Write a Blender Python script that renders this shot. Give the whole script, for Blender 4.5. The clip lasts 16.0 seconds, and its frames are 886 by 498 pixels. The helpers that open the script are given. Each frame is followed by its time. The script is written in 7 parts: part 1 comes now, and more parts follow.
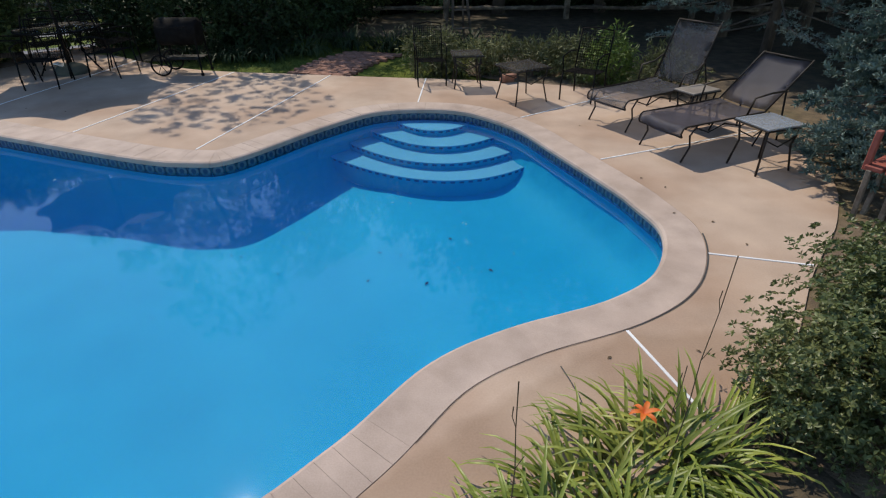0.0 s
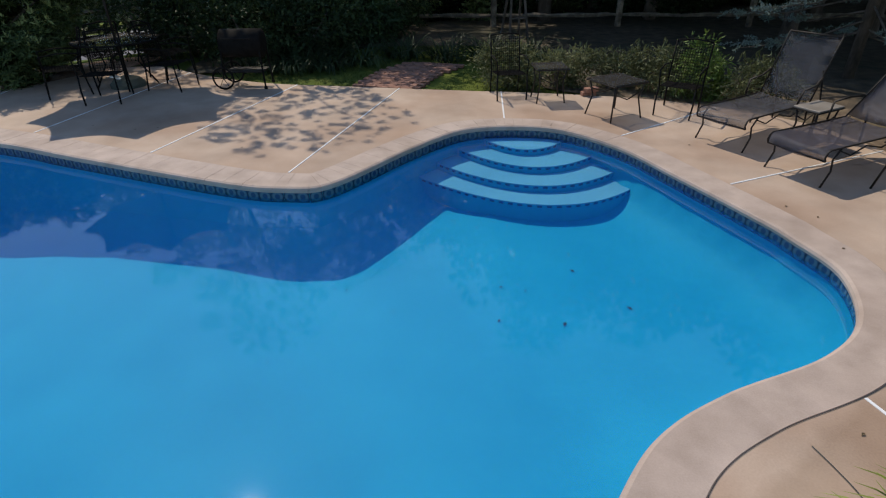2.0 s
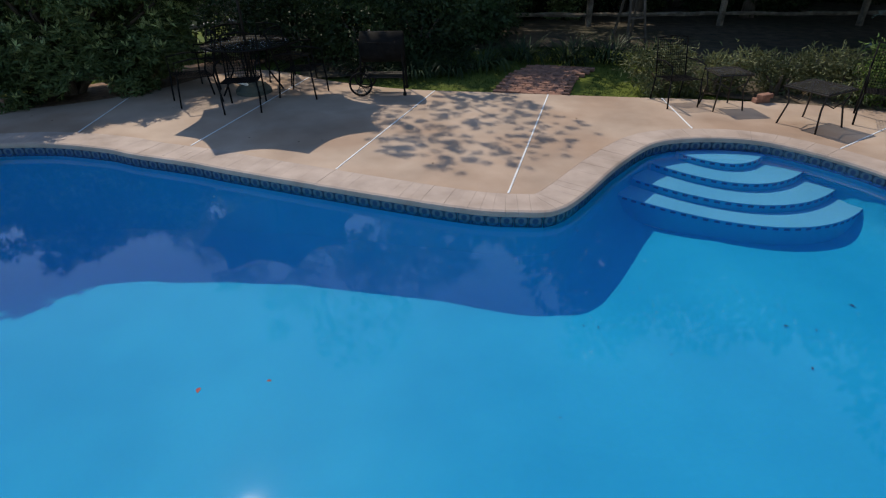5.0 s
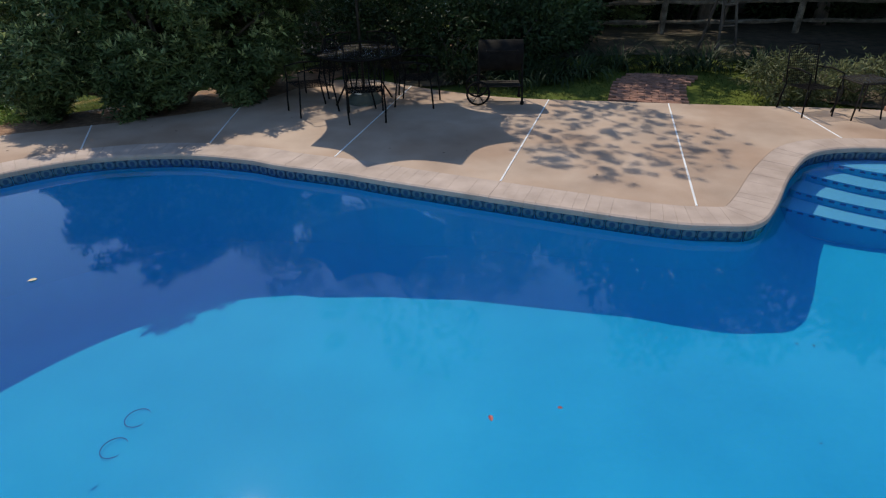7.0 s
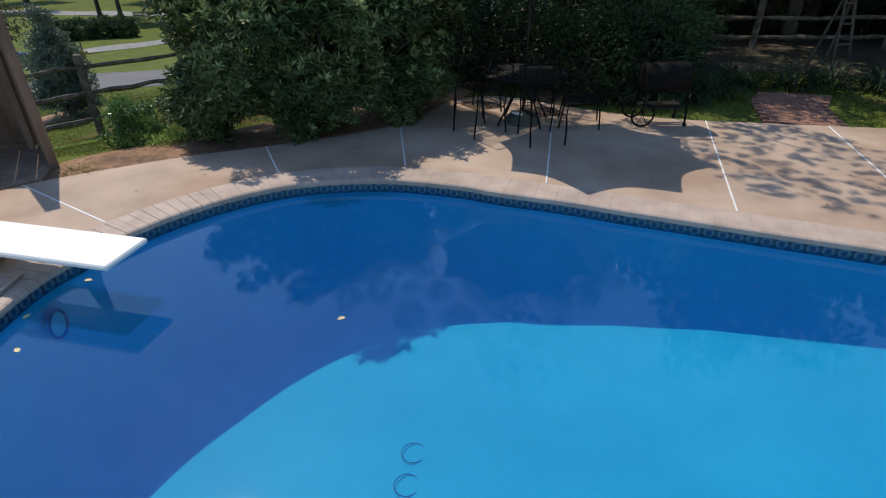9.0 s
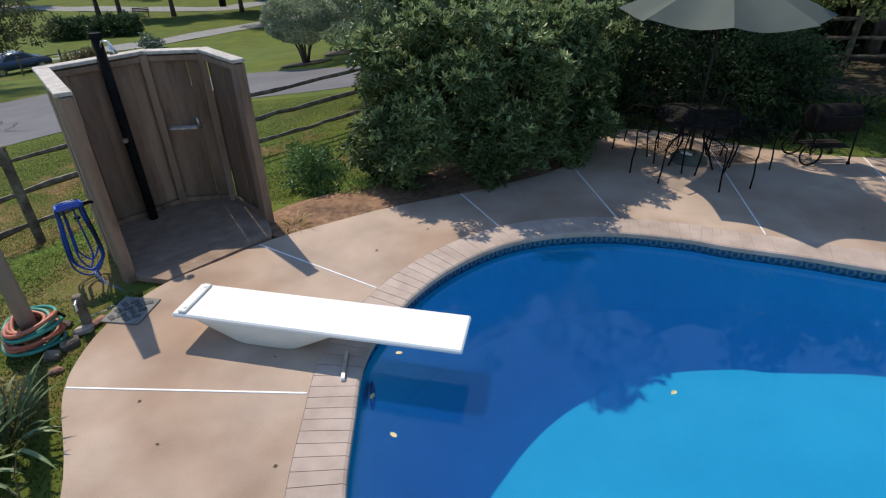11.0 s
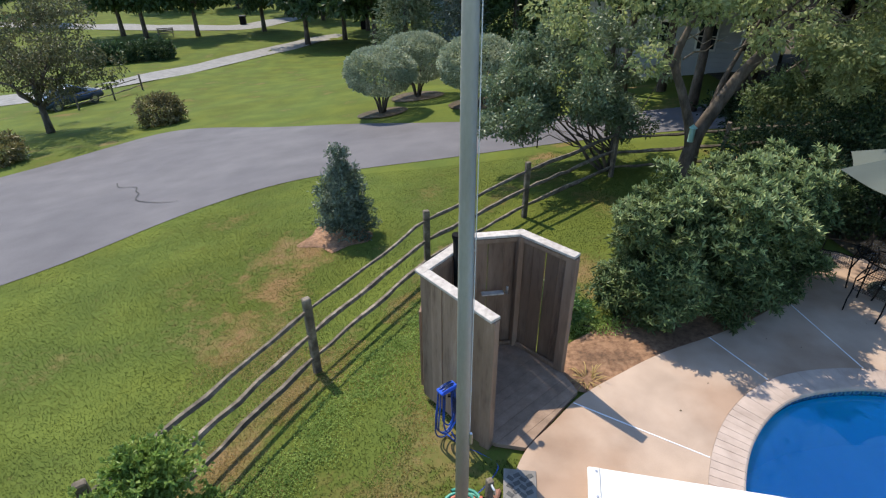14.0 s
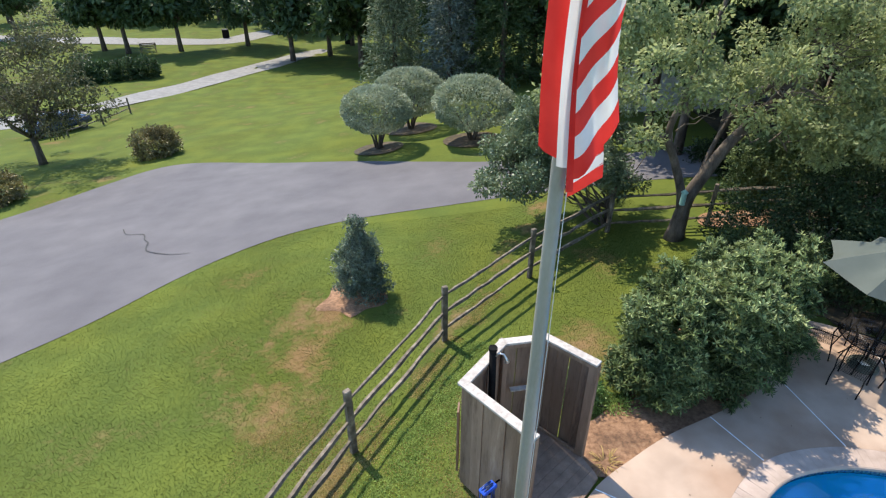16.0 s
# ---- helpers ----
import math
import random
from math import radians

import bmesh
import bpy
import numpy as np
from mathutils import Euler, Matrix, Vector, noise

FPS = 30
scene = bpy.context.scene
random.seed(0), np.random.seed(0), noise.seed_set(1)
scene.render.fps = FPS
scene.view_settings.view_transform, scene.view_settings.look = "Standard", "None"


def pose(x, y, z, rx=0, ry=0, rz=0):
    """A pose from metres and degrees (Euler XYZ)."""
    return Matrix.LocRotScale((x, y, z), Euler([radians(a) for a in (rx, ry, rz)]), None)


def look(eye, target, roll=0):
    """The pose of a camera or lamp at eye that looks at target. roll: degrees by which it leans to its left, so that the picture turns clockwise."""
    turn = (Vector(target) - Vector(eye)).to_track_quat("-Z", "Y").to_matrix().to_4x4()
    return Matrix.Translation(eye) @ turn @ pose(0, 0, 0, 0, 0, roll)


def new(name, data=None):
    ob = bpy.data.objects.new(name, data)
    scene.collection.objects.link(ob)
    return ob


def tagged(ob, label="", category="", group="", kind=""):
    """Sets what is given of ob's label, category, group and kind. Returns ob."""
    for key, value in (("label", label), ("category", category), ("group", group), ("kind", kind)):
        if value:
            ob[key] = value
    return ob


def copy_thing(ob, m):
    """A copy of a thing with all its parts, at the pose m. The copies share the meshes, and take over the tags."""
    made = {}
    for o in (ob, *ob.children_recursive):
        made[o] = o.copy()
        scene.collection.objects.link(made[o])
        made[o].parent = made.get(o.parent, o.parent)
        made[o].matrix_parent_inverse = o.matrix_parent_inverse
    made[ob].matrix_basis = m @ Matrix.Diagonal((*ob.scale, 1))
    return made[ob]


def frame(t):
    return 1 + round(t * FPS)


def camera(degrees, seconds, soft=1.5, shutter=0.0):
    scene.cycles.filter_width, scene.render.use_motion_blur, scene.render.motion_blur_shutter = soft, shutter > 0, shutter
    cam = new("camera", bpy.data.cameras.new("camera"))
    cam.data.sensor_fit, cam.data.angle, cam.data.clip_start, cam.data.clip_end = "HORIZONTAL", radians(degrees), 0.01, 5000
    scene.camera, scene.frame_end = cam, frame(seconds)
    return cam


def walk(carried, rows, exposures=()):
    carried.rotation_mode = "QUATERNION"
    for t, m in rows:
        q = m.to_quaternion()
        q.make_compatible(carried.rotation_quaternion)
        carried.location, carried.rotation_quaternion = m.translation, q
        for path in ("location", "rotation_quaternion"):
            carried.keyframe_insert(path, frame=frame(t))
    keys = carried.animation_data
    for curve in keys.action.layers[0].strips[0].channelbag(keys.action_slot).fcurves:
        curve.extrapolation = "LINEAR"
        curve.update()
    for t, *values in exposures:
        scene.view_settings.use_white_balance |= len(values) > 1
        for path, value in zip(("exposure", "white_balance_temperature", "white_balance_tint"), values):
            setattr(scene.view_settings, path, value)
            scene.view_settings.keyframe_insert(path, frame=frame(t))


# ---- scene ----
cam = camera(78.0, 16.0, soft=1.2)
PATH = [
    (0, (-0.572, 0.459, 2.034), (-0.59, 2.174, 1.006), -0.5),
    (0.5, (-0.829, 0.567, 2.047), (-0.849, 2.283, 1.02), -0.5),
    (1, (-1.077, 0.687, 2.063), (-1.1, 2.405, 1.038), -0.6),
    (1.5, (-1.337, 0.804, 2.062), (-1.363, 2.523, 1.039), -0.6),
    (2, (-1.62, 0.921, 2.068), (-1.65, 2.642, 1.05), -0.7),
    (2.5, (-1.955, 1.03, 2.086), (-1.988, 2.748, 1.063), -0.8),
    (3, (-2.317, 1.118, 2.105), (-2.343, 2.835, 1.08), -0.7),
    (3.5, (-2.644, 1.19, 2.124), (-2.674, 2.907, 1.099), -0.8),
    (4, (-2.973, 1.275, 2.079), (-3.005, 2.996, 1.06), -0.8),
    (4.2, (-3.142, 1.334, 2.073), (-3.173, 3.05, 1.046), -0.8),
    (6.3, (-4.6, 1.548, 2.05), (-4.653, 3.27, 1.034), -1.1),
    (6.5, (-4.795, 1.566, 2.038), (-4.844, 3.293, 1.031), -1.1),
    (7, (-5.278, 1.616, 2.076), (-5.324, 3.344, 1.071), -1.1),
    (7.5, (-5.78, 1.65, 2.146), (-5.823, 3.38, 1.143), -1.0),
    (8, (-6.323, 1.679, 2.223), (-6.358, 3.409, 1.22), -0.9),
    (8.2, (-6.611, 1.698, 2.211), (-6.635, 3.433, 1.217), -0.3),
    (10.3, (-9.283, 1.844, 2.805), (-9.264, 3.558, 1.775), -1.0),
    (10.5, (-9.566, 1.886, 2.863), (-9.549, 3.601, 1.834), -1.0),
    (11, (-10.281, 1.943, 3.068), (-10.248, 3.653, 2.031), -0.6),
    (11.5, (-10.966, 1.991, 3.274), (-10.924, 3.707, 2.247), -0.6),
    (12, (-11.629, 2.033, 3.63), (-11.583, 3.75, 2.606), -0.4),
    (12.5, (-12.264, 2.083, 4.056), (-12.219, 3.8, 3.031), -0.4),
    (13, (-12.874, 2.14, 4.492), (-12.83, 3.856, 3.466), -0.4),
    (13.5, (-13.453, 2.202, 4.878), (-13.406, 3.919, 3.853), -0.3),
    (14, (-13.995, 2.251, 5.268), (-13.947, 3.967, 4.243), -0.4),
    (14.5, (-14.471, 2.288, 5.664), (-14.427, 4.002, 4.635), -0.4),
    (15, (-14.63, 2.318, 6.036), (-14.577, 4.037, 5.016), 0.1),
    (15.5, (-14.664, 2.354, 6.474), (-14.606, 4.074, 5.455), -0.0),
    (16, (-14.715, 2.352, 6.916), (-14.599, 4.071, 5.9), 0.1),
]
walk(cam, [(t, look(eye, target, roll)) for t, eye, target, roll in PATH],
     exposures=[(0, 0.14), (1.2, 0.05), (3.5, -0.02), (7, 0.08), (10.5, 0.24), (12.5, 0.47), (14, 0.77), (16, 1.03)])

# ---- light ----
SUN_AZ, SUN_EL = -31.5, 52.8
world = bpy.data.worlds.new("sky")
scene.world = world
world.use_nodes = True
wn = world.node_tree.nodes
sky = wn.new("ShaderNodeTexSky")
sky.sky_type = "NISHITA"
sky.sun_disc = False
sky.sun_elevation, sky.sun_rotation = radians(SUN_EL), radians(SUN_AZ)
sky.air_density, sky.dust_density, sky.ozone_density = 1.3, 0.25, 4.5
wn["Background"].inputs[1].default_value = 0.15
world.node_tree.links.new(sky.outputs[0], wn["Background"].inputs[0])
sun_data = bpy.data.lights.new("sun", "SUN")
sun_data.energy, sun_data.angle, sun_data.color = 3.6, radians(0.5), (1.0, 0.90, 0.745)
sun = new("sun", sun_data)
SUN_DIR = Vector((math.sin(radians(SUN_AZ)) * math.cos(radians(SUN_EL)), math.cos(radians(SUN_AZ)) * math.cos(radians(SUN_EL)), math.sin(radians(SUN_EL))))
sun.matrix_world = look(SUN_DIR * 60, (0, 0, 0))
scene.view_settings.exposure = 0.0

# ---- materials ----


def ramp_between(nt, fac, stops):
    r = nt.nodes.new("ShaderNodeValToRGB")
    els = r.color_ramp.elements
    while len(els) < len(stops):
        els.new(0.5)
    for e, (p, c) in zip(els, stops):
        e.position, e.color = p, (*c, 1)
    nt.links.new(fac, r.inputs[0])
    return r.outputs[0]


def surface(name, stops, scale=6.0, fine=60.0, rough=0.8, bump=0.2, metal=0.0, spread=0.0, big=0.0, dark=(0.5, 0.5, 0.5), stretch=(1, 1, 1), spec=0.5, world_space=True, translucent=0.0, clear=0.0):
    """A grained surface: stops colour a middle noise; fine grain drives bump; spread varies each piece; big adds wide stains of colour factor dark."""
    m = bpy.data.materials.new(name)
    m.use_nodes = True
    nt = m.node_tree
    b = nt.nodes["Principled BSDF"]
    b.inputs["Roughness"].default_value, b.inputs["Metallic"].default_value = rough, metal
    b.inputs["Specular IOR Level"].default_value = spec
    mp = nt.nodes.new("ShaderNodeMapping")
    mp.inputs["Scale"].default_value = stretch
    if world_space:
        geo = nt.nodes.new("ShaderNodeNewGeometry")
        nt.links.new(geo.outputs["Position"], mp.inputs[0])
    else:
        tc = nt.nodes.new("ShaderNodeTexCoord")
        nt.links.new(tc.outputs["Object"], mp.inputs[0])
    n1 = nt.nodes.new("ShaderNodeTexNoise")
    n1.inputs["Scale"].default_value, n1.inputs["Detail"].default_value = scale, 6
    n2 = nt.nodes.new("ShaderNodeTexNoise")
    n2.inputs["Scale"].default_value, n2.inputs["Detail"].default_value = fine, 4
    for n in (n1, n2):
        nt.links.new(mp.outputs[0], n.inputs["Vector"])
    mixed = nt.nodes.new("ShaderNodeMath")
    mixed.operation = "MULTIPLY_ADD"
    nt.links.new(n2.outputs["Fac"], mixed.inputs[0])
    mixed.inputs[1].default_value = 0.35
    sub = nt.nodes.new("ShaderNodeMath")
    sub.operation = "MULTIPLY_ADD"
    nt.links.new(n1.outputs["Fac"], sub.inputs[0])
    sub.inputs[1].default_value, sub.inputs[2].default_value = 1.0, -0.175
    nt.links.new(sub.outputs[0], mixed.inputs[2])
    col = ramp_between(nt, mixed.outputs[0], stops)
    if big:
        n3 = nt.nodes.new("ShaderNodeTexNoise")
        n3.inputs["Scale"].default_value, n3.inputs["Detail"].default_value = big, 5
        nt.links.new(mp.outputs[0], n3.inputs["Vector"])
        f = ramp_between(nt, n3.outputs["Fac"], [(0.38, dark), (0.58, (1, 1, 1))])
        mx = nt.nodes.new("ShaderNodeMix")
        mx.data_type, mx.blend_type = "RGBA", "MULTIPLY"
        mx.inputs[0].default_value = 1.0
        nt.links.new(col, mx.inputs[6])
        nt.links.new(f, mx.inputs[7])
        col = mx.outputs[2]
    if spread:
        info = nt.nodes.new("ShaderNodeObjectInfo")
        geo2 = nt.nodes.new("ShaderNodeNewGeometry")
        add = nt.nodes.new("ShaderNodeMath")
        add.operation = "ADD"
        nt.links.new(info.outputs["Random"], add.inputs[0])
        nt.links.new(geo2.outputs["Random Per Island"], add.inputs[1])
        mr = nt.nodes.new("ShaderNodeMapRange")
        mr.inputs["From Max"].default_value = 2.0
        mr.inputs["To Min"].default_value, mr.inputs["To Max"].default_value = 1 - spread, 1 + spread
        nt.links.new(add.outputs[0], mr.inputs[0])
        hsv = nt.nodes.new("ShaderNodeHueSaturation")
        nt.links.new(mr.outputs[0], hsv.inputs["Value"])
        nt.links.new(col, hsv.inputs["Color"])
        col = hsv.outputs[0]
    nt.links.new(col, b.inputs["Base Color"])
    if bump:
        bp = nt.nodes.new("ShaderNodeBump")
        bp.inputs["Strength"].default_value, bp.inputs["Distance"].default_value = bump, 0.01
        nt.links.new(n2.outputs["Fac"], bp.inputs["Height"])
        nt.links.new(bp.outputs[0], b.inputs["Normal"])
    if translucent:
        out = nt.nodes["Material Output"]
        tr = nt.nodes.new("ShaderNodeBsdfTranslucent")
        nt.links.new(col, tr.inputs["Color"])
        ms = nt.nodes.new("ShaderNodeMixShader")
        ms.inputs[0].default_value = translucent
        nt.links.new(b.outputs[0], ms.inputs[1])
        nt.links.new(tr.outputs[0], ms.inputs[2])
        nt.links.new(ms.outputs[0], out.inputs["Surface"])
    if clear:
        out = nt.nodes["Material Output"]
        last = out.inputs["Surface"].links[0].from_socket
        tp = nt.nodes.new("ShaderNodeBsdfTransparent")
        mc = nt.nodes.new("ShaderNodeMixShader")
        mc.inputs[0].default_value = clear
        nt.links.new(last, mc.inputs[1])
        nt.links.new(tp.outputs[0], mc.inputs[2])
        nt.links.new(mc.outputs[0], out.inputs["Surface"])
    return m


def leafy(name, a, b, c, rough=0.45, spread=0.45, translucent=0.25, spec=0.35):
    return surface(name, [(0.3, a), (0.5, b), (0.72, c)], scale=1.3, fine=30, rough=rough, bump=0.0, spread=spread, translucent=translucent, spec=spec)


def weathered_corner(m):
    """A darker, older pour of concrete beside the daylily bed, with a ragged edge."""
    nt = m.node_tree
    b = nt.nodes["Principled BSDF"]
    col = b.inputs["Base Color"].links[0].from_socket
    geo = nt.nodes.new("ShaderNodeNewGeometry")
    n = nt.nodes.new("ShaderNodeTexNoise")
    n.inputs["Scale"].default_value, n.inputs["Detail"].default_value = 5.0, 5
    nt.links.new(geo.outputs["Position"], n.inputs["Vector"])
    ends = []
    for way, start in (((0.59, -0.806, 0), -2.13), ((0, -1, 0), -2.93)):
        dot = nt.nodes.new("ShaderNodeVectorMath")
        dot.operation = "DOT_PRODUCT"
        dot.inputs[1].default_value = way
        nt.links.new(geo.outputs["Position"], dot.inputs[0])
        sub = nt.nodes.new("ShaderNodeMath")
        sub.operation = "SUBTRACT"
        sub.inputs[1].default_value = start
        nt.links.new(dot.outputs["Value"], sub.inputs[0])
        ends.append(sub.outputs[0])
    least = nt.nodes.new("ShaderNodeMath")
    least.operation = "MINIMUM"
    nt.links.new(ends[0], least.inputs[0])
    nt.links.new(ends[1], least.inputs[1])
    add = nt.nodes.new("ShaderNodeMath")
    add.operation = "MULTIPLY_ADD"
    add.inputs[1].default_value = 0.14
    nt.links.new(n.outputs["Fac"], add.inputs[0])
    nt.links.new(least.outputs[0], add.inputs[2])
    f = ramp_between(nt, add.outputs[0], [(0.06, (1, 1, 1)), (0.14, (0.80, 0.77, 0.73)), (0.5, (0.86, 0.83, 0.80))])
    mx = nt.nodes.new("ShaderNodeMix")
    mx.data_type, mx.blend_type = "RGBA", "MULTIPLY"
    mx.inputs[0].default_value = 1.0
    nt.links.new(col, mx.inputs[6])
    nt.links.new(f, mx.inputs[7])
    nt.links.new(mx.outputs[2], b.inputs["Base Color"])


M = {}
M["deck"] = surface("deck_concrete", [(0.25, (0.325, 0.24, 0.182)), (0.5, (0.42, 0.315, 0.241)), (0.75, (0.495, 0.374, 0.288))], scale=1.6, fine=90, rough=0.85, bump=0.12, big=0.75, dark=(0.79, 0.71, 0.65), spread=0.04)
weathered_corner(M["deck"])
M["coping"] = surface("coping_concrete", [(0.25, (0.34, 0.264, 0.22)), (0.5, (0.43, 0.34, 0.288)), (0.75, (0.505, 0.40, 0.343))], scale=4, fine=120, rough=0.85, bump=0.12, spread=0.05, big=0.8, dark=(0.85, 0.83, 0.81))
M["grout"] = surface("dark_joint", [(0.3, (0.31, 0.25, 0.205)), (0.7, (0.39, 0.325, 0.27))], scale=8, rough=0.95, bump=0.1)
M["strip"] = surface("white_strip", [(0.3, (0.62, 0.62, 0.64)), (0.7, (0.8, 0.8, 0.8))], scale=3, rough=0.5, bump=0.03)
M["liner"] = surface("blue_liner", [(0.3, (0.022, 0.37, 0.525)), (0.5, (0.03, 0.395, 0.552)), (0.7, (0.04, 0.42, 0.578))], scale=1.2, fine=25, rough=0.6, bump=0.02, big=0.5, dark=(0.90, 0.93, 0.95), spec=0.1)
M["liner_step"] = surface("pale_step_liner", [(0.3, (0.30, 0.46, 0.575)), (0.7, (0.36, 0.51, 0.615))], scale=2, fine=40, rough=0.6, bump=0.02, spec=0.1)
M["navy"] = surface("navy_mark", [(0.3, (0.012, 0.03, 0.09)), (0.7, (0.03, 0.06, 0.16))], scale=12, rough=0.5, bump=0.02)
M["silt"] = surface("silt_mark", [(0.3, (0.05, 0.24, 0.36)), (0.7, (0.08, 0.28, 0.40))], scale=12, rough=0.7, bump=0.02)
M["asphalt"] = surface("asphalt", [(0.25, (0.094, 0.088, 0.095)), (0.5, (0.112, 0.105, 0.113)), (0.75, (0.13, 0.122, 0.13))], scale=0.9, fine=30, rough=0.9, bump=0.2, big=0.3, dark=(0.86, 0.86, 0.88))
M["crack"] = surface("asphalt_crack", [(0.3, (0.035, 0.034, 0.034)), (0.7, (0.07, 0.07, 0.07))], rough=0.95)
M["gravel"] = surface("pale_gravel", [(0.3, (0.17, 0.165, 0.158)), (0.7, (0.26, 0.252, 0.238))], scale=2, fine=40, rough=0.95, bump=0.3)
M["mulch"] = surface("brown_mulch", [(0.25, (0.115, 0.062, 0.034)), (0.5, (0.26, 0.142, 0.078)), (0.75, (0.38, 0.225, 0.13))], scale=14, fine=70, rough=0.95, bump=0.9, big=1.2, dark=(0.6, 0.6, 0.6))
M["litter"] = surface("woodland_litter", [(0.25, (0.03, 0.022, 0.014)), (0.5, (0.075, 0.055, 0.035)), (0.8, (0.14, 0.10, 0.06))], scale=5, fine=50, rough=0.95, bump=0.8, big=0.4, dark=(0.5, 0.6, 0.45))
M["lawn"] = surface("lawn_ground", [(0.12, (0.19, 0.13, 0.066)), (0.27, (0.135, 0.12, 0.042)), (0.39, (0.076, 0.104, 0.022)), (0.72, (0.118, 0.148, 0.028))], scale=0.55, fine=9, rough=0.95, bump=0.5, big=0.3, dark=(1.0, 0.92, 0.8), spec=0.1)
M["blade"] = surface("grass_blades", [(0.12, (0.30, 0.23, 0.11)), (0.275, (0.208, 0.183, 0.073)), (0.36, (0.13, 0.138, 0.044)), (0.43, (0.08, 0.106, 0.031)), (0.52, (0.098, 0.13, 0.034)), (0.62, (0.13, 0.15, 0.042)), (0.7, (0.183, 0.19, 0.067))], scale=0.75, fine=9, rough=0.7, bump=0, spread=0.24, translucent=0.6, spec=0.1, big=0.7, dark=(0.74, 0.78, 0.72))


def dry_beside_fence(m):
    """Let the lawn dry out to bare brown in ragged patches along the line of the split-rail fence."""
    nt = m.node_tree
    ramp = [n for n in nt.nodes if n.type == "VALTORGB"][0]
    src = ramp.inputs[0].links[0].from_socket
    geo = nt.nodes.new("ShaderNodeNewGeometry")
    off = nt.nodes.new("ShaderNodeVectorMath")
    off.operation = "SUBTRACT"
    off.inputs[1].default_value = (-17.5, 5.8, 0)
    nt.links.new(geo.outputs["Position"], off.inputs[0])
    dot = nt.nodes.new("ShaderNodeVectorMath")
    dot.operation = "DOT_PRODUCT"
    dot.inputs[1].default_value = (0.8685, -0.4956, 0)
    nt.links.new(off.outputs[0], dot.inputs[0])
    away = nt.nodes.new("ShaderNodeMath")
    away.operation = "ABSOLUTE"
    nt.links.new(dot.outputs["Value"], away.inputs[0])
    n = nt.nodes.new("ShaderNodeTexNoise")
    n.inputs["Scale"].default_value, n.inputs["Detail"].default_value = 1.1, 4
    nt.links.new(geo.outputs["Position"], n.inputs["Vector"])
    wob = nt.nodes.new("ShaderNodeMath")
    wob.operation = "MULTIPLY_ADD"
    wob.inputs[1].default_value = 1.5
    nt.links.new(n.outputs["Fac"], wob.inputs[0])
    nt.links.new(away.outputs[0], wob.inputs[2])
    mr = nt.nodes.new("ShaderNodeMapRange")
    mr.inputs["From Min"].default_value, mr.inputs["From Max"].default_value = 0.72, 1.2
    mr.inputs["To Min"].default_value, mr.inputs["To Max"].default_value = 0.22, 0.0
    nt.links.new(wob.outputs[0], mr.inputs[0])
    less = nt.nodes.new("ShaderNodeMath")
    less.operation = "SUBTRACT"
    nt.links.new(src, less.inputs[0])
    nt.links.new(mr.outputs[0], less.inputs[1])
    nt.links.new(less.outputs[0], ramp.inputs[0])


def dry_round(m, x, y, z, r, amount):
    """Let the lawn turn olive and straw-coloured in a ragged round drift about a point."""
    nt = m.node_tree
    ramp = [n for n in nt.nodes if n.type == "VALTORGB"][0]
    src = ramp.inputs[0].links[0].from_socket
    geo = nt.nodes.new("ShaderNodeNewGeometry")
    far = nt.nodes.new("ShaderNodeVectorMath")
    far.operation = "DISTANCE"
    far.inputs[1].default_value = (x, y, z)
    nt.links.new(geo.outputs["Position"], far.inputs[0])
    n = nt.nodes.new("ShaderNodeTexNoise")
    n.inputs["Scale"].default_value, n.inputs["Detail"].default_value = 2.3, 5
    nt.links.new(geo.outputs["Position"], n.inputs["Vector"])
    wob = nt.nodes.new("ShaderNodeMath")
    wob.operation = "MULTIPLY_ADD"
    wob.inputs[1].default_value = 1.6 * r
    nt.links.new(n.outputs["Fac"], wob.inputs[0])
    nt.links.new(far.outputs["Value"], wob.inputs[2])
    mr = nt.nodes.new("ShaderNodeMapRange")
    mr.inputs["From Min"].default_value, mr.inputs["From Max"].default_value = r * 0.7, r * 2.0
    mr.inputs["To Min"].default_value, mr.inputs["To Max"].default_value = amount, 0.0
    nt.links.new(wob.outputs[0], mr.inputs[0])
    less = nt.nodes.new("ShaderNodeMath")
    less.operation = "SUBTRACT"
    nt.links.new(src, less.inputs[0])
    nt.links.new(mr.outputs[0], less.inputs[1])
    nt.links.new(less.outputs[0], ramp.inputs[0])


for grass in (M["lawn"], M["blade"]):
    for spot in ((-11.0, 10.9, -0.5, 1.1, 0.3), (-14.6, 5.0, -0.3, 2.8, 0.26), (-17.4, 13.3, -1.35, 1.0, 0.34), (-17.2, 10.0, -1.15, 1.25, 0.38), (-17.1, 11.7, -1.25, 0.9, 0.28), (-18.6, 11.2, -1.4, 1.0, 0.16), (-16.6, 13.3, -1.3, 0.8, 0.3)):
        dry_round(grass, *spot)
dry_beside_fence(M["lawn"])
dry_beside_fence(M["blade"])
M["dry_blade"] = surface("dry_grass_blades", [(0.3, (0.37, 0.27, 0.11)), (0.7, (0.5, 0.39, 0.18))], scale=2, fine=20, rough=0.8, bump=0, spread=0.2, translucent=0.55, spec=0.1)
M["clover"] = surface("clover_leaf", [(0.3, (0.19, 0.28, 0.07)), (0.7, (0.32, 0.41, 0.11))], scale=3, fine=30, rough=0.85, bump=0, spread=0.25, translucent=0.4, spec=0.1)
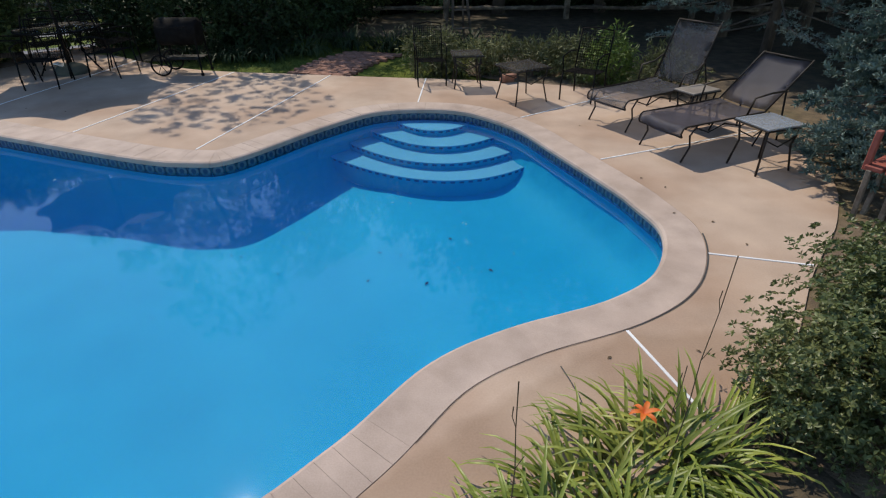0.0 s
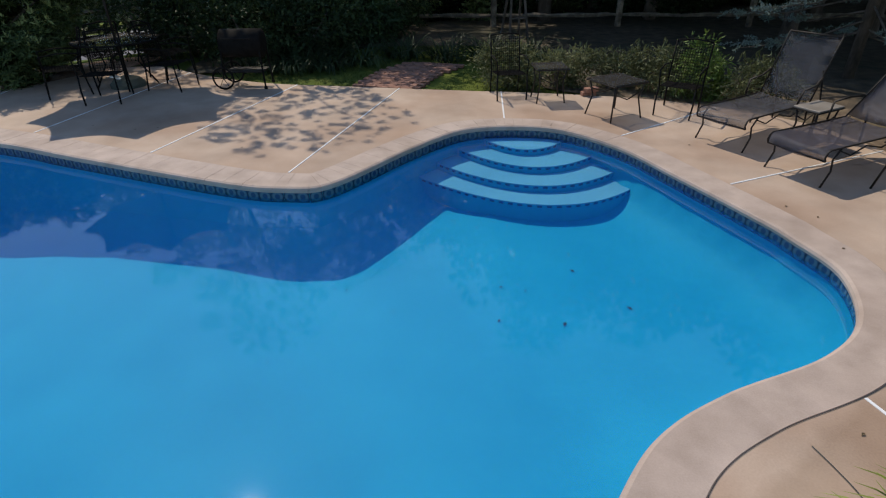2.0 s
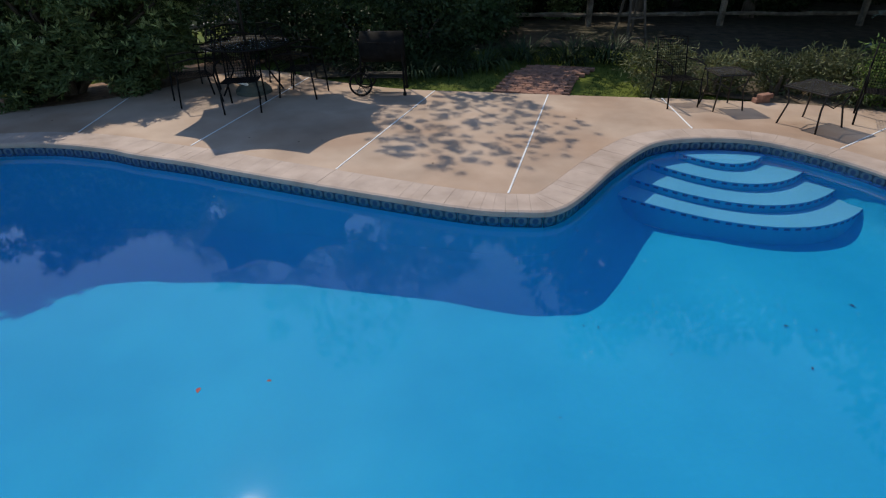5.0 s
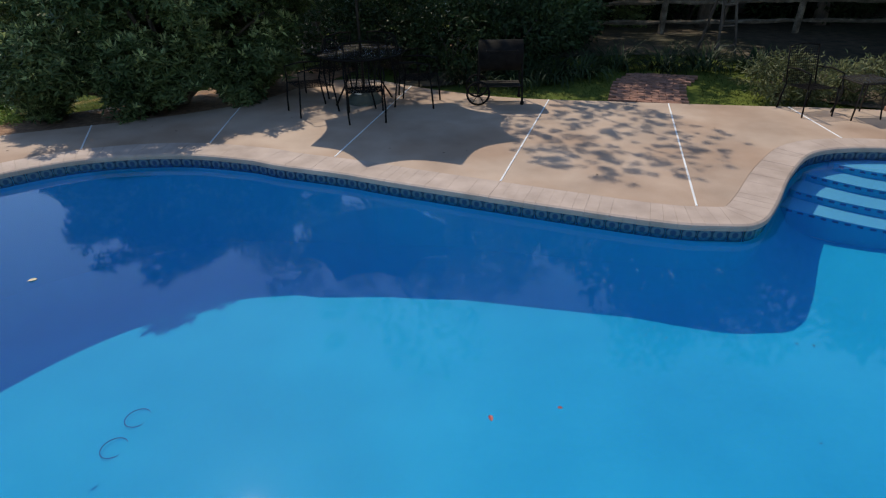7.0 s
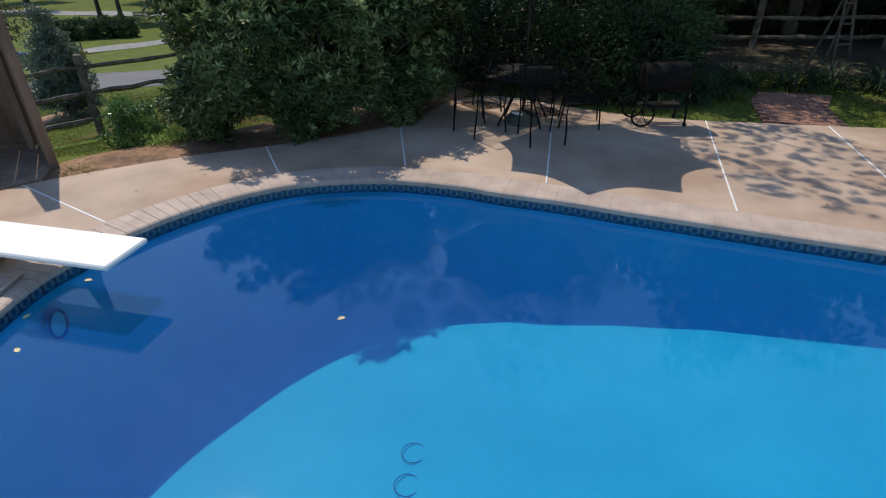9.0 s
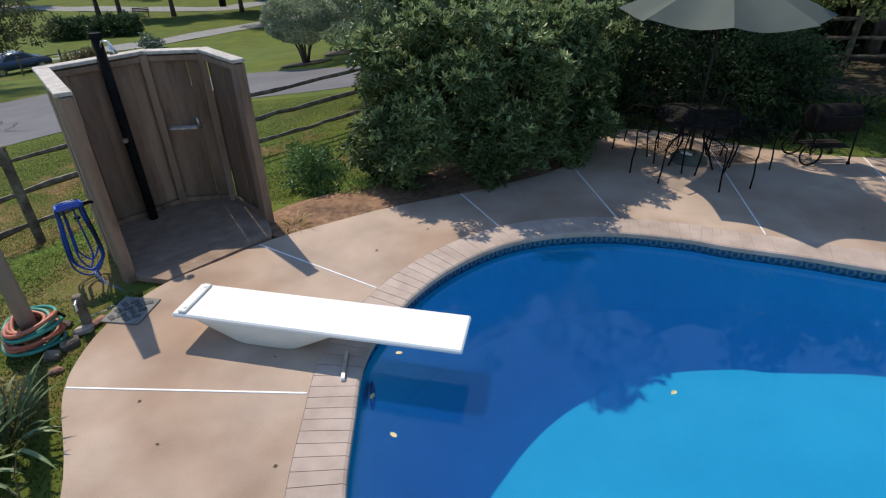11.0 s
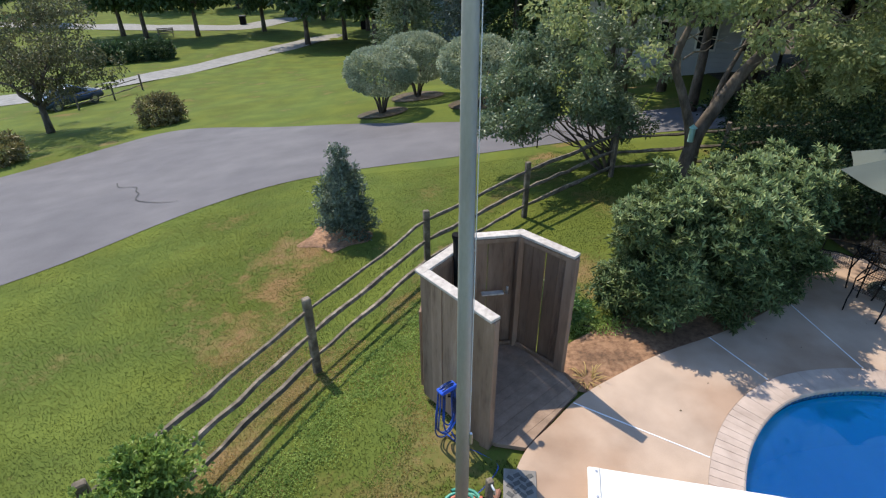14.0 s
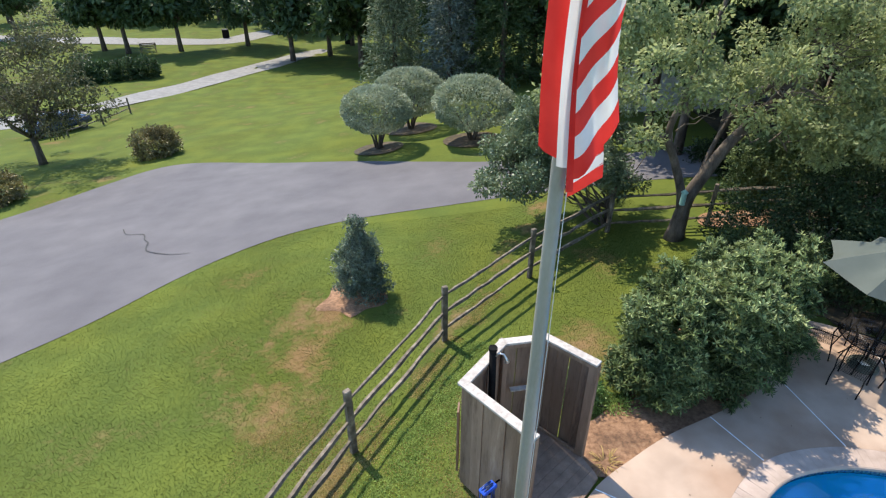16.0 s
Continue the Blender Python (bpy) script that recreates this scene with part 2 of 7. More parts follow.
M["needles"] = surface("needle_litter", [(0.25, (0.07, 0.048, 0.032)), (0.5, (0.14, 0.098, 0.062)), (0.75, (0.22, 0.16, 0.1))], scale=9, fine=70, rough=0.95, bump=0.7, big=1.2, dark=(0.7, 0.75, 0.6))
M["wood"] = surface("weathered_wood", [(0.25, (0.125, 0.075, 0.05)), (0.45, (0.235, 0.155, 0.108)), (0.6, (0.27, 0.18, 0.127)), (0.78, (0.36, 0.255, 0.185))], scale=3.2, fine=22, rough=0.85, bump=0.3, stretch=(2.2, 2.2, 0.35), spread=0.42, big=1.0, dark=(0.68, 0.64, 0.6))
M["wood_cap"] = surface("silvered_cap_wood", [(0.25, (0.30, 0.26, 0.228)), (0.5, (0.44, 0.395, 0.355)), (0.75, (0.56, 0.51, 0.46))], scale=5, fine=40, rough=0.8, bump=0.3, stretch=(3, 3, 1), spread=0.2)
M["wood_deck"] = surface("platform_boards", [(0.25, (0.185, 0.125, 0.088)), (0.5, (0.26, 0.178, 0.128)), (0.75, (0.33, 0.235, 0.172))], scale=6, fine=60, rough=0.85, bump=0.3, spread=0.18)
M["rail"] = surface("grey_rail_wood", [(0.25, (0.055, 0.043, 0.032)), (0.5, (0.135, 0.108, 0.08)), (0.75, (0.27, 0.225, 0.175))], scale=7, fine=45, rough=0.9, bump=0.5, spread=0.35)
M["bark"] = surface("bark", [(0.25, (0.035, 0.026, 0.02)), (0.5, (0.09, 0.07, 0.055)), (0.75, (0.17, 0.135, 0.11))], scale=6, fine=35, rough=0.95, bump=0.9, stretch=(1, 1, 0.35))
M["black_metal"] = surface("black_metal", [(0.3, (0.007, 0.0065, 0.0065)), (0.7, (0.016, 0.015, 0.0145))], scale=9, rough=0.8, bump=0.05, spec=0.06)
M["bronze"] = surface("bronze_frame", [(0.3, (0.013, 0.0095, 0.008)), (0.7, (0.026, 0.02, 0.016))], scale=9, rough=0.6, bump=0.05, spec=0.3)
M["sling"] = surface("grey_sling", [(0.3, (0.115, 0.118, 0.14)), (0.7, (0.155, 0.158, 0.185))], scale=4, fine=300, rough=0.6, bump=0.15, translucent=0.45, clear=0.36)
M["brown_sling"] = surface("brown_sling", [(0.3, (0.108, 0.106, 0.138)), (0.7, (0.148, 0.145, 0.185))], scale=4, fine=300, rough=0.6, bump=0.15, translucent=0.45, clear=0.22)
M["mesh_metal"] = surface("black_wire_mesh", [(0.3, (0.02, 0.019, 0.02)), (0.7, (0.045, 0.042, 0.042))], scale=9, rough=0.6, bump=0.05, spec=0.2, clear=0.5)
M["pole"] = surface("galvanised_pole", [(0.3, (0.255, 0.25, 0.24)), (0.7, (0.35, 0.345, 0.335))], scale=3, fine=50, rough=0.45, metal=0.25, bump=0.03, stretch=(1, 1, 0.3))
M["chrome"] = surface("dull_chrome", [(0.3, (0.5, 0.5, 0.5)), (0.7, (0.65, 0.65, 0.64))], rough=0.3, metal=0.9, bump=0.03)
M["white"] = surface("white_gelcoat", [(0.3, (0.76, 0.75, 0.73)), (0.7, (0.84, 0.83, 0.81))], scale=1.5, fine=180, rough=0.6, bump=0.12, big=0.6, dark=(0.95, 0.945, 0.93))
M["offwhite"] = surface("offwhite_base", [(0.3, (0.62, 0.6, 0.55)), (0.7, (0.72, 0.7, 0.65))], scale=3, rough=0.6, bump=0.05)
M["canvas"] = surface("green_canvas", [(0.3, (0.08, 0.097, 0.085)), (0.7, (0.107, 0.124, 0.108))], scale=2, fine=200, rough=0.9, bump=0.08, translucent=0.15)
M["mat"] = surface("worn_mat", [(0.3, (0.15, 0.14, 0.13)), (0.7, (0.22, 0.205, 0.19))], scale=10, rough=0.9, bump=0.2)
M["rubber"] = surface("grey_rubber", [(0.3, (0.05, 0.05, 0.05)), (0.7, (0.10, 0.10, 0.095))], scale=10, rough=0.9, bump=0.2)
M["hose_red"] = surface("red_hose", [(0.3, (0.33, 0.09, 0.05)), (0.7, (0.45, 0.14, 0.08))], scale=5, rough=0.5, bump=0.0)
M["hose_green"] = surface("green_hose", [(0.3, (0.03, 0.2, 0.15)), (0.7, (0.06, 0.32, 0.24))], scale=5, rough=0.45, bump=0.0)
# Near-black stretches of this blue paint in the stall wall's shade.
M["hose_blue"] = surface("blue_hose", [(0.4, (0.006, 0.02, 0.07)), (0.6, (0.015, 0.08, 0.42))], scale=3, rough=0.35, bump=0.0)
M["bracket_blue"] = surface("bright_blue_plastic", [(0.3, (0.015, 0.07, 0.5)), (0.7, (0.03, 0.13, 0.7))], scale=5, rough=0.3, bump=0.0)
M["brick"] = surface("red_brick", [(0.3, (0.17, 0.08, 0.055)), (0.7, (0.32, 0.165, 0.115))], scale=12, fine=90, rough=0.9, bump=0.4, spread=0.3)
M["red_paint"] = surface("red_stain_wood", [(0.3, (0.22, 0.05, 0.035)), (0.7, (0.33, 0.09, 0.06))], scale=8, rough=0.7, bump=0.1)
M["flag_red"] = surface("red_cloth", [(0.3, (0.68, 0.025, 0.02)), (0.7, (0.78, 0.045, 0.035))], scale=4, fine=300, rough=0.8, bump=0.05, translucent=0.3)
M["flag_white"] = surface("white_cloth", [(0.3, (0.72, 0.70, 0.70)), (0.7, (0.8, 0.78, 0.78))], scale=4, fine=300, rough=0.8, bump=0.05, translucent=0.3)
M["flag_blue"] = surface("blue_cloth", [(0.3, (0.02, 0.025, 0.12)), (0.7, (0.03, 0.04, 0.17))], scale=4, fine=300, rough=0.8, bump=0.05, translucent=0.2)
M["house_wall"] = surface("white_siding", [(0.3, (0.42, 0.43, 0.45)), (0.7, (0.52, 0.53, 0.56))], scale=1, rough=0.7, bump=0.05)
M["roof"] = surface("dark_shingle", [(0.3, (0.07, 0.06, 0.055)), (0.7, (0.13, 0.115, 0.105))], scale=3, rough=0.9, bump=0.4)
M["dark_glass"] = surface("dark_glass", [(0.3, (0.015, 0.018, 0.02)), (0.7, (0.02, 0.024, 0.028))], rough=0.08, bump=0.0)
M["car_paint"] = surface("blue_grey_paint", [(0.3, (0.045, 0.07, 0.12)), (0.7, (0.06, 0.085, 0.14))], rough=0.25, bump=0.0, metal=0.3)
M["seafoam"] = surface("seafoam_plastic", [(0.3, (0.25, 0.42, 0.36)), (0.7, (0.32, 0.5, 0.43))], rough=0.5, bump=0.02)
M["orange"] = surface("orange_petal", [(0.3, (0.65, 0.12, 0.015)), (0.7, (0.78, 0.2, 0.03))], scale=20, rough=0.6, bump=0.0, translucent=0.3)
M["stem"] = surface("dry_stem", [(0.3, (0.07, 0.05, 0.025)), (0.7, (0.13, 0.09, 0.05))], scale=20, rough=0.9, bump=0.1)
M["yellow_leaf"] = surface("fallen_leaf", [(0.3, (0.5, 0.45, 0.2)), (0.7, (0.62, 0.58, 0.32))], scale=20, rough=0.6, bump=0.05, spread=0.3)
M["red_leaf"] = surface("fallen_red_leaf", [(0.3, (0.27, 0.05, 0.05)), (0.7, (0.36, 0.09, 0.07))], scale=20, rough=0.6, bump=0.05)
M["rhodo"] = leafy("rhododendron_leaf", (0.044, 0.07, 0.026), (0.09, 0.128, 0.047), (0.165, 0.212, 0.08), rough=0.36, translucent=0.04, spec=0.14)
# Paler copy of the hedge leaf: sunlight on its top put into colour.
M["rhodo_tip"] = leafy("rhododendron_sunlit_leaf", (0.22, 0.29, 0.115), (0.34, 0.41, 0.17), (0.47, 0.53, 0.25), rough=0.42, translucent=0.2)
M["holly"] = leafy("holly_leaf", (0.09, 0.13, 0.09), (0.17, 0.225, 0.16), (0.30, 0.355, 0.26), rough=0.35)
M["topiary"] = leafy("topiary_leaf", (0.19, 0.235, 0.145), (0.32, 0.365, 0.24), (0.46, 0.49, 0.345), rough=0.5, spread=0.3)
M["viburnum"] = leafy("grey_green_leaf", (0.105, 0.155, 0.085), (0.205, 0.268, 0.145), (0.350, 0.400, 0.240), rough=0.4)
M["tree_leaf"] = leafy("tree_leaf", (0.150, 0.187, 0.085), (0.255, 0.298, 0.13), (0.40, 0.43, 0.20), rough=0.5, translucent=0.5)
# Leaf green taken down near black to paint in the shade under trees.
M["shaded_leaf"] = leafy("shaded_woodland_leaf", (0.012, 0.024, 0.009), (0.025, 0.043, 0.016), (0.048, 0.072, 0.027), rough=0.5, translucent=0.1, spec=0.15)
M["edge_leaf"] = leafy("woodland_edge_leaf", (0.085, 0.125, 0.05), (0.155, 0.205, 0.082), (0.26, 0.31, 0.135), rough=0.5, translucent=0.4)
M["far_leaf"] = leafy("field_tree_leaf", (0.029, 0.056, 0.022), (0.056, 0.098, 0.036), (0.100, 0.149, 0.054), rough=0.5)
M["rust_leaf"] = leafy("bronze_green_leaf", (0.12, 0.10, 0.05), (0.185, 0.165, 0.07), (0.25, 0.235, 0.09), rough=0.5)
M["lawn_tree"] = leafy("olive_grey_leaf", (0.08, 0.088, 0.042), (0.125, 0.132, 0.066), (0.20, 0.19, 0.10), rough=0.5, translucent=0.3, spec=0.2)
M["fresh_leaf"] = leafy("fresh_green_leaf", (0.14, 0.22, 0.05), (0.24, 0.35, 0.08), (0.36, 0.46, 0.13), rough=0.45, translucent=0.4)
M["boxwood"] = leafy("dull_shrub_leaf", (0.055, 0.08, 0.028), (0.115, 0.148, 0.052), (0.215, 0.235, 0.09), rough=0.4)
M["box"] = leafy("glossy_shrub_leaf", (0.045, 0.098, 0.027), (0.083, 0.165, 0.045), (0.150, 0.255, 0.075), rough=0.3)
M["strap"] = leafy("strap_leaf", (0.075, 0.115, 0.045), (0.13, 0.18, 0.07), (0.25, 0.30, 0.13), rough=0.45, spread=0.4, translucent=0.2)
M["lily"] = leafy("daylily_leaf", (0.12, 0.165, 0.028), (0.22, 0.26, 0.045), (0.44, 0.42, 0.11), rough=0.4, spread=0.4)
M["straw"] = leafy("dry_lily_leaf", (0.33, 0.23, 0.08), (0.42, 0.3, 0.11), (0.5, 0.38, 0.17), rough=0.7)
# Needle blue lowered to paint in the shade on the lounger-side spruce.
M["spruce"] = leafy("blue_spruce_shade_needles", (0.062, 0.104, 0.088), (0.104, 0.156, 0.135), (0.156, 0.218, 0.198), rough=0.6, spread=0.3, translucent=0.1)
M["dark_spruce"] = leafy("shaded_spruce_needles", (0.085, 0.122, 0.105), (0.14, 0.185, 0.16), (0.21, 0.265, 0.24), rough=0.6, spread=0.3, translucent=0.1)
M["pine"] = leafy("pine_needles", (0.10, 0.135, 0.075), (0.17, 0.21, 0.12), (0.26, 0.30, 0.18), rough=0.6, spread=0.3, translucent=0.2)
M["juniper"] = leafy("juniper_sprays", (0.075, 0.092, 0.042), (0.13, 0.15, 0.064), (0.21, 0.22, 0.10), rough=0.6)
M["lime"] = leafy("lime_green_sprays", (0.095, 0.16, 0.03), (0.16, 0.24, 0.05), (0.24, 0.33, 0.08), rough=0.6)


def water_material():
    """Clear water: what lies below shows through, the water body scatters a little blue, and the surface mirrors more the flatter it is seen."""
    m = bpy.data.materials.new("pool_water")
    m.use_nodes = True
    nt = m.node_tree
    nt.nodes.remove(nt.nodes["Principled BSDF"])
    out = nt.nodes["Material Output"]
    tr = nt.nodes.new("ShaderNodeBsdfTransparent")
    tr.inputs[0].default_value = (0.6, 0.94, 1.0, 1)
    gl = nt.nodes.new("ShaderNodeBsdfGlossy")
    gl.inputs["Roughness"].default_value = 0.03
    fr = nt.nodes.new("ShaderNodeFresnel")
    fr.inputs[0].default_value = 1.47
    geo = nt.nodes.new("ShaderNodeNewGeometry")
    n = nt.nodes.new("ShaderNodeTexNoise")
    n.inputs["Scale"].default_value, n.inputs["Detail"].default_value = 2.2, 2
    nt.links.new(geo.outputs["Position"], n.inputs["Vector"])
    bp = nt.nodes.new("ShaderNodeBump")
    bp.inputs["Strength"].default_value, bp.inputs["Distance"].default_value = 0.06, 0.02
    nt.links.new(n.outputs["Fac"], bp.inputs["Height"])
    nt.links.new(bp.outputs[0], gl.inputs["Normal"])
    nt.links.new(bp.outputs[0], fr.inputs["Normal"])
    mx = nt.nodes.new("ShaderNodeMixShader")
    nt.links.new(fr.outputs[0], mx.inputs[0])
    df = nt.nodes.new("ShaderNodeBsdfDiffuse")
    df.inputs[0].default_value = (0.016, 0.158, 0.80, 1)
    body = nt.nodes.new("ShaderNodeMixShader")
    body.inputs[0].default_value = 0.15
    nt.links.new(tr.outputs[0], body.inputs[1])
    nt.links.new(df.outputs[0], body.inputs[2])
    nt.links.new(body.outputs[0], mx.inputs[1])
    nt.links.new(gl.outputs[0], mx.inputs[2])
    nt.links.new(mx.outputs[0], out.inputs["Surface"])
    return m


M["water"] = water_material()


def tile_material():
    """Navy tile with a pale blue ring and a dark heart, drawn in the tile's own coordinates."""
    m = surface("waterline_tile", [(0.3, (0.05, 0.10, 0.2)), (0.7, (0.10, 0.17, 0.3))], scale=30, rough=0.25, bump=0.0, world_space=False)
    nt = m.node_tree
    b = nt.nodes["Principled BSDF"]
    tc = nt.nodes.new("ShaderNodeTexCoord")
    vl = nt.nodes.new("ShaderNodeVectorMath")
    vl.operation = "LENGTH"
    nt.links.new(tc.outputs["Object"], vl.inputs[0])
    c = ramp_between(nt, vl.outputs["Value"], [(0.0, (0.02, 0.05, 0.13)), (0.022, (0.02, 0.05, 0.13)), (0.03, (0.085, 0.145, 0.20)), (0.048, (0.065, 0.12, 0.18)), (0.056, (0.015, 0.03, 0.07)), (0.09, (0.03, 0.07, 0.14))])
    nt.links.new(c, b.inputs["Base Color"])
    return m


M["tile"] = tile_material()

# ---- building helpers ----


def link_mesh(name, me, mat, parent=None, label="", matrix=None, smooth=False):
    ob = new(name, me)
    if mat is not None and not me.materials:
        me.materials.append(mat)
    if parent is not None:
        ob.parent = parent
    if matrix is not None:
        ob.matrix_basis = matrix
    if label:
        ob["label"] = label
    if smooth:
        me.polygons.foreach_set("use_smooth", [True] * len(me.polygons))
    return ob


def part(name, bm, mat, parent=None, label="", matrix=None, smooth=False):
    me = bpy.data.meshes.new(name)
    bm.to_mesh(me)
    bm.free()
    return link_mesh(name, me, mat, parent, label, matrix, smooth)


def faces_part(name, verts, faces, mat, parent=None, label="", smooth=False):
    me = bpy.data.meshes.new(name)
    me.from_pydata([tuple(map(float, v)) for v in verts], [], faces)
    me.update()
    return link_mesh(name, me, mat, parent, label, None, smooth)


def empty(name, x=0, y=0, z=0, rz=0, label="", category="", group="", kind=""):
    ob = new(name)
    ob.matrix_basis = pose(x, y, z, 0, 0, rz)
    return tagged(ob, label, category, group, kind)


def box(bm, sx, sy, sz, m=None, bevel=0.0):
    r = bmesh.ops.create_cube(bm, size=1.0)
    bmesh.ops.scale(bm, verts=r["verts"], vec=(sx, sy, sz))
    if bevel:
        es = list({e for v in r["verts"] for e in v.link_edges})
        r2 = bmesh.ops.bevel(bm, geom=es, offset=bevel, segments=1, affect="EDGES")
        vs = list({v for f in r2["faces"] for v in f.verts} | {v for v in r["verts"] if v.is_valid})
    else:
        vs = r["verts"]
    if m is not None:
        bmesh.ops.transform(bm, matrix=m, verts=vs)
    return vs


def boxed(sx, sy, sz, m=None, bevel=0.004):
    bm = bmesh.new()
    box(bm, sx, sy, sz, m, bevel)
    return bm


def tube(bm, pts, radii, n=8, caps=True):
    """A tapered tube along points."""
    pts = [Vector(p) for p in pts]
    if not hasattr(radii, "__len__"):
        radii = [radii] * len(pts)
    rings = []
    up = Vector((0.31, 0.17, 0.93))
    for i, p in enumerate(pts):
        d = (pts[min(i + 1, len(pts) - 1)] - pts[max(i - 1, 0)]).normalized()
        a = d.cross(up)
        if a.length < 0.05:
            a = d.cross(Vector((1, 0, 0)))
        a.normalize()
        up = a.cross(d).normalized() if i else up
        b = d.cross(a)
        rings.append([bm.verts.new(p + (a * math.cos(k * math.tau / n) + b * math.sin(k * math.tau / n)) * radii[i]) for k in range(n)])
    for r, s in zip(rings, rings[1:]):
        for k in range(n):
            bm.faces.new((r[k], r[(k + 1) % n], s[(k + 1) % n], s[k]))
    if caps:
        bm.faces.new(rings[0])
        bm.faces.new(rings[-1][::-1])


def tubed(pts, radii, n=8):
    bm = bmesh.new()
    tube(bm, pts, radii, n)
    bmesh.ops.recalc_face_normals(bm, faces=bm.faces)
    return bm


def smooth_line(pts, per=8, closed=False):
    """Points on a Catmull-Rom curve through pts."""
    p = np.array(pts, float)
    out = []
    n = len(p)
    for i in range(n if closed else n - 1):
        if closed:
            a, b, c, d = p[(i - 1) % n], p[i], p[(i + 1) % n], p[(i + 2) % n]
        else:
            a, b, c, d = p[max(i - 1, 0)], p[i], p[i + 1], p[min(i + 2, n - 1)]
        for k in range(per):
            t = k / per
            out.append(0.5 * (2 * b + (c - a) * t + (2 * a - 5 * b + 4 * c - d) * t * t + (3 * b - a - 3 * c + d) * t ** 3))
    if not closed:
        out.append(p[-1])
    return np.array(out)


def resample(line, step, closed=True):
    q = np.vstack([line, line[:1]]) if closed else line
    seg = np.linalg.norm(np.diff(q, axis=0), axis=1)
    s = np.concatenate([[0], np.cumsum(seg)])
    n = max(2, int(round(s[-1] / step)))
    at = np.linspace(0, s[-1], n + (0 if closed else 1), endpoint=not closed)
    return np.stack([np.interp(at, s, q[:, k]) for k in range(q.shape[1])], 1)


def edge_distance(px, py, line, closed=True):
    """Distance of many points from a line of points."""
    a = np.array(line)
    b = np.roll(a, -1, 0) if closed else a[1:]
    a = a if closed else a[:-1]
    best = np.full(np.shape(px), 1e9)
    for (ax, ay), (bx, by) in zip(a, b):
        dx, dy = bx - ax, by - ay
        t = np.clip(((px - ax) * dx + (py - ay) * dy) / max(dx * dx + dy * dy, 1e-9), 0, 1)
        best = np.minimum(best, np.hypot(px - ax - t * dx, py - ay - t * dy))
    return best


def inside(px, py, line):
    a = np.array(line)
    b = np.roll(a, -1, 0)
    r = np.zeros(np.shape(px), bool)
    for (ax, ay), (bx, by) in zip(a, b):
        if ay == by:
            continue
        r ^= ((ay > py) != (by > py)) & (px < (bx - ax) * (py - ay) / (by - ay) + ax)
    return r


def sheet(outline, step):
    """A flat triangulated sheet that fills an outline: points (n, 2) and triangles."""
    from mathutils.geometry import delaunay_2d_cdt
    o = np.array(outline)
    gx, gy = np.meshgrid(np.arange(o[:, 0].min(), o[:, 0].max(), step), np.arange(o[:, 1].min(), o[:, 1].max(), step))
    gx, gy = gx.ravel(), gy.ravel()
    ok = inside(gx, gy, o) & (edge_distance(gx, gy, o) > step * 0.45)
    pts = [Vector((float(x), float(y))) for x, y in o] + [Vector((float(x), float(y))) for x, y in zip(gx[ok], gy[ok])]
    n = len(o)
    v, _, f, _, _, _ = delaunay_2d_cdt(pts, [(i, (i + 1) % n) for i in range(n)], [], 1, 1e-6)
    v = np.array([(p.x, p.y) for p in v])
    tri = []
    for t in f:
        a, b, c = (v[i] for i in t[:3])
        tri.append(tuple(t) if (b[0] - a[0]) * (c[1] - a[1]) - (b[1] - a[1]) * (c[0] - a[0]) > 0 else tuple(t)[::-1])
    return v, tri


def offset_line(line, d):
    """Moves a closed anticlockwise line outwards by d."""
    t = np.roll(line, -1, 0) - np.roll(line, 1, 0)
    t /= np.linalg.norm(t, axis=1)[:, None]
    return line + np.stack([t[:, 1], -t[:, 0]], 1) * d


# ---- plan ----
POOL = resample(smooth_line([(1.09, 4.1), (1.01, 4.59), (0.92, 4.9), (0.55, 5.84), (0.23, 6.58), (-0.29, 7.17), (-0.86, 7.33), (-1.49, 7.21), (-2.04, 6.64), (-2.55, 5.92),
                             (-2.82, 5.62), (-3.09, 5.57), (-3.77, 5.7), (-5.78, 6.47), (-6.37, 6.72), (-7.09, 6.97), (-7.54, 7.16), (-8.41, 7.33), (-9.41, 7.16), (-10.27, 6.5), (-10.83, 5.54), 
                             (-10.91, 4.7), (-10.83, 3.7), (-10.31, 2.58), (-8.82, 1.73), (-5.5, 1.23), (-2.62, 1.33), (-1.59, 1.66), (-1.08, 2.11), (-0.66, 2.64), (-0.2, 2.94), (0.46, 3.22), (0.87, 3.56)], 10, True), 0.04)
COPING_W = np.interp(POOL[:, 0], [-10, -6, -2.5, -1.2, 0], [0.34, 0.345, 0.30, 0.265, 0.25])[:, None]
COPING_OUT = offset_line(POOL, COPING_W)
DECK = resample(smooth_line([(2.95, 5.2), (2.9, 6.3), (2.6, 7.3), (1.8, 8.05), (0.8, 8.5), (-0.5, 8.8), (-1.34, 8.92), (-3.06, 9.21), (-4.45, 9.47), (-5.6, 10.0), (-6.73, 10.73), (-7.5, 10.5), (-8.0, 9.65), (-8.6, 9.05), (-9.56, 8.53), (-10.74, 8.06),
                             (-11.5, 7.65), (-12.1, 7.28), (-12.55, 6.85), (-12.95, 6.45), (-13.18, 5.95), (-13.22, 5.45), (-13.1, 4.95), (-12.64, 4.12), (-12.2, 2.8), (-11.0, 1.4), (-8.0, 0.5), (-3.0, 0.1), (-1.1, 0.6), (-0.65, 1.3), (-0.2, 1.75), (0.6, 2.15), (1.3, 2.75), (1.85, 3.5), (2.5, 4.3)], 6, True), 0.1)
WATER_Z = -0.125


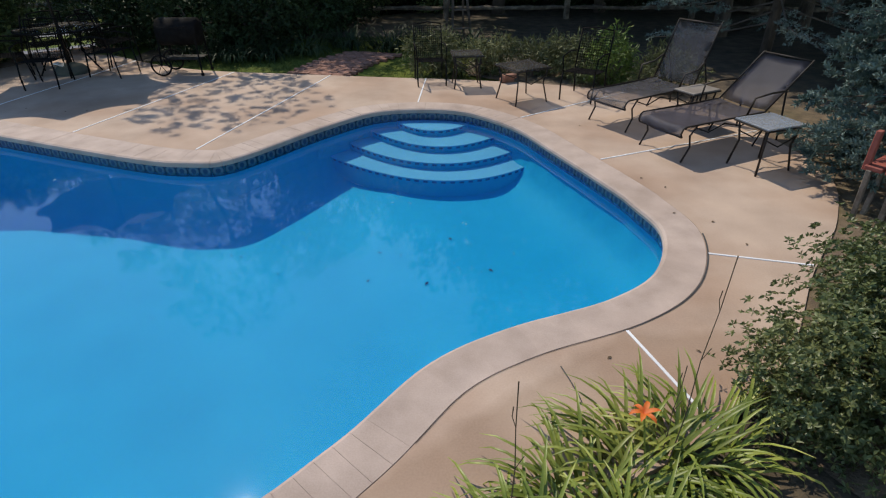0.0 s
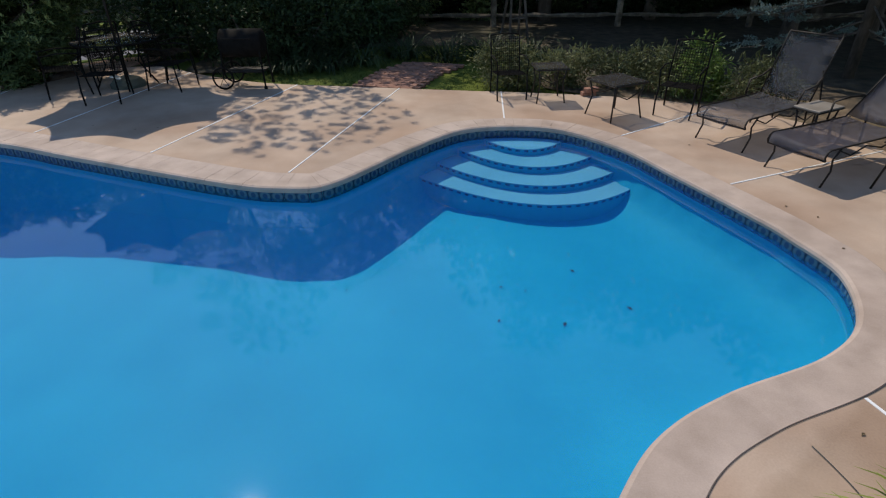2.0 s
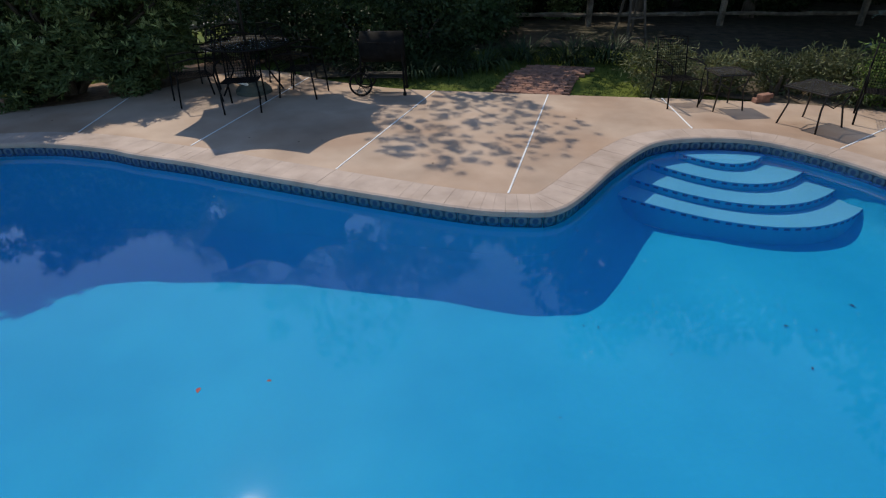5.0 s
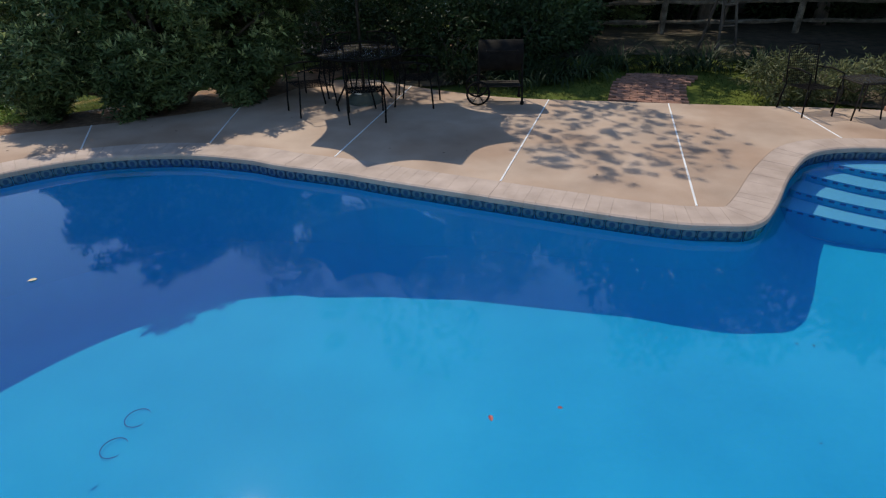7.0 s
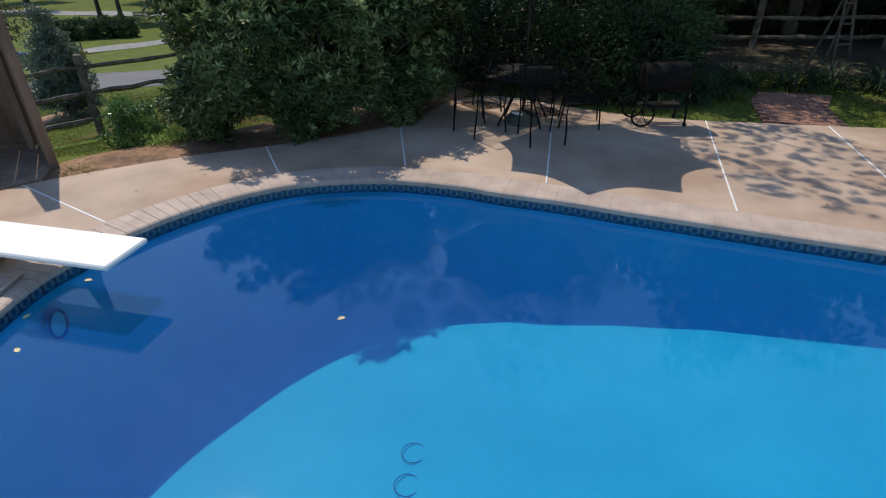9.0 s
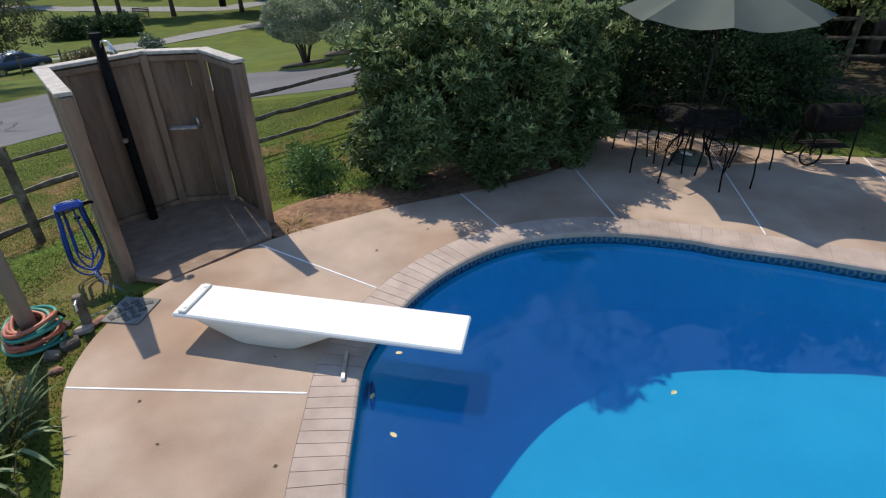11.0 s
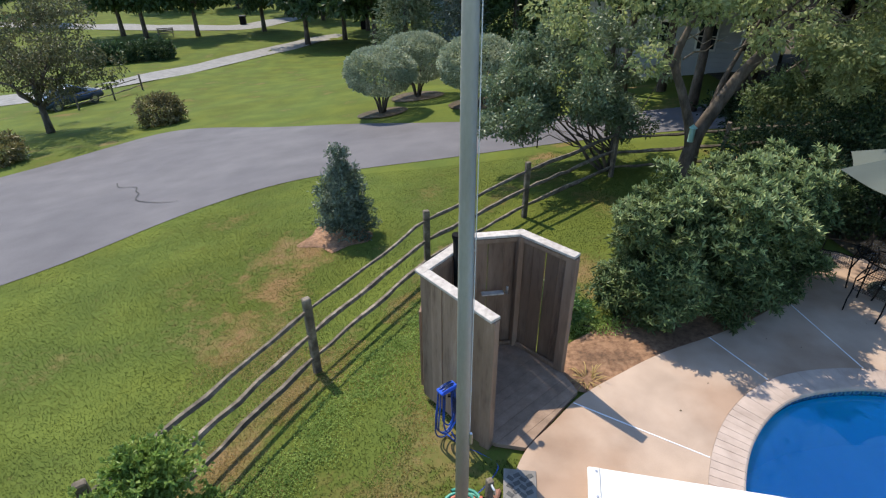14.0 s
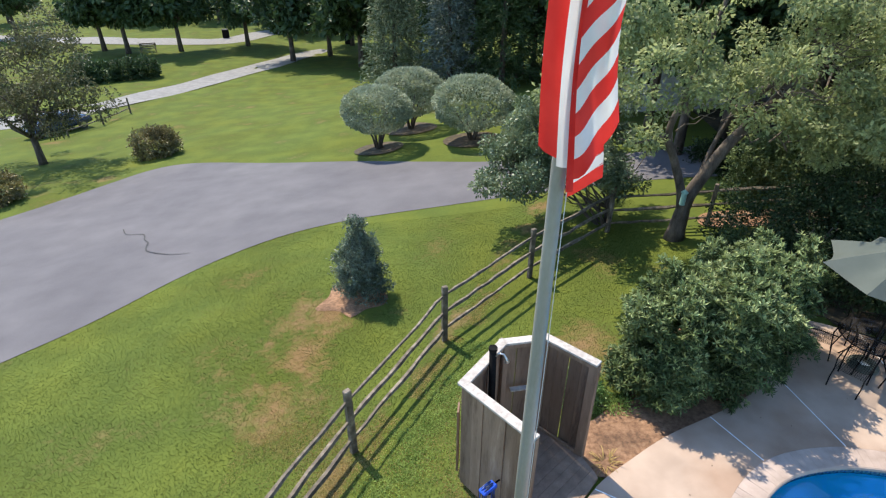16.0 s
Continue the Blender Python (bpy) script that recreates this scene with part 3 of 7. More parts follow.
def pool_depth(x):
    """Height of the pool's floor as it shows through the water: a shallow end, a slope and the diving end."""
    return np.interp(x, [-9.6, -8.7, -7.0, -5.2, -3.8, -3.0, -2.0, -1.2], [-1.66, -1.54, -1.22, -0.90, -0.76, -0.74, -0.68, -0.58])


def ground_z(x, y):
    x, y = np.asarray(x, float), np.asarray(y, float)
    s = 0.1 * (x + 15.8) - 0.076 * (y - 8.7) - 0.03 * np.maximum(y - 15, 0)
    s = np.where(s < -4.5, -4.5 - 2 * (1 - np.exp(np.minimum(s + 4.5, 0) / 2)), s)
    z = np.minimum(-0.05, -0.85 + s)
    d = edge_distance(x, y, DECK[::3])
    d = np.where(inside(x, y, DECK[::3]), 0, d)
    k = np.clip(d / 4.3, 0, 1)
    k = k * k * (3 - 2 * k)
    far = np.clip((d - 1) / 6, 0, 1)
    z = z - 0.033 * np.clip(y - 42, 0, 70)
    roll = 0.05 * np.sin(0.55 * x + 0.3 * y) + 0.04 * np.sin(0.9 * y - 0.4 * x + 1.3)
    return -0.06 + k * (z + 0.06) + far * roll * 0.8


# ---- ground, drive and beds ----


def make_ground():
    xs = np.concatenate([[-400, -260, -170], np.arange(-120, -40, 5), np.arange(-40, -19, 1.0), np.arange(-19, 6, 0.3), np.arange(6, 30, 2.0), [40, 60, 100, 180, 400]])
    ys = np.concatenate([[-400, -150, -60, -25, -12, -6], np.arange(-3, 16, 0.3), np.arange(16, 40, 1.0), np.arange(40, 130, 5), [160, 220, 300, 450, 700]])
    X, Y = np.meshgrid(xs, ys)
    Z = ground_z(X, Y)
    n, k = X.shape
    hole = inside(X, Y, offset_line(DECK, -0.3))
    idx = np.arange(n * k).reshape(n, k)
    faces = []
    for j in range(n - 1):
        for i in range(k - 1):
            if hole[j, i] and hole[j + 1, i] and hole[j, i + 1] and hole[j + 1, i + 1]:
                continue
            faces.append((int(idx[j, i]), int(idx[j, i + 1]), int(idx[j + 1, i + 1]), int(idx[j + 1, i])))
    g = faces_part("ground", np.stack([X.ravel(), Y.ravel(), Z.ravel()], 1), faces, M["lawn"], smooth=True)
    tagged(g, "sloping mown lawn with dry brown patches", "lawn", kind="structure")


def draped(name, outline, step, mat, lift, label, category, kind="structure"):
    v, tri = sheet(outline, step)
    z = ground_z(v[:, 0], v[:, 1]) + lift
    ob = faces_part(name, np.column_stack([v, z]), tri, mat, smooth=True)
    return tagged(ob, label, category, kind=kind)


make_ground()
DRIVE = smooth_line([(-34, 4), (-24.5, 12.9), (-21.8, 16.2), (-20.5, 17.5), (-18.9, 18.6), (-17.1, 19.3), (-15.2, 19.7), (-11.3, 20.0), (-6, 19.8), (0, 19), (0.5, 23), (-6, 23.6), (-10.7, 24.2), (-13.7, 25.7), (-17.1, 27.2), (-22.4, 29.2), (-26.3, 30.5), (-28.1, 30.3), (-29.4, 28.8), (-31.5, 25.5), (-40, 12)], 6, True)
draped("driveway", resample(DRIVE, 0.5), 0.7, M["asphalt"], 0.014, "worn grey asphalt turning area of a driveway", "driveway")
LANE = np.vstack([smooth_line([(-75, 41), (-48.9, 50.6), (-45.1, 53), (-40.4, 61.0), (-35.8, 71.1), (-31.1, 81.5), (-27.2, 88)], 5), smooth_line([(-25.5, 86), (-28.6, 77), (-33.4, 66.1), (-38.0, 56.5), (-43.2, 49.5), (-46.4, 46.0), (-74, 36)], 5)])
draped("lane", resample(LANE, 0.8), 1.2, M["gravel"], 0.05, "pale gravel lane across the lawn", "lane")
ROAD = np.vstack([smooth_line([(-120, 118), (-77, 106), (-63, 103.4), (-50, 101), (-44, 103), (-38, 120), (-33, 134)], 5), smooth_line([(-29, 133), (-36, 110), (-42, 95), (-59.6, 95.5), (-73.9, 99.0), (-118, 110)], 5)])
draped("far_road", resample(ROAD, 1.5), 3, M["gravel"], 0.06, "pale distant road under the trees", "road")
BED = smooth_line([(-12.35, 7.55), (-11.4, 7.4), (-9.5, 8.3), (-8.2, 9.0), (-7.6, 10.2), (-7.0, 12), (-8.6, 11.8), (-9.8, 10.3), (-10.7, 9.3), (-11.6, 8.65), (-12.2, 8.2)], 6, True)
draped("mulch_bed", resample(BED, 0.2), 0.2, M["mulch"], 0.03, "bare brown mulch bed beneath the shrub hedge", "mulch bed")
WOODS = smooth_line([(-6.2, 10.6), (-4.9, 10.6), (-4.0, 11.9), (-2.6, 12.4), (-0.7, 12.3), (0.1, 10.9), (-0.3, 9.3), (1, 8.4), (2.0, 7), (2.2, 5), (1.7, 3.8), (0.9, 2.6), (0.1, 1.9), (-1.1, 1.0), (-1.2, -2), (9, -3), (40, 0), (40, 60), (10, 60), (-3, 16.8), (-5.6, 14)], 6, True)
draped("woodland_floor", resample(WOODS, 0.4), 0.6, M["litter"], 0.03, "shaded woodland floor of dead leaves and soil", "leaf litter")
draped("needle_bed", resample(smooth_line([(1.0, 8.1), (2.2, 7.0), (2.2, 5), (1.7, 3.8), (0.9, 2.6), (1.5, 1.6), (2.9, 2.6), (4.0, 4.2), (4.3, 6.0), (3.6, 7.8), (2.2, 9.0), (0.9, 9.2)], 5, True), 0.2), 0.25, M["needles"], 0.045, "dry soil and fallen needles beside the deck", "soil bed")

# ---- pool ----
wall_bot = pool_depth(POOL[:, 0]) + 0.3


def make_pool():
    n = len(POOL)
    shell = empty("pool_shell", label="freeform in-ground pool with a pale blue vinyl liner", category="pool", kind="structure")
    lev = 6
    vs, fs = [], []
    for k in range(lev + 1):
        t = k / lev
        z = -0.03 * (1 - t) + wall_bot * t
        vs += [(p[0], p[1], zz) for p, zz in zip(POOL, z)]
    for k in range(lev):
        for i in range(n):
            j = (i + 1) % n
            fs.append((k * n + i, k * n + j, (k + 1) * n + j, (k + 1) * n + i))
    faces_part("pool_wall", vs, fs, M["liner"], shell, smooth=True)
    v, tri = sheet(POOL, 0.1)
    d = edge_distance(v[:, 0], v[:, 1], POOL)
    z = pool_depth(v[:, 0]) + 0.3 * (1 - np.sqrt(np.clip(1 - (1 - np.clip(d / 0.55, 0, 1)) ** 2, 0, 1)))
    faces_part("pool_floor", np.column_stack([v, z]), tri, M["liner"], shell, smooth=True)
    v, tri = sheet(resample(POOL, 0.1), 0.8)
    w = faces_part("pool_water", np.column_stack([v, np.full(len(v), WATER_Z)]), tri, M["water"])
    tagged(w, "still clear pool water with mirrored trees", "water", kind="structure")
    return shell


shell = make_pool()


def make_steps():
    """Four curved treads in the bay, each a slab between the liner and a bowed front edge."""
    zs = (-0.155, -0.23, -0.31, -0.39)
    fronts = (((-1.2, 7.24), (-0.76, 6.92), (-0.32, 7.16)), ((-1.52, 7.14), (-0.74, 6.58), (0.02, 6.92)), ((-1.78, 6.92), (-0.76, 6.26), (0.2, 6.62)), ((-1.98, 6.68), (-0.72, 5.96), (0.34, 6.36)))
    st = empty("pool_steps", -0.8, 7.1, -0.5, label="four pale blue curved pool steps with dark dashed edges", category="pool steps", kind="structure")
    inv = st.matrix_basis.inverted()
    for (a, b, c), z in zip(fronts, zs):
        ctrl = np.array(a), 2 * np.array(b) - (np.array(a) + np.array(c)) / 2, np.array(c)
        t = np.linspace(0, 1, 25)[:, None]
        front = (1 - t) ** 2 * ctrl[0] + 2 * t * (1 - t) * ctrl[1] + t * t * ctrl[2]
        back = POOL[(POOL[:, 1] > min(a[1], c[1]) - 0.05) & (POOL[:, 0] > a[0] - 0.1) & (POOL[:, 0] < c[0] + 0.1) & (POOL[:, 1] > 5.9)]
        i0 = np.argmin(np.hypot(*(POOL - c).T))
        i1 = np.argmin(np.hypot(*(POOL - a).T))
        back = offset_line(POOL, -0.004)[i0:i1 + 1]
        outline = np.vstack([front, back])
        v, tri = sheet(resample(outline, 0.05), 0.25)
        n = len(resample(outline, 0.05))
        o = resample(outline, 0.05)
        bm = bmesh.new()
        top = [bm.verts.new((p[0], p[1], z)) for p in v]
        for f in tri:
            bm.faces.new([top[i] for i in f])
        bot = [bm.verts.new((p[0], p[1], -0.66)) for p in o]
        up = [bm.verts.new((p[0], p[1], z)) for p in o]
        for i in range(n):
            j = (i + 1) % n
            bm.faces.new((up[j], up[i], bot[i], bot[j]))
        bmesh.ops.transform(bm, matrix=inv, verts=bm.verts)
        step = part("step", bm, M["liner_step"], st)
        riser = resample(front, 0.05, False)
        bm = bmesh.new()
        vs = []
        for p, q in zip(riser, np.vstack([riser[1:], riser[-1:]])):
            vs.append((bm.verts.new((p[0], p[1] - 0.004, z - 0.006)), bm.verts.new((p[0], p[1] - 0.004, -0.62))))
        for p, q in zip(vs, vs[1:]):
            bm.faces.new((p[1], q[1], q[0], p[0]))
        bmesh.ops.transform(bm, matrix=inv, verts=bm.verts)
        part("riser", bm, M["liner"], step, "blue liner riser")
        for k, (p, q) in enumerate(zip(riser[1:-2], riser[2:-1])):
            if k % 2 == 0:
                d = q - p
                m = Matrix.Translation(((p[0] + q[0]) / 2, (p[1] + q[1]) / 2 - 0.006, z - 0.022)) @ Matrix.Rotation(math.atan2(d[1], d[0]), 4, "Z")
                part("edge_mark", boxed(0.05, 0.006, 0.022, inv @ m, 0), M["navy"], step)


make_steps()

# ---- deck slabs between white joint strips ----
JOINTS = [((-11.21, 4.91), (-13.17, 5.05)), ((-10.84, 6.3), (-12.17, 7.12)), ((-9.5, 7.47), (-9.91, 8.3)), ((-8.08, 7.66), (-8.3, 9.3)), ((-6.55, 7.135), (-5.95, 10.2)), ((-4.83, 6.49), (-3.95, 9.35)), ((-3.24, 5.86), (-2.36, 9.04)),
          ((-0.96, 7.66), (-0.85, 8.85)), ((0.29, 6.91), (1.9, 8.03)), ((0.935, 5.57), (2.93, 6.4)), ((1.34, 3.77), (1.98, 3.6)), ((0.46, 2.92), (0.7, 2.2)), ((-3.5, 1.0), (-3.5, 0.1)), ((-8.2, 1.3), (-8.4, 0.55))]


def make_deck():
    deck = empty("pool_deck", label="tan brushed concrete pool deck with faint stains", category="pool deck", kind="structure")
    inner, outer = resample(COPING_OUT, 0.06), DECK
    cuts = []
    for a, b in JOINTS:
        cuts.append((int(np.argmin(np.hypot(*(inner - a).T))), int(np.argmin(np.hypot(*(outer - b).T)))))
    order = sorted(range(len(cuts)), key=lambda k: cuts[k][0])
    cuts = [cuts[k] for k in order]

    def run(line, i, j):
        return line[i:j + 1] if i <= j else np.vstack([line[i:], line[:j + 1]])
    for k in range(len(cuts)):
        (i0, o0), (i1, o1) = cuts[k], cuts[(k + 1) % len(cuts)]
        outline = np.vstack([run(inner, i0, i1)[::-1], run(outer, o0, o1)])
        c = np.diff(np.vstack([outline, outline[:1]]), axis=0)
        area = np.sum(outline[:, 0] * np.roll(outline[:, 1], -1) - np.roll(outline[:, 0], -1) * outline[:, 1])
        if area < 0:
            outline = outline[::-1]
        v, tri = sheet(outline, 0.6)
        m = len(outline)
        bm = bmesh.new()
        top = [bm.verts.new((p[0], p[1], 0.0)) for p in v]
        for f in tri:
            bm.faces.new([top[i] for i in f])
        up = [bm.verts.new((p[0], p[1], 0.0)) for p in outline]
        bot = [bm.verts.new((p[0], p[1], -0.16)) for p in outline]
        for i in range(m):
            j = (i + 1) % m
            bm.faces.new((up[i], bot[i], bot[j], up[j]))
        bm.normal_update()
        part("slab", bm, M["deck"], deck)
        a, b = Vector((*inner[i0], 0)), Vector((*outer[o0], 0))
        d = b - a
        mm = Matrix.Translation((a + b) / 2 + Vector((0, 0, -0.012))) @ Matrix.Rotation(math.atan2(d.y, d.x), 4, "Z")
        part("joint_strip", boxed(d.length - 0.02, 0.018, 0.034, mm, 0.002), M["strip"], deck, "white plastic joint strip")
    return deck


deck = make_deck()

# ---- foliage helpers ----
RNG = np.random.default_rng(7)


def unit(v):
    return v / np.maximum(np.linalg.norm(v, axis=1)[:, None], 1e-9)


def leaf_mesh(name, pos, way, length, width, mat, parent=None, label="", fold=0.15, seed=1):
    """Many leaves, each of two triangles folded along its middle."""
    rng = np.random.default_rng(seed)
    n = len(pos)
    way = unit(way)
    side = unit(np.cross(way, unit(rng.normal(size=(n, 3)))))
    nor = np.cross(side, way)
    ln = (length * rng.uniform(0.7, 1.25, n))[:, None]
    wd = (width * rng.uniform(0.7, 1.25, n))[:, None]
    v = np.empty((n, 4, 3))
    v[:, 0] = pos
    v[:, 1] = pos + way * ln * 0.5 + side * wd * 0.5 + nor * ln * fold
    v[:, 2] = pos + way * ln
    v[:, 3] = pos + way * ln * 0.5 - side * wd * 0.5 + nor * ln * fold
    me = bpy.data.meshes.new(name)
    me.vertices.add(4 * n)
    me.vertices.foreach_set("co", v.ravel())
    me.loops.add(6 * n)
    base = np.arange(n)[:, None] * 4
    me.loops.foreach_set("vertex_index", (base + np.array([0, 1, 2, 0, 2, 3])).ravel())
    me.polygons.add(2 * n)
    me.polygons.foreach_set("loop_start", np.arange(2 * n) * 3)
    me.update(calc_edges=True)
    return link_mesh(name, me, mat, parent, label)


def ball_points(blobs, n, rng, shell=0.75, rough=0.22):
    """Points in the outer shell of ellipsoids, with the outward way at each; none deep inside another."""
    w = np.array([b[3] * b[4] + b[4] * b[5] + b[3] * b[5] for b in blobs])
    pick = rng.choice(len(blobs), size=n, p=w / w.sum())
    B = np.array(blobs)[pick]
    d = unit(rng.normal(size=(n, 3)))
    wob = 1 + rough * np.sin(7 * d[:, 0] + pick * 1.7) * np.sin(6 * d[:, 1] + 2.1) + rough * 0.7 * np.sin(13 * d[:, 2] + 5 * d[:, 0] + pick)
    r = rng.uniform(shell, 1.0, n) ** 0.7 * wob
    pos = B[:, :3] + d * r[:, None] * B[:, 3:6]
    keep = np.ones(n, bool)
    for k, b in enumerate(blobs):
        q = np.linalg.norm((pos - b[:3]) / b[3:6], axis=1)
        keep &= (pick == k) | (q > shell * 0.85)
    out = unit(d / B[:, 3:6])
    return pos[keep], out[keep]


def clumps_in(blobs, n, r, rng, shell=0.6):
    pos, out = ball_points(blobs, n, rng, shell)
    return [(p[0], p[1], p[2], r * s, r * s, r * s * 0.75) for p, s in zip(pos, rng.uniform(0.6, 1.3, len(pos)))]


def shrub(name, x, y, blobs, mat, n, leaf, label, category="shrub", seed=3, stems=6, group="", whorl=0, droop=0.2, shell=0.72, rough=0.2, low=None, clump=None, tips=None):
    """A shrub at x, y: stems from the ground and a crown of leaves on ellipsoids given from its base."""
    rng = np.random.default_rng(seed)
    z = float(ground_z(x, y))
    ob = empty(name, x, y, z, 0, label, category, group)
    top = max(b[2] for b in blobs)
    rad = max(b[3] for b in blobs)
    for k in range(stems):
        a = k * math.tau / stems + rng.uniform(0, 0.6)
        b = blobs[k % len(blobs)]
        end = Vector((b[0] + math.cos(a) * b[3] * 0.5, b[1] + math.sin(a) * b[4] * 0.5, b[2] + rng.uniform(-0.1, 0.3) * b[5]))
        mid = Vector((end.x * 0.35, end.y * 0.35, end.z * 0.5))
        r0 = 0.02 + 0.014 * top
        part("stem", tubed([(math.cos(a) * 0.05, math.sin(a) * 0.05, -0.05), mid, end], [r0, r0 * 0.75, r0 * 0.3], 6), M["bark"], ob, smooth=True)
    if clump:
        blobs = clumps_in(blobs, clump[0], clump[1], rng, shell)
        shell = 0.3
    pos, out = ball_points(blobs, n, rng, shell, rough)
    if low is not None:
        ok = pos[:, 2] > low * (1 + 1.4 * np.sin(4.3 * pos[:, 0] + 1.6 * pos[:, 1]))
        pos, out = pos[ok], out[ok]
    # Upward leaves in their own material; on the hedge it paints in sunlight.
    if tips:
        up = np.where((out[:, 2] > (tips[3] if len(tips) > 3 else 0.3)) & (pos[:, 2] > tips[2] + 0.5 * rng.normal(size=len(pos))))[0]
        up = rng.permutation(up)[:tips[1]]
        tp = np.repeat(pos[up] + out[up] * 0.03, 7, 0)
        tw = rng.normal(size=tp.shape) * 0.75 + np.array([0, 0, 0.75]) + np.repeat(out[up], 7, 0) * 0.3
        leaf_mesh("young_leaves", tp, tw, leaf[0] * 0.95, leaf[1], M[tips[0]], ob, "upright leaves over the crown top, sunlight painted in on the hedge", seed=seed + 1)
    if whorl:
        m = len(pos)
        axis = unit(out * 0.8 + np.array([0, 0, 0.9]) + rng.normal(size=(m, 3)) * 0.3)
        a = unit(np.cross(axis, rng.normal(size=(m, 3))))
        b = np.cross(axis, a)
        allp, allw = [], []
        for k in range(whorl):
            t = k * math.tau / whorl + rng.uniform(-0.3, 0.3, m)
            w = a * np.cos(t)[:, None] + b * np.sin(t)[:, None] + axis * rng.uniform(-0.15, 0.55, m)[:, None]
            allp.append(pos)
            allw.append(w)
        pos, way = np.vstack(allp), np.vstack(allw)
    else:
        way = out + rng.normal(size=pos.shape) * 0.8 - np.array([0, 0, droop])
    leaf_mesh("foliage", pos, way, leaf[0], leaf[1], mat, ob, seed=seed)
    return ob


def limb_path(a, b, rng, bend=0.12, n=6):
    a, b = np.array(a, float), np.array(b, float)
    L = np.linalg.norm(b - a)
    pts = [a + (b - a) * t for t in np.linspace(0, 1, n)]
    for i in range(1, n - 1):
        pts[i] = pts[i] + rng.normal(size=3) * L * bend * 0.4
    return pts


def tree(name, x, y, height, crown, trunk_r, mat, n, leaf, label, seed=5, fork=0.3, limbs=7, clump=0.5, clumps=60, lean=(0, 0), group="", z=None, category="tree", shell=0.45):
    """A tree: tapered trunk, limbs that fork, and a crown of leaf clumps round the limb ends. crown: ellipsoids from the base."""
    rng = np.random.default_rng(seed)
    z = float(ground_z(x, y)) if z is None else z
    ob = empty(name, x, y, z, 0, label, category, group)
    fz = height * fork
    part("trunk", tubed([(0, 0, -0.1), (lean[0] * 0.2, lean[1] * 0.2, fz * 0.4), (lean[0] * 0.6, lean[1] * 0.6, fz), (lean[0], lean[1], min(height * 0.8, fz * 1.8))], [trunk_r * 1.3, trunk_r, trunk_r * 0.85, trunk_r * 0.4], 10), M["bark"], ob, smooth=True)
    cl = clumps_in(crown, clumps, clump, rng, shell)
    ends = [cl[int(i)] for i in np.linspace(0, len(cl) - 1, limbs)]
    for e in ends:
        s = (lean[0] * 0.5, lean[1] * 0.5, fz * rng.uniform(0.75, 1.2))
        p = limb_path(s, e[:3], rng)
        p[1][2] += 0.1 * height * 0.3
        bm = bmesh.new()
        tube(bm, p, np.linspace(trunk_r * 0.5, trunk_r * 0.1, len(p)), 6)
        for _ in range(3):
            i = rng.integers(1, 4)
            o = cl[rng.integers(len(cl))]
            e2 = np.array(p[i]) * 0.45 + np.array(o[:3]) * 0.55
            tube(bm, limb_path(p[i], e2, rng, n=4), np.linspace(trunk_r * 0.22, trunk_r * 0.05, 4), 5)
        bmesh.ops.recalc_face_normals(bm, faces=bm.faces)
        part("limb", bm, M["bark"], ob, smooth=True)
    pos, out = ball_points(cl, n, rng, 0.3, 0.1)
    leaf_mesh("crown", pos, out + rng.normal(size=pos.shape) * 0.9 - np.array([0, 0, 0.3]), leaf[0], leaf[1], mat, ob, seed=seed)
    return ob


def blade_mesh(name, roots, ways, lengths, width, mat, parent, label="", seg=6, arch=0.9, seed=2):
    """Long arching leaves, each a folded strip that tapers to its tip."""
    rng = np.random.default_rng(seed)
    vs, fs = [], []
    for r, w, L in zip(roots, ways, lengths):
        r, w = np.array(r, float), np.array(w, float) / np.linalg.norm(w)
        side = np.cross(w, (0, 0, 1.0))
        side = side / max(np.linalg.norm(side), 1e-6)
        flat = np.array((w[0], w[1], 0)) / max(np.hypot(w[0], w[1]), 1e-6)
        k0 = len(vs)
        p, th = r.copy(), math.atan2(w[2], np.hypot(w[0], w[1]))
        bend = arch * rng.uniform(0.5, 1.5) * 2.6 / seg
        for i in range(seg + 1):
            t = i / seg
            wd = width * (0.6 + 0.6 * t) * (1 - t ** 3) * 0.5 + 0.0008
            up = np.array((0, 0, 1.0)) * wd * 0.4
            vs += [p - side * wd + up, p, p + side * wd + up]
            th -= bend * (0.3 + t)
            p = p + (flat * math.cos(th) + np.array((0, 0, math.sin(th)))) * L / seg
        for i in range(seg):
            a = k0 + 3 * i
            fs += [(a, a + 1, a + 4, a + 3), (a + 1, a + 2, a + 5, a + 4)]
    return faces_part(name, vs, fs, mat, parent, label, smooth=True)


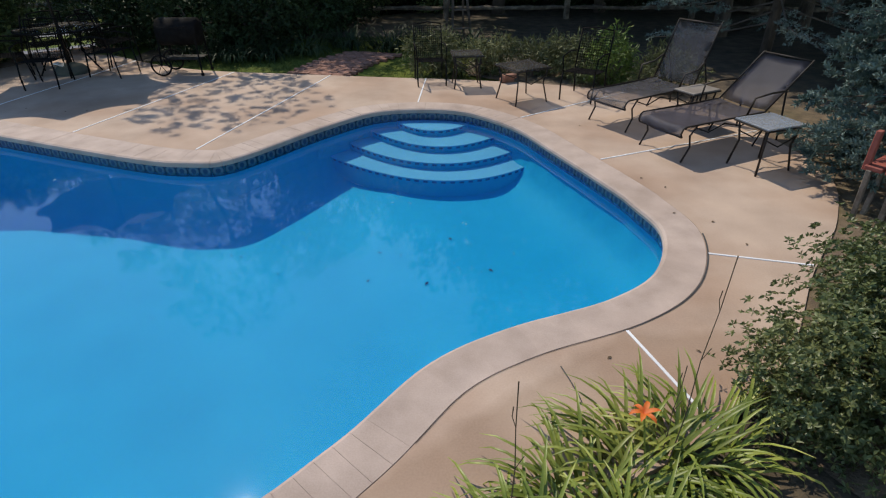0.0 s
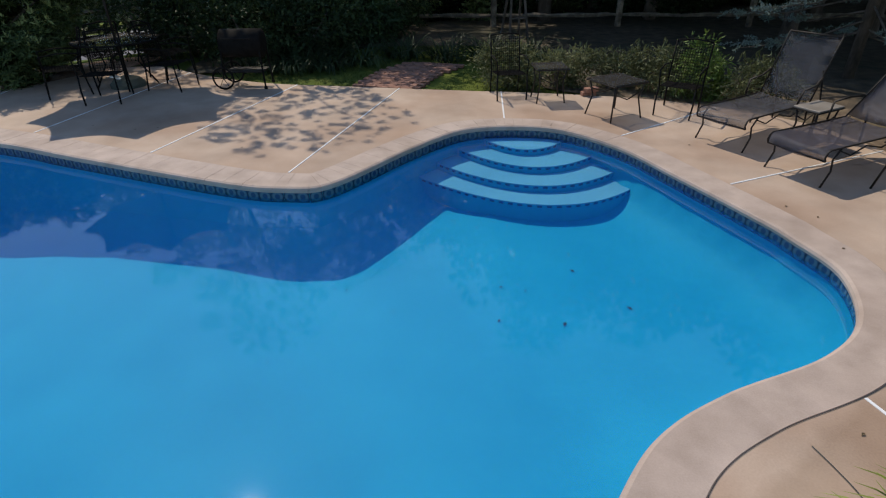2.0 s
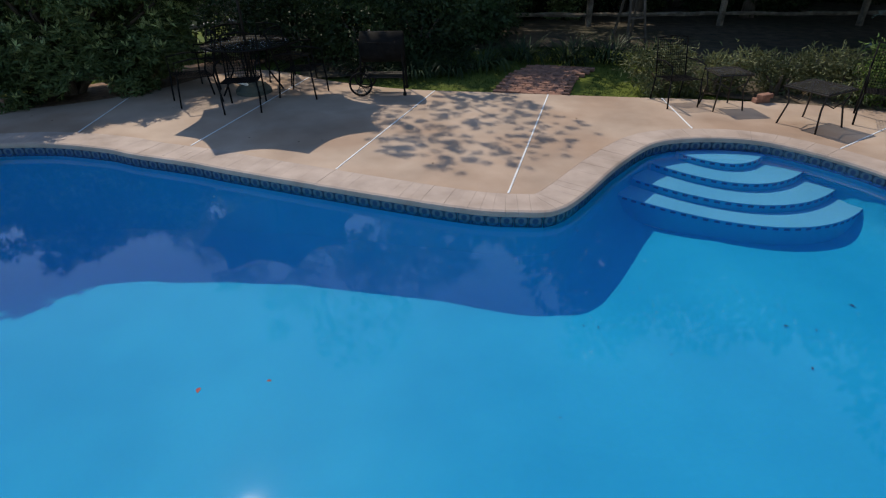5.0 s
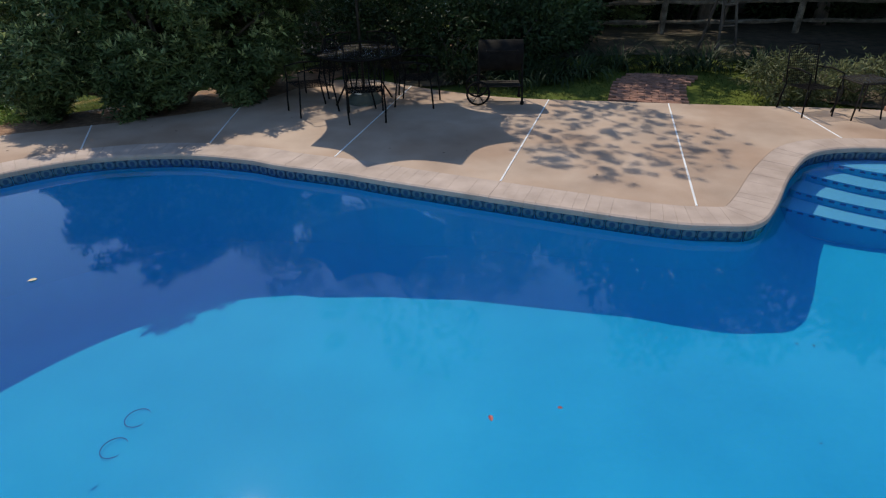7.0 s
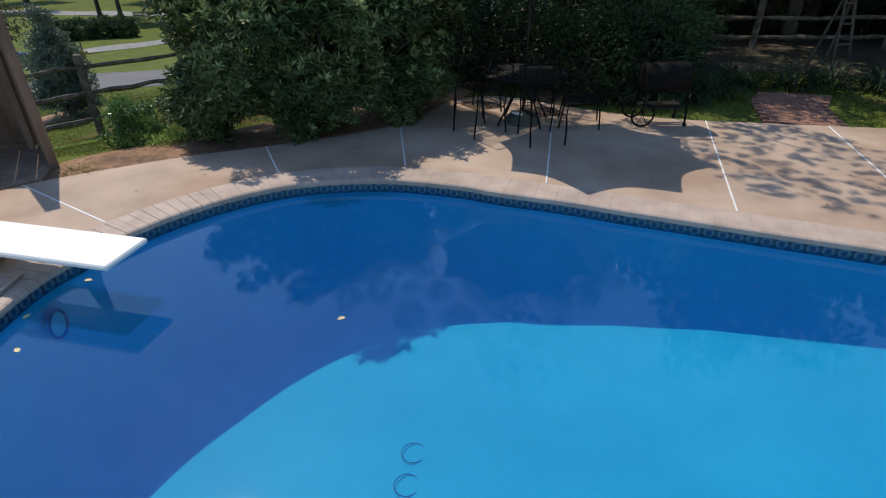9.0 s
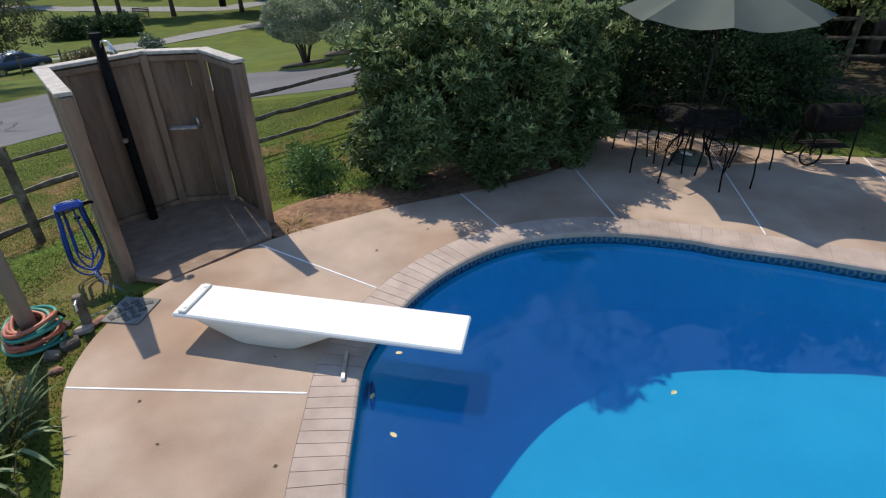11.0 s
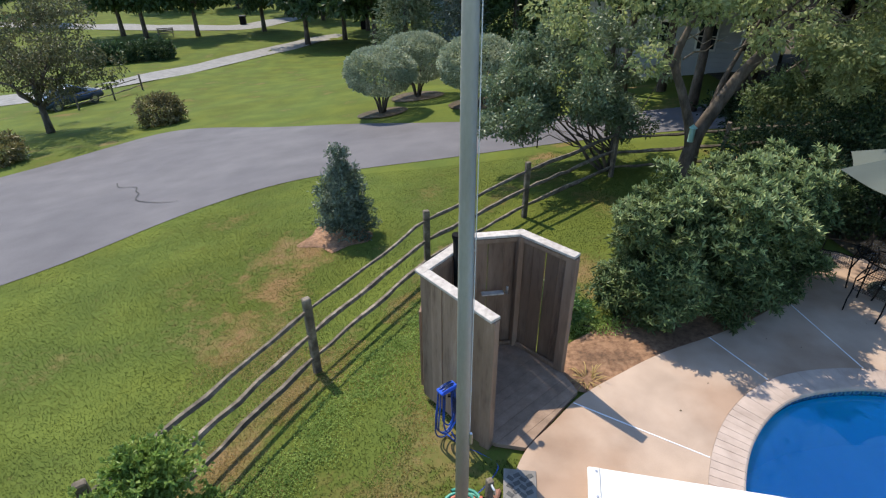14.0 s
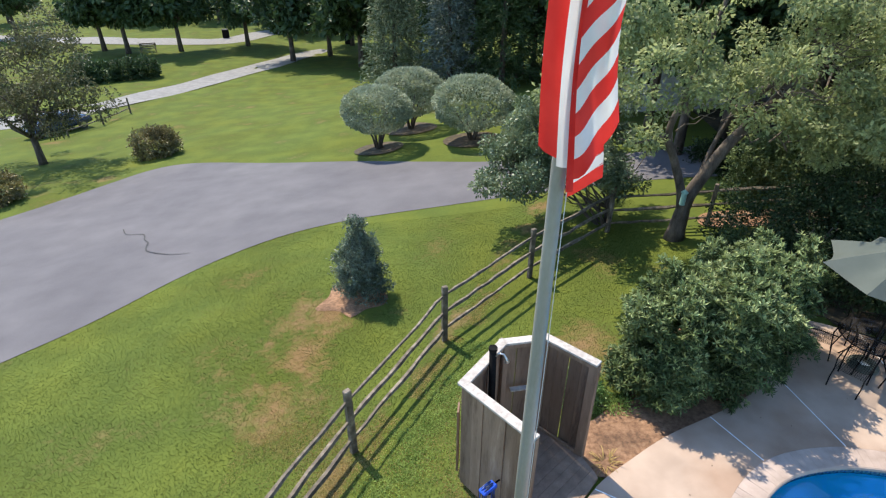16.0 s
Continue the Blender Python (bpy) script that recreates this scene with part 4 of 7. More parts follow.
# ---- outdoor shower ----
def make_shower():
    LF, L, BL, BR, RF = (Vector(p) for p in ((-13.38, 6.63, 0), (-14.09, 7.53, 0), (-13.45, 8.30, 0), (-12.81, 8.37, 0), (-12.27, 7.80, 0)))
    base = Vector((-13.2, 7.4, 0))
    sh = empty("outdoor_shower", *base, 0, "weathered grey-brown board shower stall, open at the front", "shower stall")
    top = 1.81
    inv = Matrix.Translation(-base)
    rng = random.Random(4)
    corners = [LF, L, BL, BR, RF]
    ctr = Vector((-13.15, 7.5, 0))
    for a, b in zip(corners, corners[1:]):
        d = b - a
        ang = math.atan2(d.y, d.x)
        n = max(3, round(d.length / 0.2))
        w = d.length / n
        out = Vector((d.y, -d.x, 0)).normalized()
        if (a + d / 2 - ctr).dot(out) < 0:
            out = -out
        panel = part("panel", boxed(d.length - 0.1, 0.04, 0.06, inv @ Matrix.Translation((a + b) / 2 - out * 0.03 + Vector((0, 0, 1.765))) @ Matrix.Rotation(ang, 4, "Z"), 0.004), M["wood"], sh, "top rail with upright boards")
        part("lower_rail", boxed(d.length - 0.1, 0.035, 0.06, inv @ Matrix.Translation((a + b) / 2 - out * 0.03 + Vector((0, 0, 0.045))) @ Matrix.Rotation(ang, 4, "Z"), 0.004), M["wood"], panel)
        gap = 0.012 if b is RF else 0.004
        for k in range(n):
            c = a + d * ((k + 0.5) / n)
            lo = -0.08 - rng.uniform(0, 0.03)
            off = (0.012 if k % 2 else 0.026) + rng.uniform(-0.002, 0.002)
            m = Matrix.Translation(c + out * off + Vector((0, 0, (top + lo) / 2))) @ Matrix.Rotation(ang + rng.uniform(-0.01, 0.01), 4, "Z")
            part("board", boxed(w - gap, 0.022, top - lo, inv @ m, 0.003), M["wood"], panel)
        cap = Matrix.Translation((a + b) / 2 + Vector((0, 0, top + 0.02))) @ Matrix.Rotation(ang, 4, "Z")
        part("cap_rail", boxed(d.length + 0.11, 0.135, 0.036, inv @ Matrix.Translation((0, 0, 0.003 * (corners.index(a) % 2))) @ cap, 0.005), M["wood_cap"], sh, "silvered flat cap rail")
    for c, rz in ((LF, 51.7), (RF, 46.5)):
        m = Matrix.Translation(c + Vector((0, 0, (top - 0.1) / 2))) @ Matrix.Rotation(radians(rz), 4, "Z")
        part("end_post", boxed(0.10, 0.135, top + 0.09, inv @ m, 0.006), M["wood"], sh, "broad end post")
    for c in (L, BL, BR):
        m = Matrix.Translation(c + (ctr - c).normalized() * 0.05 + Vector((0, 0, top / 2))) @ Matrix.Rotation(0.4, 4, "Z")
        part("corner_post", boxed(0.08, 0.08, top, inv @ m, 0.005), M["wood"], sh)
    m = Matrix.Translation((-14.12, 7.84, 0.45)) @ Matrix.Rotation(radians(80), 4, "Z")
    part("wing_board", boxed(0.2, 0.03, 1.25, inv @ m, 0.004), M["wood"], sh)
    # platform of boards, cut to the stall's outline
    floor = [Vector((-13.36, 6.6, 0)), Vector((-12.93, 6.5, 0)), Vector((-12.1, 7.37, 0)), RF, BR, BL, L]
    ax = Vector((0.77, 0.64, 0)).normalized()
    ay = Vector((-ax.y, ax.x, 0))
    poly = np.array([((p - base).dot(ax), (p - base).dot(ay)) for p in floor])
    lo = poly[:, 1].min()
    while lo < poly[:, 1].max() - 0.02:
        hi = min(lo + 0.135, poly[:, 1].max())
        xs = []
        for yy in (lo + 0.0015, hi - 0.0015):
            cut = []
            for p, q in zip(poly, np.roll(poly, -1, 0)):
                if (p[1] > yy) != (q[1] > yy):
                    cut.append(p[0] + (q[0] - p[0]) * (yy - p[1]) / (q[1] - p[1]))
            xs.append((min(cut), max(cut)) if cut else None)
        if xs[0] and xs[1]:
            bm = bmesh.new()
            q = [ax * xs[0][0] + ay * (lo + 0.0015), ax * xs[0][1] + ay * (lo + 0.0015), ax * xs[1][1] + ay * (hi - 0.0015), ax * xs[1][0] + ay * (hi - 0.0015)]
            up = [bm.verts.new(v + Vector((0, 0, 0.012))) for v in q]
            dn = [bm.verts.new(v + Vector((0, 0, -0.05))) for v in q]
            bm.faces.new(up)
            bm.faces.new(dn[::-1])
            for i in range(4):
                bm.faces.new((up[i], dn[i], dn[(i + 1) % 4], up[(i + 1) % 4]))
            bmesh.ops.recalc_face_normals(bm, faces=bm.faces)
            part("platform_board", bm, M["wood_deck"], sh)
        lo = hi
    # drain pipe, soap ledge and tap
    pipe = part("pipe", tubed([(-0.43, 0.43, 0.0), (-0.45, 0.46, 1.0), (-0.47, 0.49, 2.06)], 0.05, 14), M["black_metal"], sh, "black upright pipe", smooth=True)
    part("pipe_cap", tubed([(-0.47, 0.49, 2.05), (-0.47, 0.49, 2.1)], 0.06, 14), M["black_metal"], pipe)
    part("shower_head", tubed([(-0.46, 0.47, 1.93), (-0.40, 0.45, 2.03), (-0.33, 0.43, 2.02), (-0.30, 0.41, 1.96), (-0.29, 0.4, 1.91)], [0.014, 0.014, 0.014, 0.02, 0.04], 8), M["chrome"], pipe, "chrome shower head", smooth=True)
    part("valve", tubed([(-0.45, 0.40, 1.0), (-0.44, 0.36, 1.0)], [0.03, 0.022], 8), M["chrome"], pipe, "chrome valve")
    part("soap_ledge", boxed(0.3, 0.09, 0.022, Matrix.Translation((0.03, 0.83, 0.99)) @ Matrix.Rotation(0.1, 4, "Z")), M["wood_cap"], sh, "pale soap ledge")
    part("tap", tubed([(0.22, 0.86, 0.98), (0.22, 0.80, 1.02), (0.22, 0.78, 1.12)], 0.018, 8), M["chrome"], sh, "chrome tap", smooth=True)
    return sh


make_shower()


# ---- diving board ----
def make_board():
    db = empty("diving_board", -12.415, 5.805, 0, -12.95, "white gritted diving board on a moulded off-white stand", "diving board")
    bm = bmesh.new()
    box(bm, 2.44, 0.445, 0.045, Matrix.Translation((1.22, 0, 0.268)), 0.012)
    part("plank", bm, M["white"], db)
    # stand: boat-shaped hull, wide at the top
    bm = bmesh.new()
    rings = []
    for z, x0, x1, w in ((0.0, 0.47, 1.04, 0.155), (0.02, 0.43, 1.08, 0.165), (0.20, 0.12, 1.40, 0.2), (0.244, 0.06, 1.47, 0.206)):
        r = []
        for k in range(28):
            a = k * math.tau / 28
            c, s = math.cos(a), math.sin(a)
            px = (x0 + x1) / 2 + (x1 - x0) / 2 * math.copysign(abs(c) ** 0.4, c)
            r.append(bm.verts.new((px, w * math.copysign(abs(s) ** 0.35, s), z)))
        rings.append(r)
    for r, s in zip(rings, rings[1:]):
        for k in range(28):
            bm.faces.new((r[k], r[(k + 1) % 28], s[(k + 1) % 28], s[k]))
    bm.faces.new(rings[-1])
    bm.faces.new(rings[0][::-1])
    part("stand", bm, M["offwhite"], db, "moulded off-white stand", smooth=True)
    bar = part("clamp_bar", boxed(0.075, 0.41, 0.022, Matrix.Translation((0.085, 0, 0.3015)), 0.008), M["offwhite"], db, "pale clamp bar with two bolts")
    for y in (-0.15, 0.15):
        part("bolt", tubed([(0.085, y, 0.31), (0.085, y, 0.32)], 0.014, 8), M["chrome"], bar)


make_board()
an = empty("anchor_bar", -11.01, 5.22, 0.0, 91, "short dull metal anchor bar on the pool coping", "anchor bar")
part("bar", boxed(0.3, 0.035, 0.03, Matrix.Translation((0, 0, 0.017)), 0.004), M["chrome"], an)
part("end_cap", boxed(0.016, 0.032, 0.028, Matrix.Translation((-0.155, 0, 0.016)), 0.004), M["white"], an)

# ---- flagpole with flag, hoses ----
def make_flagpole():
    x, y = -13.73, 5.66
    z = float(ground_z(x, y))
    fp = empty("flagpole", x, y, z, 0, "tall dull grey metal flagpole standing in the lawn edge", "flagpole")
    part("shaft", tubed([(0, 0, -0.1), (0, 0, 3), (0, 0, 5.6), (0, 0, 8.9)], [0.066, 0.06, 0.052, 0.045], 20), M["pole"], fp, smooth=True)
    part("halyard", tubed([(0.06, -0.02, 1.3), (0.068, -0.025, 4), (0.06, -0.02, 8.4)], 0.004, 5), M["flag_white"], fp, "thin white halyard")
    part("cleat", boxed(0.03, 0.03, 0.14, Matrix.Translation((0.07, -0.02, 1.3)), 0.006), M["chrome"], fp)
    fl = empty("flag", x, y, z, 0, "limp red and white striped flag hanging from its pole", "flag")
    side = Vector((0.97, -0.15, 0)).normalized()
    deep = Vector((0.2, 1.0, 0)).normalized()

    def cloth(name, lower, upper, x0, x1, fold, mat, label, nx=10, nz=6):
        """A strip of cloth between two heights that depend on the distance from the pole."""
        vs, fs = [], []
        for j in range(nz + 1):
            for i in range(nx + 1):
                lat = x0 + (x1 - x0) * i / nx
                h = lower(lat) + (upper(lat) - lower(lat)) * j / nz
                reach = lat * (1 + 0.14 * math.sin(3.4 * h + 1.9)) if lat > 0.06 else lat
                p = side * (reach + 0.022 * math.sin(2.6 * h + 0.8)) + deep * fold(lat, h)
                vs.append((p.x, p.y, h - z))
        for j in range(nz):
            for i in range(nx):
                a = j * (nx + 1) + i
                fs.append((a, a + 1, a + nx + 2, a + nx + 1))
        faces_part(name, vs, fs, mat, fl, label, smooth=True)

    red, white, blue = (M["flag_red"], "red stripe"), (M["flag_white"], "white stripe"), (M["flag_blue"], "dark blue canton")

    def near(lat, h):
        return -0.075 - 0.03 * math.cos(26 * lat + 1.2 * h) - 0.02 * math.sin(4 * h)

    def outer(lat, h):
        return -0.03 - 0.12 * math.sin(math.pi * min(1.0, max(0.0, (lat - 0.03) / 0.3))) + 0.035 * math.sin(30 * lat + 2.5 * h) + 0.03 * math.sin(4 * h + 14 * lat) + 0.012 * math.sin(9 * h - 20 * lat)

    def back(lat, h):
        return 0.05 + 0.03 * math.sin(9 * lat + 3 * h)
    # folds that hang along the pole
    for lo, hi, x0, x1, (mat, label) in ((5.68, 7.1, -0.15, -0.035, red), (5.6, 7.1, -0.035, 0.035, white), (5.42, 7.1, 0.035, 0.075, red), (7.1, 7.68, -0.14, 0.08, blue)):
        cloth("canton" if mat is blue[0] else "stripe", lambda lat, lo=lo: lo - 0.25 * (lat - x0) + (9.0 * min(0.0, lat + 0.09) ** 2 if hi < 7.2 else 0), lambda lat, hi=hi: hi, x0, x1, near, mat, label, 5, 16)
    # the outer fold, its stripes rising away from the pole
    for k in range(14):
        mat, label = red if k % 2 == 0 else white
        lo = 5.43 + 0.142 * k
        if lo > 6.95:
            break
        cloth("stripe", lambda lat, lo=lo: min(7.5 - 0.7 * lat, lo + 1.35 * lat), lambda lat, lo=lo: min(7.5 - 0.7 * lat, lo + 0.142 + 1.35 * lat), 0.065, 0.335 - 0.006 * k, outer, mat, label, 10, 4)
    # the fly end, hanging lowest behind
    for lo, hi, (mat, label) in ((5.28, 5.37, red), (5.37, 5.45, white), (5.45, 5.6, red)):
        cloth("stripe", lambda lat, lo=lo: lo + 0.85 * lat - (0.25 * max(0.0, lat - 0.19)), lambda lat, hi=hi: hi + 0.85 * lat, 0.06, 0.25, back, mat, label, 8, 3)
    return z


pole_z = make_flagpole()


def coil(name, mat, label, x, y, z, turns, r0, r1, z0, z1, tube_r, phase, seed):
    rng = np.random.default_rng(seed)
    ob = empty(name, x, y, z, 0, label, "garden hose")
    n = int(turns * 22)
    pts = []
    for i in range(n + 1):
        t = i / n
        a = phase + t * turns * math.tau
        r = r0 + (r1 - r0) * (0.5 + 0.5 * math.sin(t * turns * 1.9 + phase)) + 0.012 * math.sin(3 * a)
        pts.append((r * math.cos(a), r * math.sin(a), z0 + (z1 - z0) * (0.5 - 0.5 * math.cos(t * math.pi * 3)) + 0.02 * math.sin(a * 1.3 + seed)))
    part("hose", tubed(pts, tube_r, 7), mat, ob, smooth=True)
    part("nozzle", tubed([pts[-1], (pts[-1][0] * 1.05 + 0.05, pts[-1][1] * 1.1, max(0.02, pts[-1][2] - 0.06))], [0.016, 0.012], 8), M["black_metal"], ob)


coil("garden_hose", M["hose_red"], "coiled faded red hose round the flagpole", -13.73, 5.66, pole_z, 7, 0.11, 0.215, 0.07, 0.27, 0.019, 0.4, 1)
coil("garden_hose", M["hose_green"], "coiled green hose round the flagpole foot", -13.73, 5.66, pole_z, 6, 0.14, 0.235, 0.03, 0.25, 0.017, 2.0, 2)


def make_blue_hose():
    ob = empty("blue_hose", -13.83, 6.8, 0, 0, "blue hose hung in long loops on a stall wall bracket, shade painted in", "garden hose")
    d = Vector((-0.8, -0.6, 0)).normalized()
    o = Vector((0.6, -0.8, 0)).normalized()
    g = float(ground_z(-13.9, 6.8))
    turn = Matrix.Rotation(math.atan2(d.y, d.x), 4, "Z")
    br = part("bracket", boxed(0.24, 0.12, 0.04, Matrix.Translation((0, 0, 0.7)) @ turn, 0.014), M["bracket_blue"], ob, "bright blue plastic hose bracket")
    part("lip", boxed(0.2, 0.02, 0.06, Matrix.Translation(o * 0.06 + Vector((0, 0, 0.725))) @ turn, 0.008), M["bracket_blue"], br)
    part("arm", tubed([(0.06, 0.04, 0.69), (0.14, 0.1, 0.69), (0.21, 0.16, 0.66)], 0.014, 6), M["black_metal"], br)
    for k, (s0, s1, low, bulge) in enumerate(((-0.1, 0.09, 0.06, 0.05), (-0.06, 0.11, 0.02, 0.07), (-0.1, 0.05, 0.2, 0.02), (-0.08, 0.1, 0.1, 0.06), (-0.02, 0.06, 0.14, 0.03))):
        side = o * (0.02 * k - 0.04)
        low += g
        pts = [(s0, 0.7), (s0 - bulge * 0.4, 0.5), (s0 - bulge * 0.8, 0.25), (s0 - bulge * 0.6, low + 0.12), ((s0 + s1) / 2, low), (s1 + bulge * 0.6, low + 0.12), (s1 + bulge * 0.7, 0.28), (s1 + bulge * 0.3, 0.52), (s1, 0.7), ((s0 + s1) / 2, 0.732)]
        line = smooth_line([(*(d * q + side)[:2], h) for q, h in pts], 5, True)
        part("loop", tubed([tuple(p) for p in line] + [tuple(line[0])], 0.0095, 6), M["hose_blue"], ob, smooth=True)
    for way in ([(0.05, -0.02, g + 0.12), (0.12, -0.1, g + 0.04), (0.28, -0.25, g + 0.03), (0.46, -0.42, g + 0.04), (0.5, -0.6, g + 0.05), (0.36, -0.76, g + 0.05), (0.2, -0.9, g + 0.04), (0.1, -0.98, g + 0.04)], [(-0.02, 0.02, g + 0.05), (0.16, -0.16, g + 0.03), (0.36, -0.28, g + 0.04), (0.56, -0.46, g + 0.05), (0.46, -0.66, g + 0.06)]):
        part("tail", tubed([tuple(p) for p in smooth_line(way, 6)], 0.0105, 6), M["hose_blue"], ob, smooth=True)
    part("clip", boxed(0.05, 0.04, 0.03, Matrix.Translation((0.03, 0.02, 0.56)), 0.006), M["black_metal"], ob)


make_blue_hose()
mat_ob = empty("rubber_mat", -13.07, 6.02, 0.0, -8, "worn grey rubber foot mat on the deck edge", "mat")
part("sheet", boxed(0.36, 0.38, 0.012, Matrix.Translation((0, 0, 0.008)), 0.004), M["mat"], mat_ob)
for i in range(3):
    bm = bmesh.new()
    for k in range(4):
        box(bm, 0.075, 0.045, 0.006, Matrix.Translation((-0.105 + 0.07 * k, -0.11 + 0.1 * i + (0.022 if k % 2 else -0.022), 0.0165)) @ Matrix.Rotation(0.55 if k % 2 else -0.55, 4, "Z"))
    part("tread", bm, M["rubber"], mat_ob, "dark zigzag tread")
post = empty("tap_post", -13.42, 5.9, float(ground_z(-13.42, 5.9)), 20, "short wooden tap post beside the deck", "tap post")
part("stake", boxed(0.07, 0.07, 0.36, Matrix.Translation((0, 0, 0.15)), 0.006), M["rail"], post)
part("tap", tubed([(0, -0.03, 0.3), (0, -0.11, 0.3), (0, -0.12, 0.25)], 0.014, 8), M["chrome"], post)
for k, (bx, by, br, sx, sy, sz, mt, lab) in enumerate(((-13.40, 5.80, 25, 0.14, 0.1, 0.07, "grout", "pale broken stone beside the deck edge"), (-13.42, 5.62, 50, 0.15, 0.09, 0.08, "rail", "rough brown stone beside the deck edge"), (-13.48, 5.47, 10, 0.12, 0.1, 0.07, "rail", "rough brown stone beside the deck edge"), (-13.34, 5.93, 70, 0.17, 0.08, 0.05, "brick", "broken red brick beside the deck edge"), (-13.36, 5.3, 40, 0.1, 0.07, 0.05, "brick", "broken red brick beside the deck edge"), (-13.62, 5.9, 15, 0.1, 0.08, 0.06, "rail", "rough brown stone beside the deck edge"))):
    st = empty("edging_stone", bx, by, float(ground_z(bx, by)), br, lab, "stone", "rubble at the deck edge")
    bm = boxed(sx, sy, sz, Matrix.Translation((0, 0, sz * 0.4)) @ Matrix.Rotation(0.12 * (k % 3 - 1), 4, "X"), 0.018)
    for v in bm.verts:
        v.co.x += 0.012 * math.sin(9 * v.co.y * 7 + k)
        v.co.z += 0.008 * math.sin(60 * v.co.x + 2 * k)
    part("stone", bm, M[mt], st)


# ---- split-rail fence ----
def make_fence(name, posts, rails, height, label, top_h, seed, post_r=0.06, rail_r=0.04):
    rng = np.random.default_rng(seed)
    x0, y0 = posts[0]
    f = empty(name, x0, y0, 0, 0, label, "fence")
    zs = [float(ground_z(x, y)) for x, y in posts]
    for (x, y), z in zip(posts, zs):
        m = Matrix.Translation((x - x0, y - y0, z + height / 2 - 0.08)) @ Matrix.Rotation(rng.uniform(0.3, 0.9), 4, "Z")
        part("post", boxed(post_r * 2, post_r * 1.7, height + 0.16, m, 0.014), M["rail"], f)
    for (a, za), (b, zb) in zip(zip(posts, zs), zip(posts[1:], zs[1:])):
        for k in range(rails):
            h = top_h * (k + 0.7) / (rails - 0.3)
            p = np.array((a[0] - x0, a[1] - y0, za + h))
            q = np.array((b[0] - x0, b[1] - y0, zb + h))
            pts = limb_path(p, q, rng, 0.006, 10)
            pts[4][2] -= 0.03 * rng.uniform(0, 1)
            pts[5][2] -= 0.03 * rng.uniform(0, 1)
            r = rail_r * rng.uniform(0.9, 1.25)
            part("rail", tubed(pts, [r * 0.6] + [r * rng.uniform(0.82, 1.2) for _ in range(8)] + [r * 0.6], 5), M["rail"], f)
    return f


make_fence("split_rail_fence", [(-19.1, 2.8), (-17.45, 5.75), (-15.8, 8.72), (-14.05, 11.65), (-11.7, 13.95), (-9.0, 16.0)], 3, 1.42, "weathered three-rail split-rail fence across the lawn", 1.2, 11)
make_fence("split_rail_fence", [(-9.0, 16.0), (-6.3, 15.6), (-3.4, 15.2), (-0.6, 14.9), (2.3, 14.7), (5.2, 14.4), (8.2, 14.0)], 3, 1.3, "weathered split-rail fence at the woodland edge", 1.1, 12)
make_fence("field_fence", [(-39.5, 42.8), (-38.6, 46.2), (-38.3, 50.3)], 2, 1.3, "short dark post-and-rail fence beside the lane", 1.0, 13)

# ---- umbrella and patio set ----
def make_umbrella(cx, cy):
    um = empty("patio_umbrella", cx, cy, 0, 0, "open grey-green canvas patio umbrella", "umbrella")
    part("mast", tubed([(0, 0, 0.05), (0, 0, 2.5)], 0.02, 10), M["bronze"], um, smooth=True)
    R, zr, za = 1.28, 2.02, 2.5
    rib = [(R * math.cos(radians(160 + 45 * k)), R * math.sin(radians(160 + 45 * k))) for k in range(8)]
    for k in range(8):
        (ax, ay), (bx, by) = rib[k], rib[(k + 1) % 8]
        vs, fs = [], []
        n, m = 8, 8
        for i in range(n + 1):
            t = i / n
            for j in range(m + 1):
                s = j / m
                ex, ey = ax + (bx - ax) * s, ay + (by - ay) * s
                bow = math.sin(math.pi * s)
                tt = t * (1 - 0.10 * bow * t)
                vs.append((ex * tt, ey * tt, za + (zr - za) * t ** 1.15 - 0.085 * bow * t))
        for i in range(n):
            for j in range(m):
                a = i * (m + 1) + j
                fs.append((a, a + m + 1, a + m + 2, a + 1))
        faces_part("canopy_panel", vs, fs, M["canvas"], um, smooth=True)
        part("rib", tubed([(0, 0, za - 0.02), (ax * 0.5, ay * 0.5, za - 0.23), (ax * 0.99, ay * 0.99, zr + 0.0)], 0.006, 5), M["bronze"], um)
        part("strut", tubed([(0, 0, 1.85), (ax * 0.45, ay * 0.45, za - 0.23)], 0.006, 5), M["bronze"], um)
    part("finial", tubed([(0, 0, 2.49), (0, 0, 2.53), (0, 0, 2.58)], [0.03, 0.035, 0.01], 8), M["bronze"], um)
    bm = bmesh.new()
    tube(bm, [(0, 0, 0.0), (0, 0, 0.05), (0, 0, 0.12), (0, 0, 0.16)], [0.25, 0.25, 0.18, 0.05], 20)
    bmesh.ops.recalc_face_normals(bm, faces=bm.faces)
    part("base", bm, M["canvas"], um, "dark green weighted base")
    part("base_cap", boxed(0.16, 0.12, 0.02, Matrix.Translation((-0.1, -0.08, 0.15)) @ Matrix.Rotation(0.25, 4, "Y"), 0.005), M["white"], um)


UC = (-6.55, 9.36)
make_umbrella(*UC)


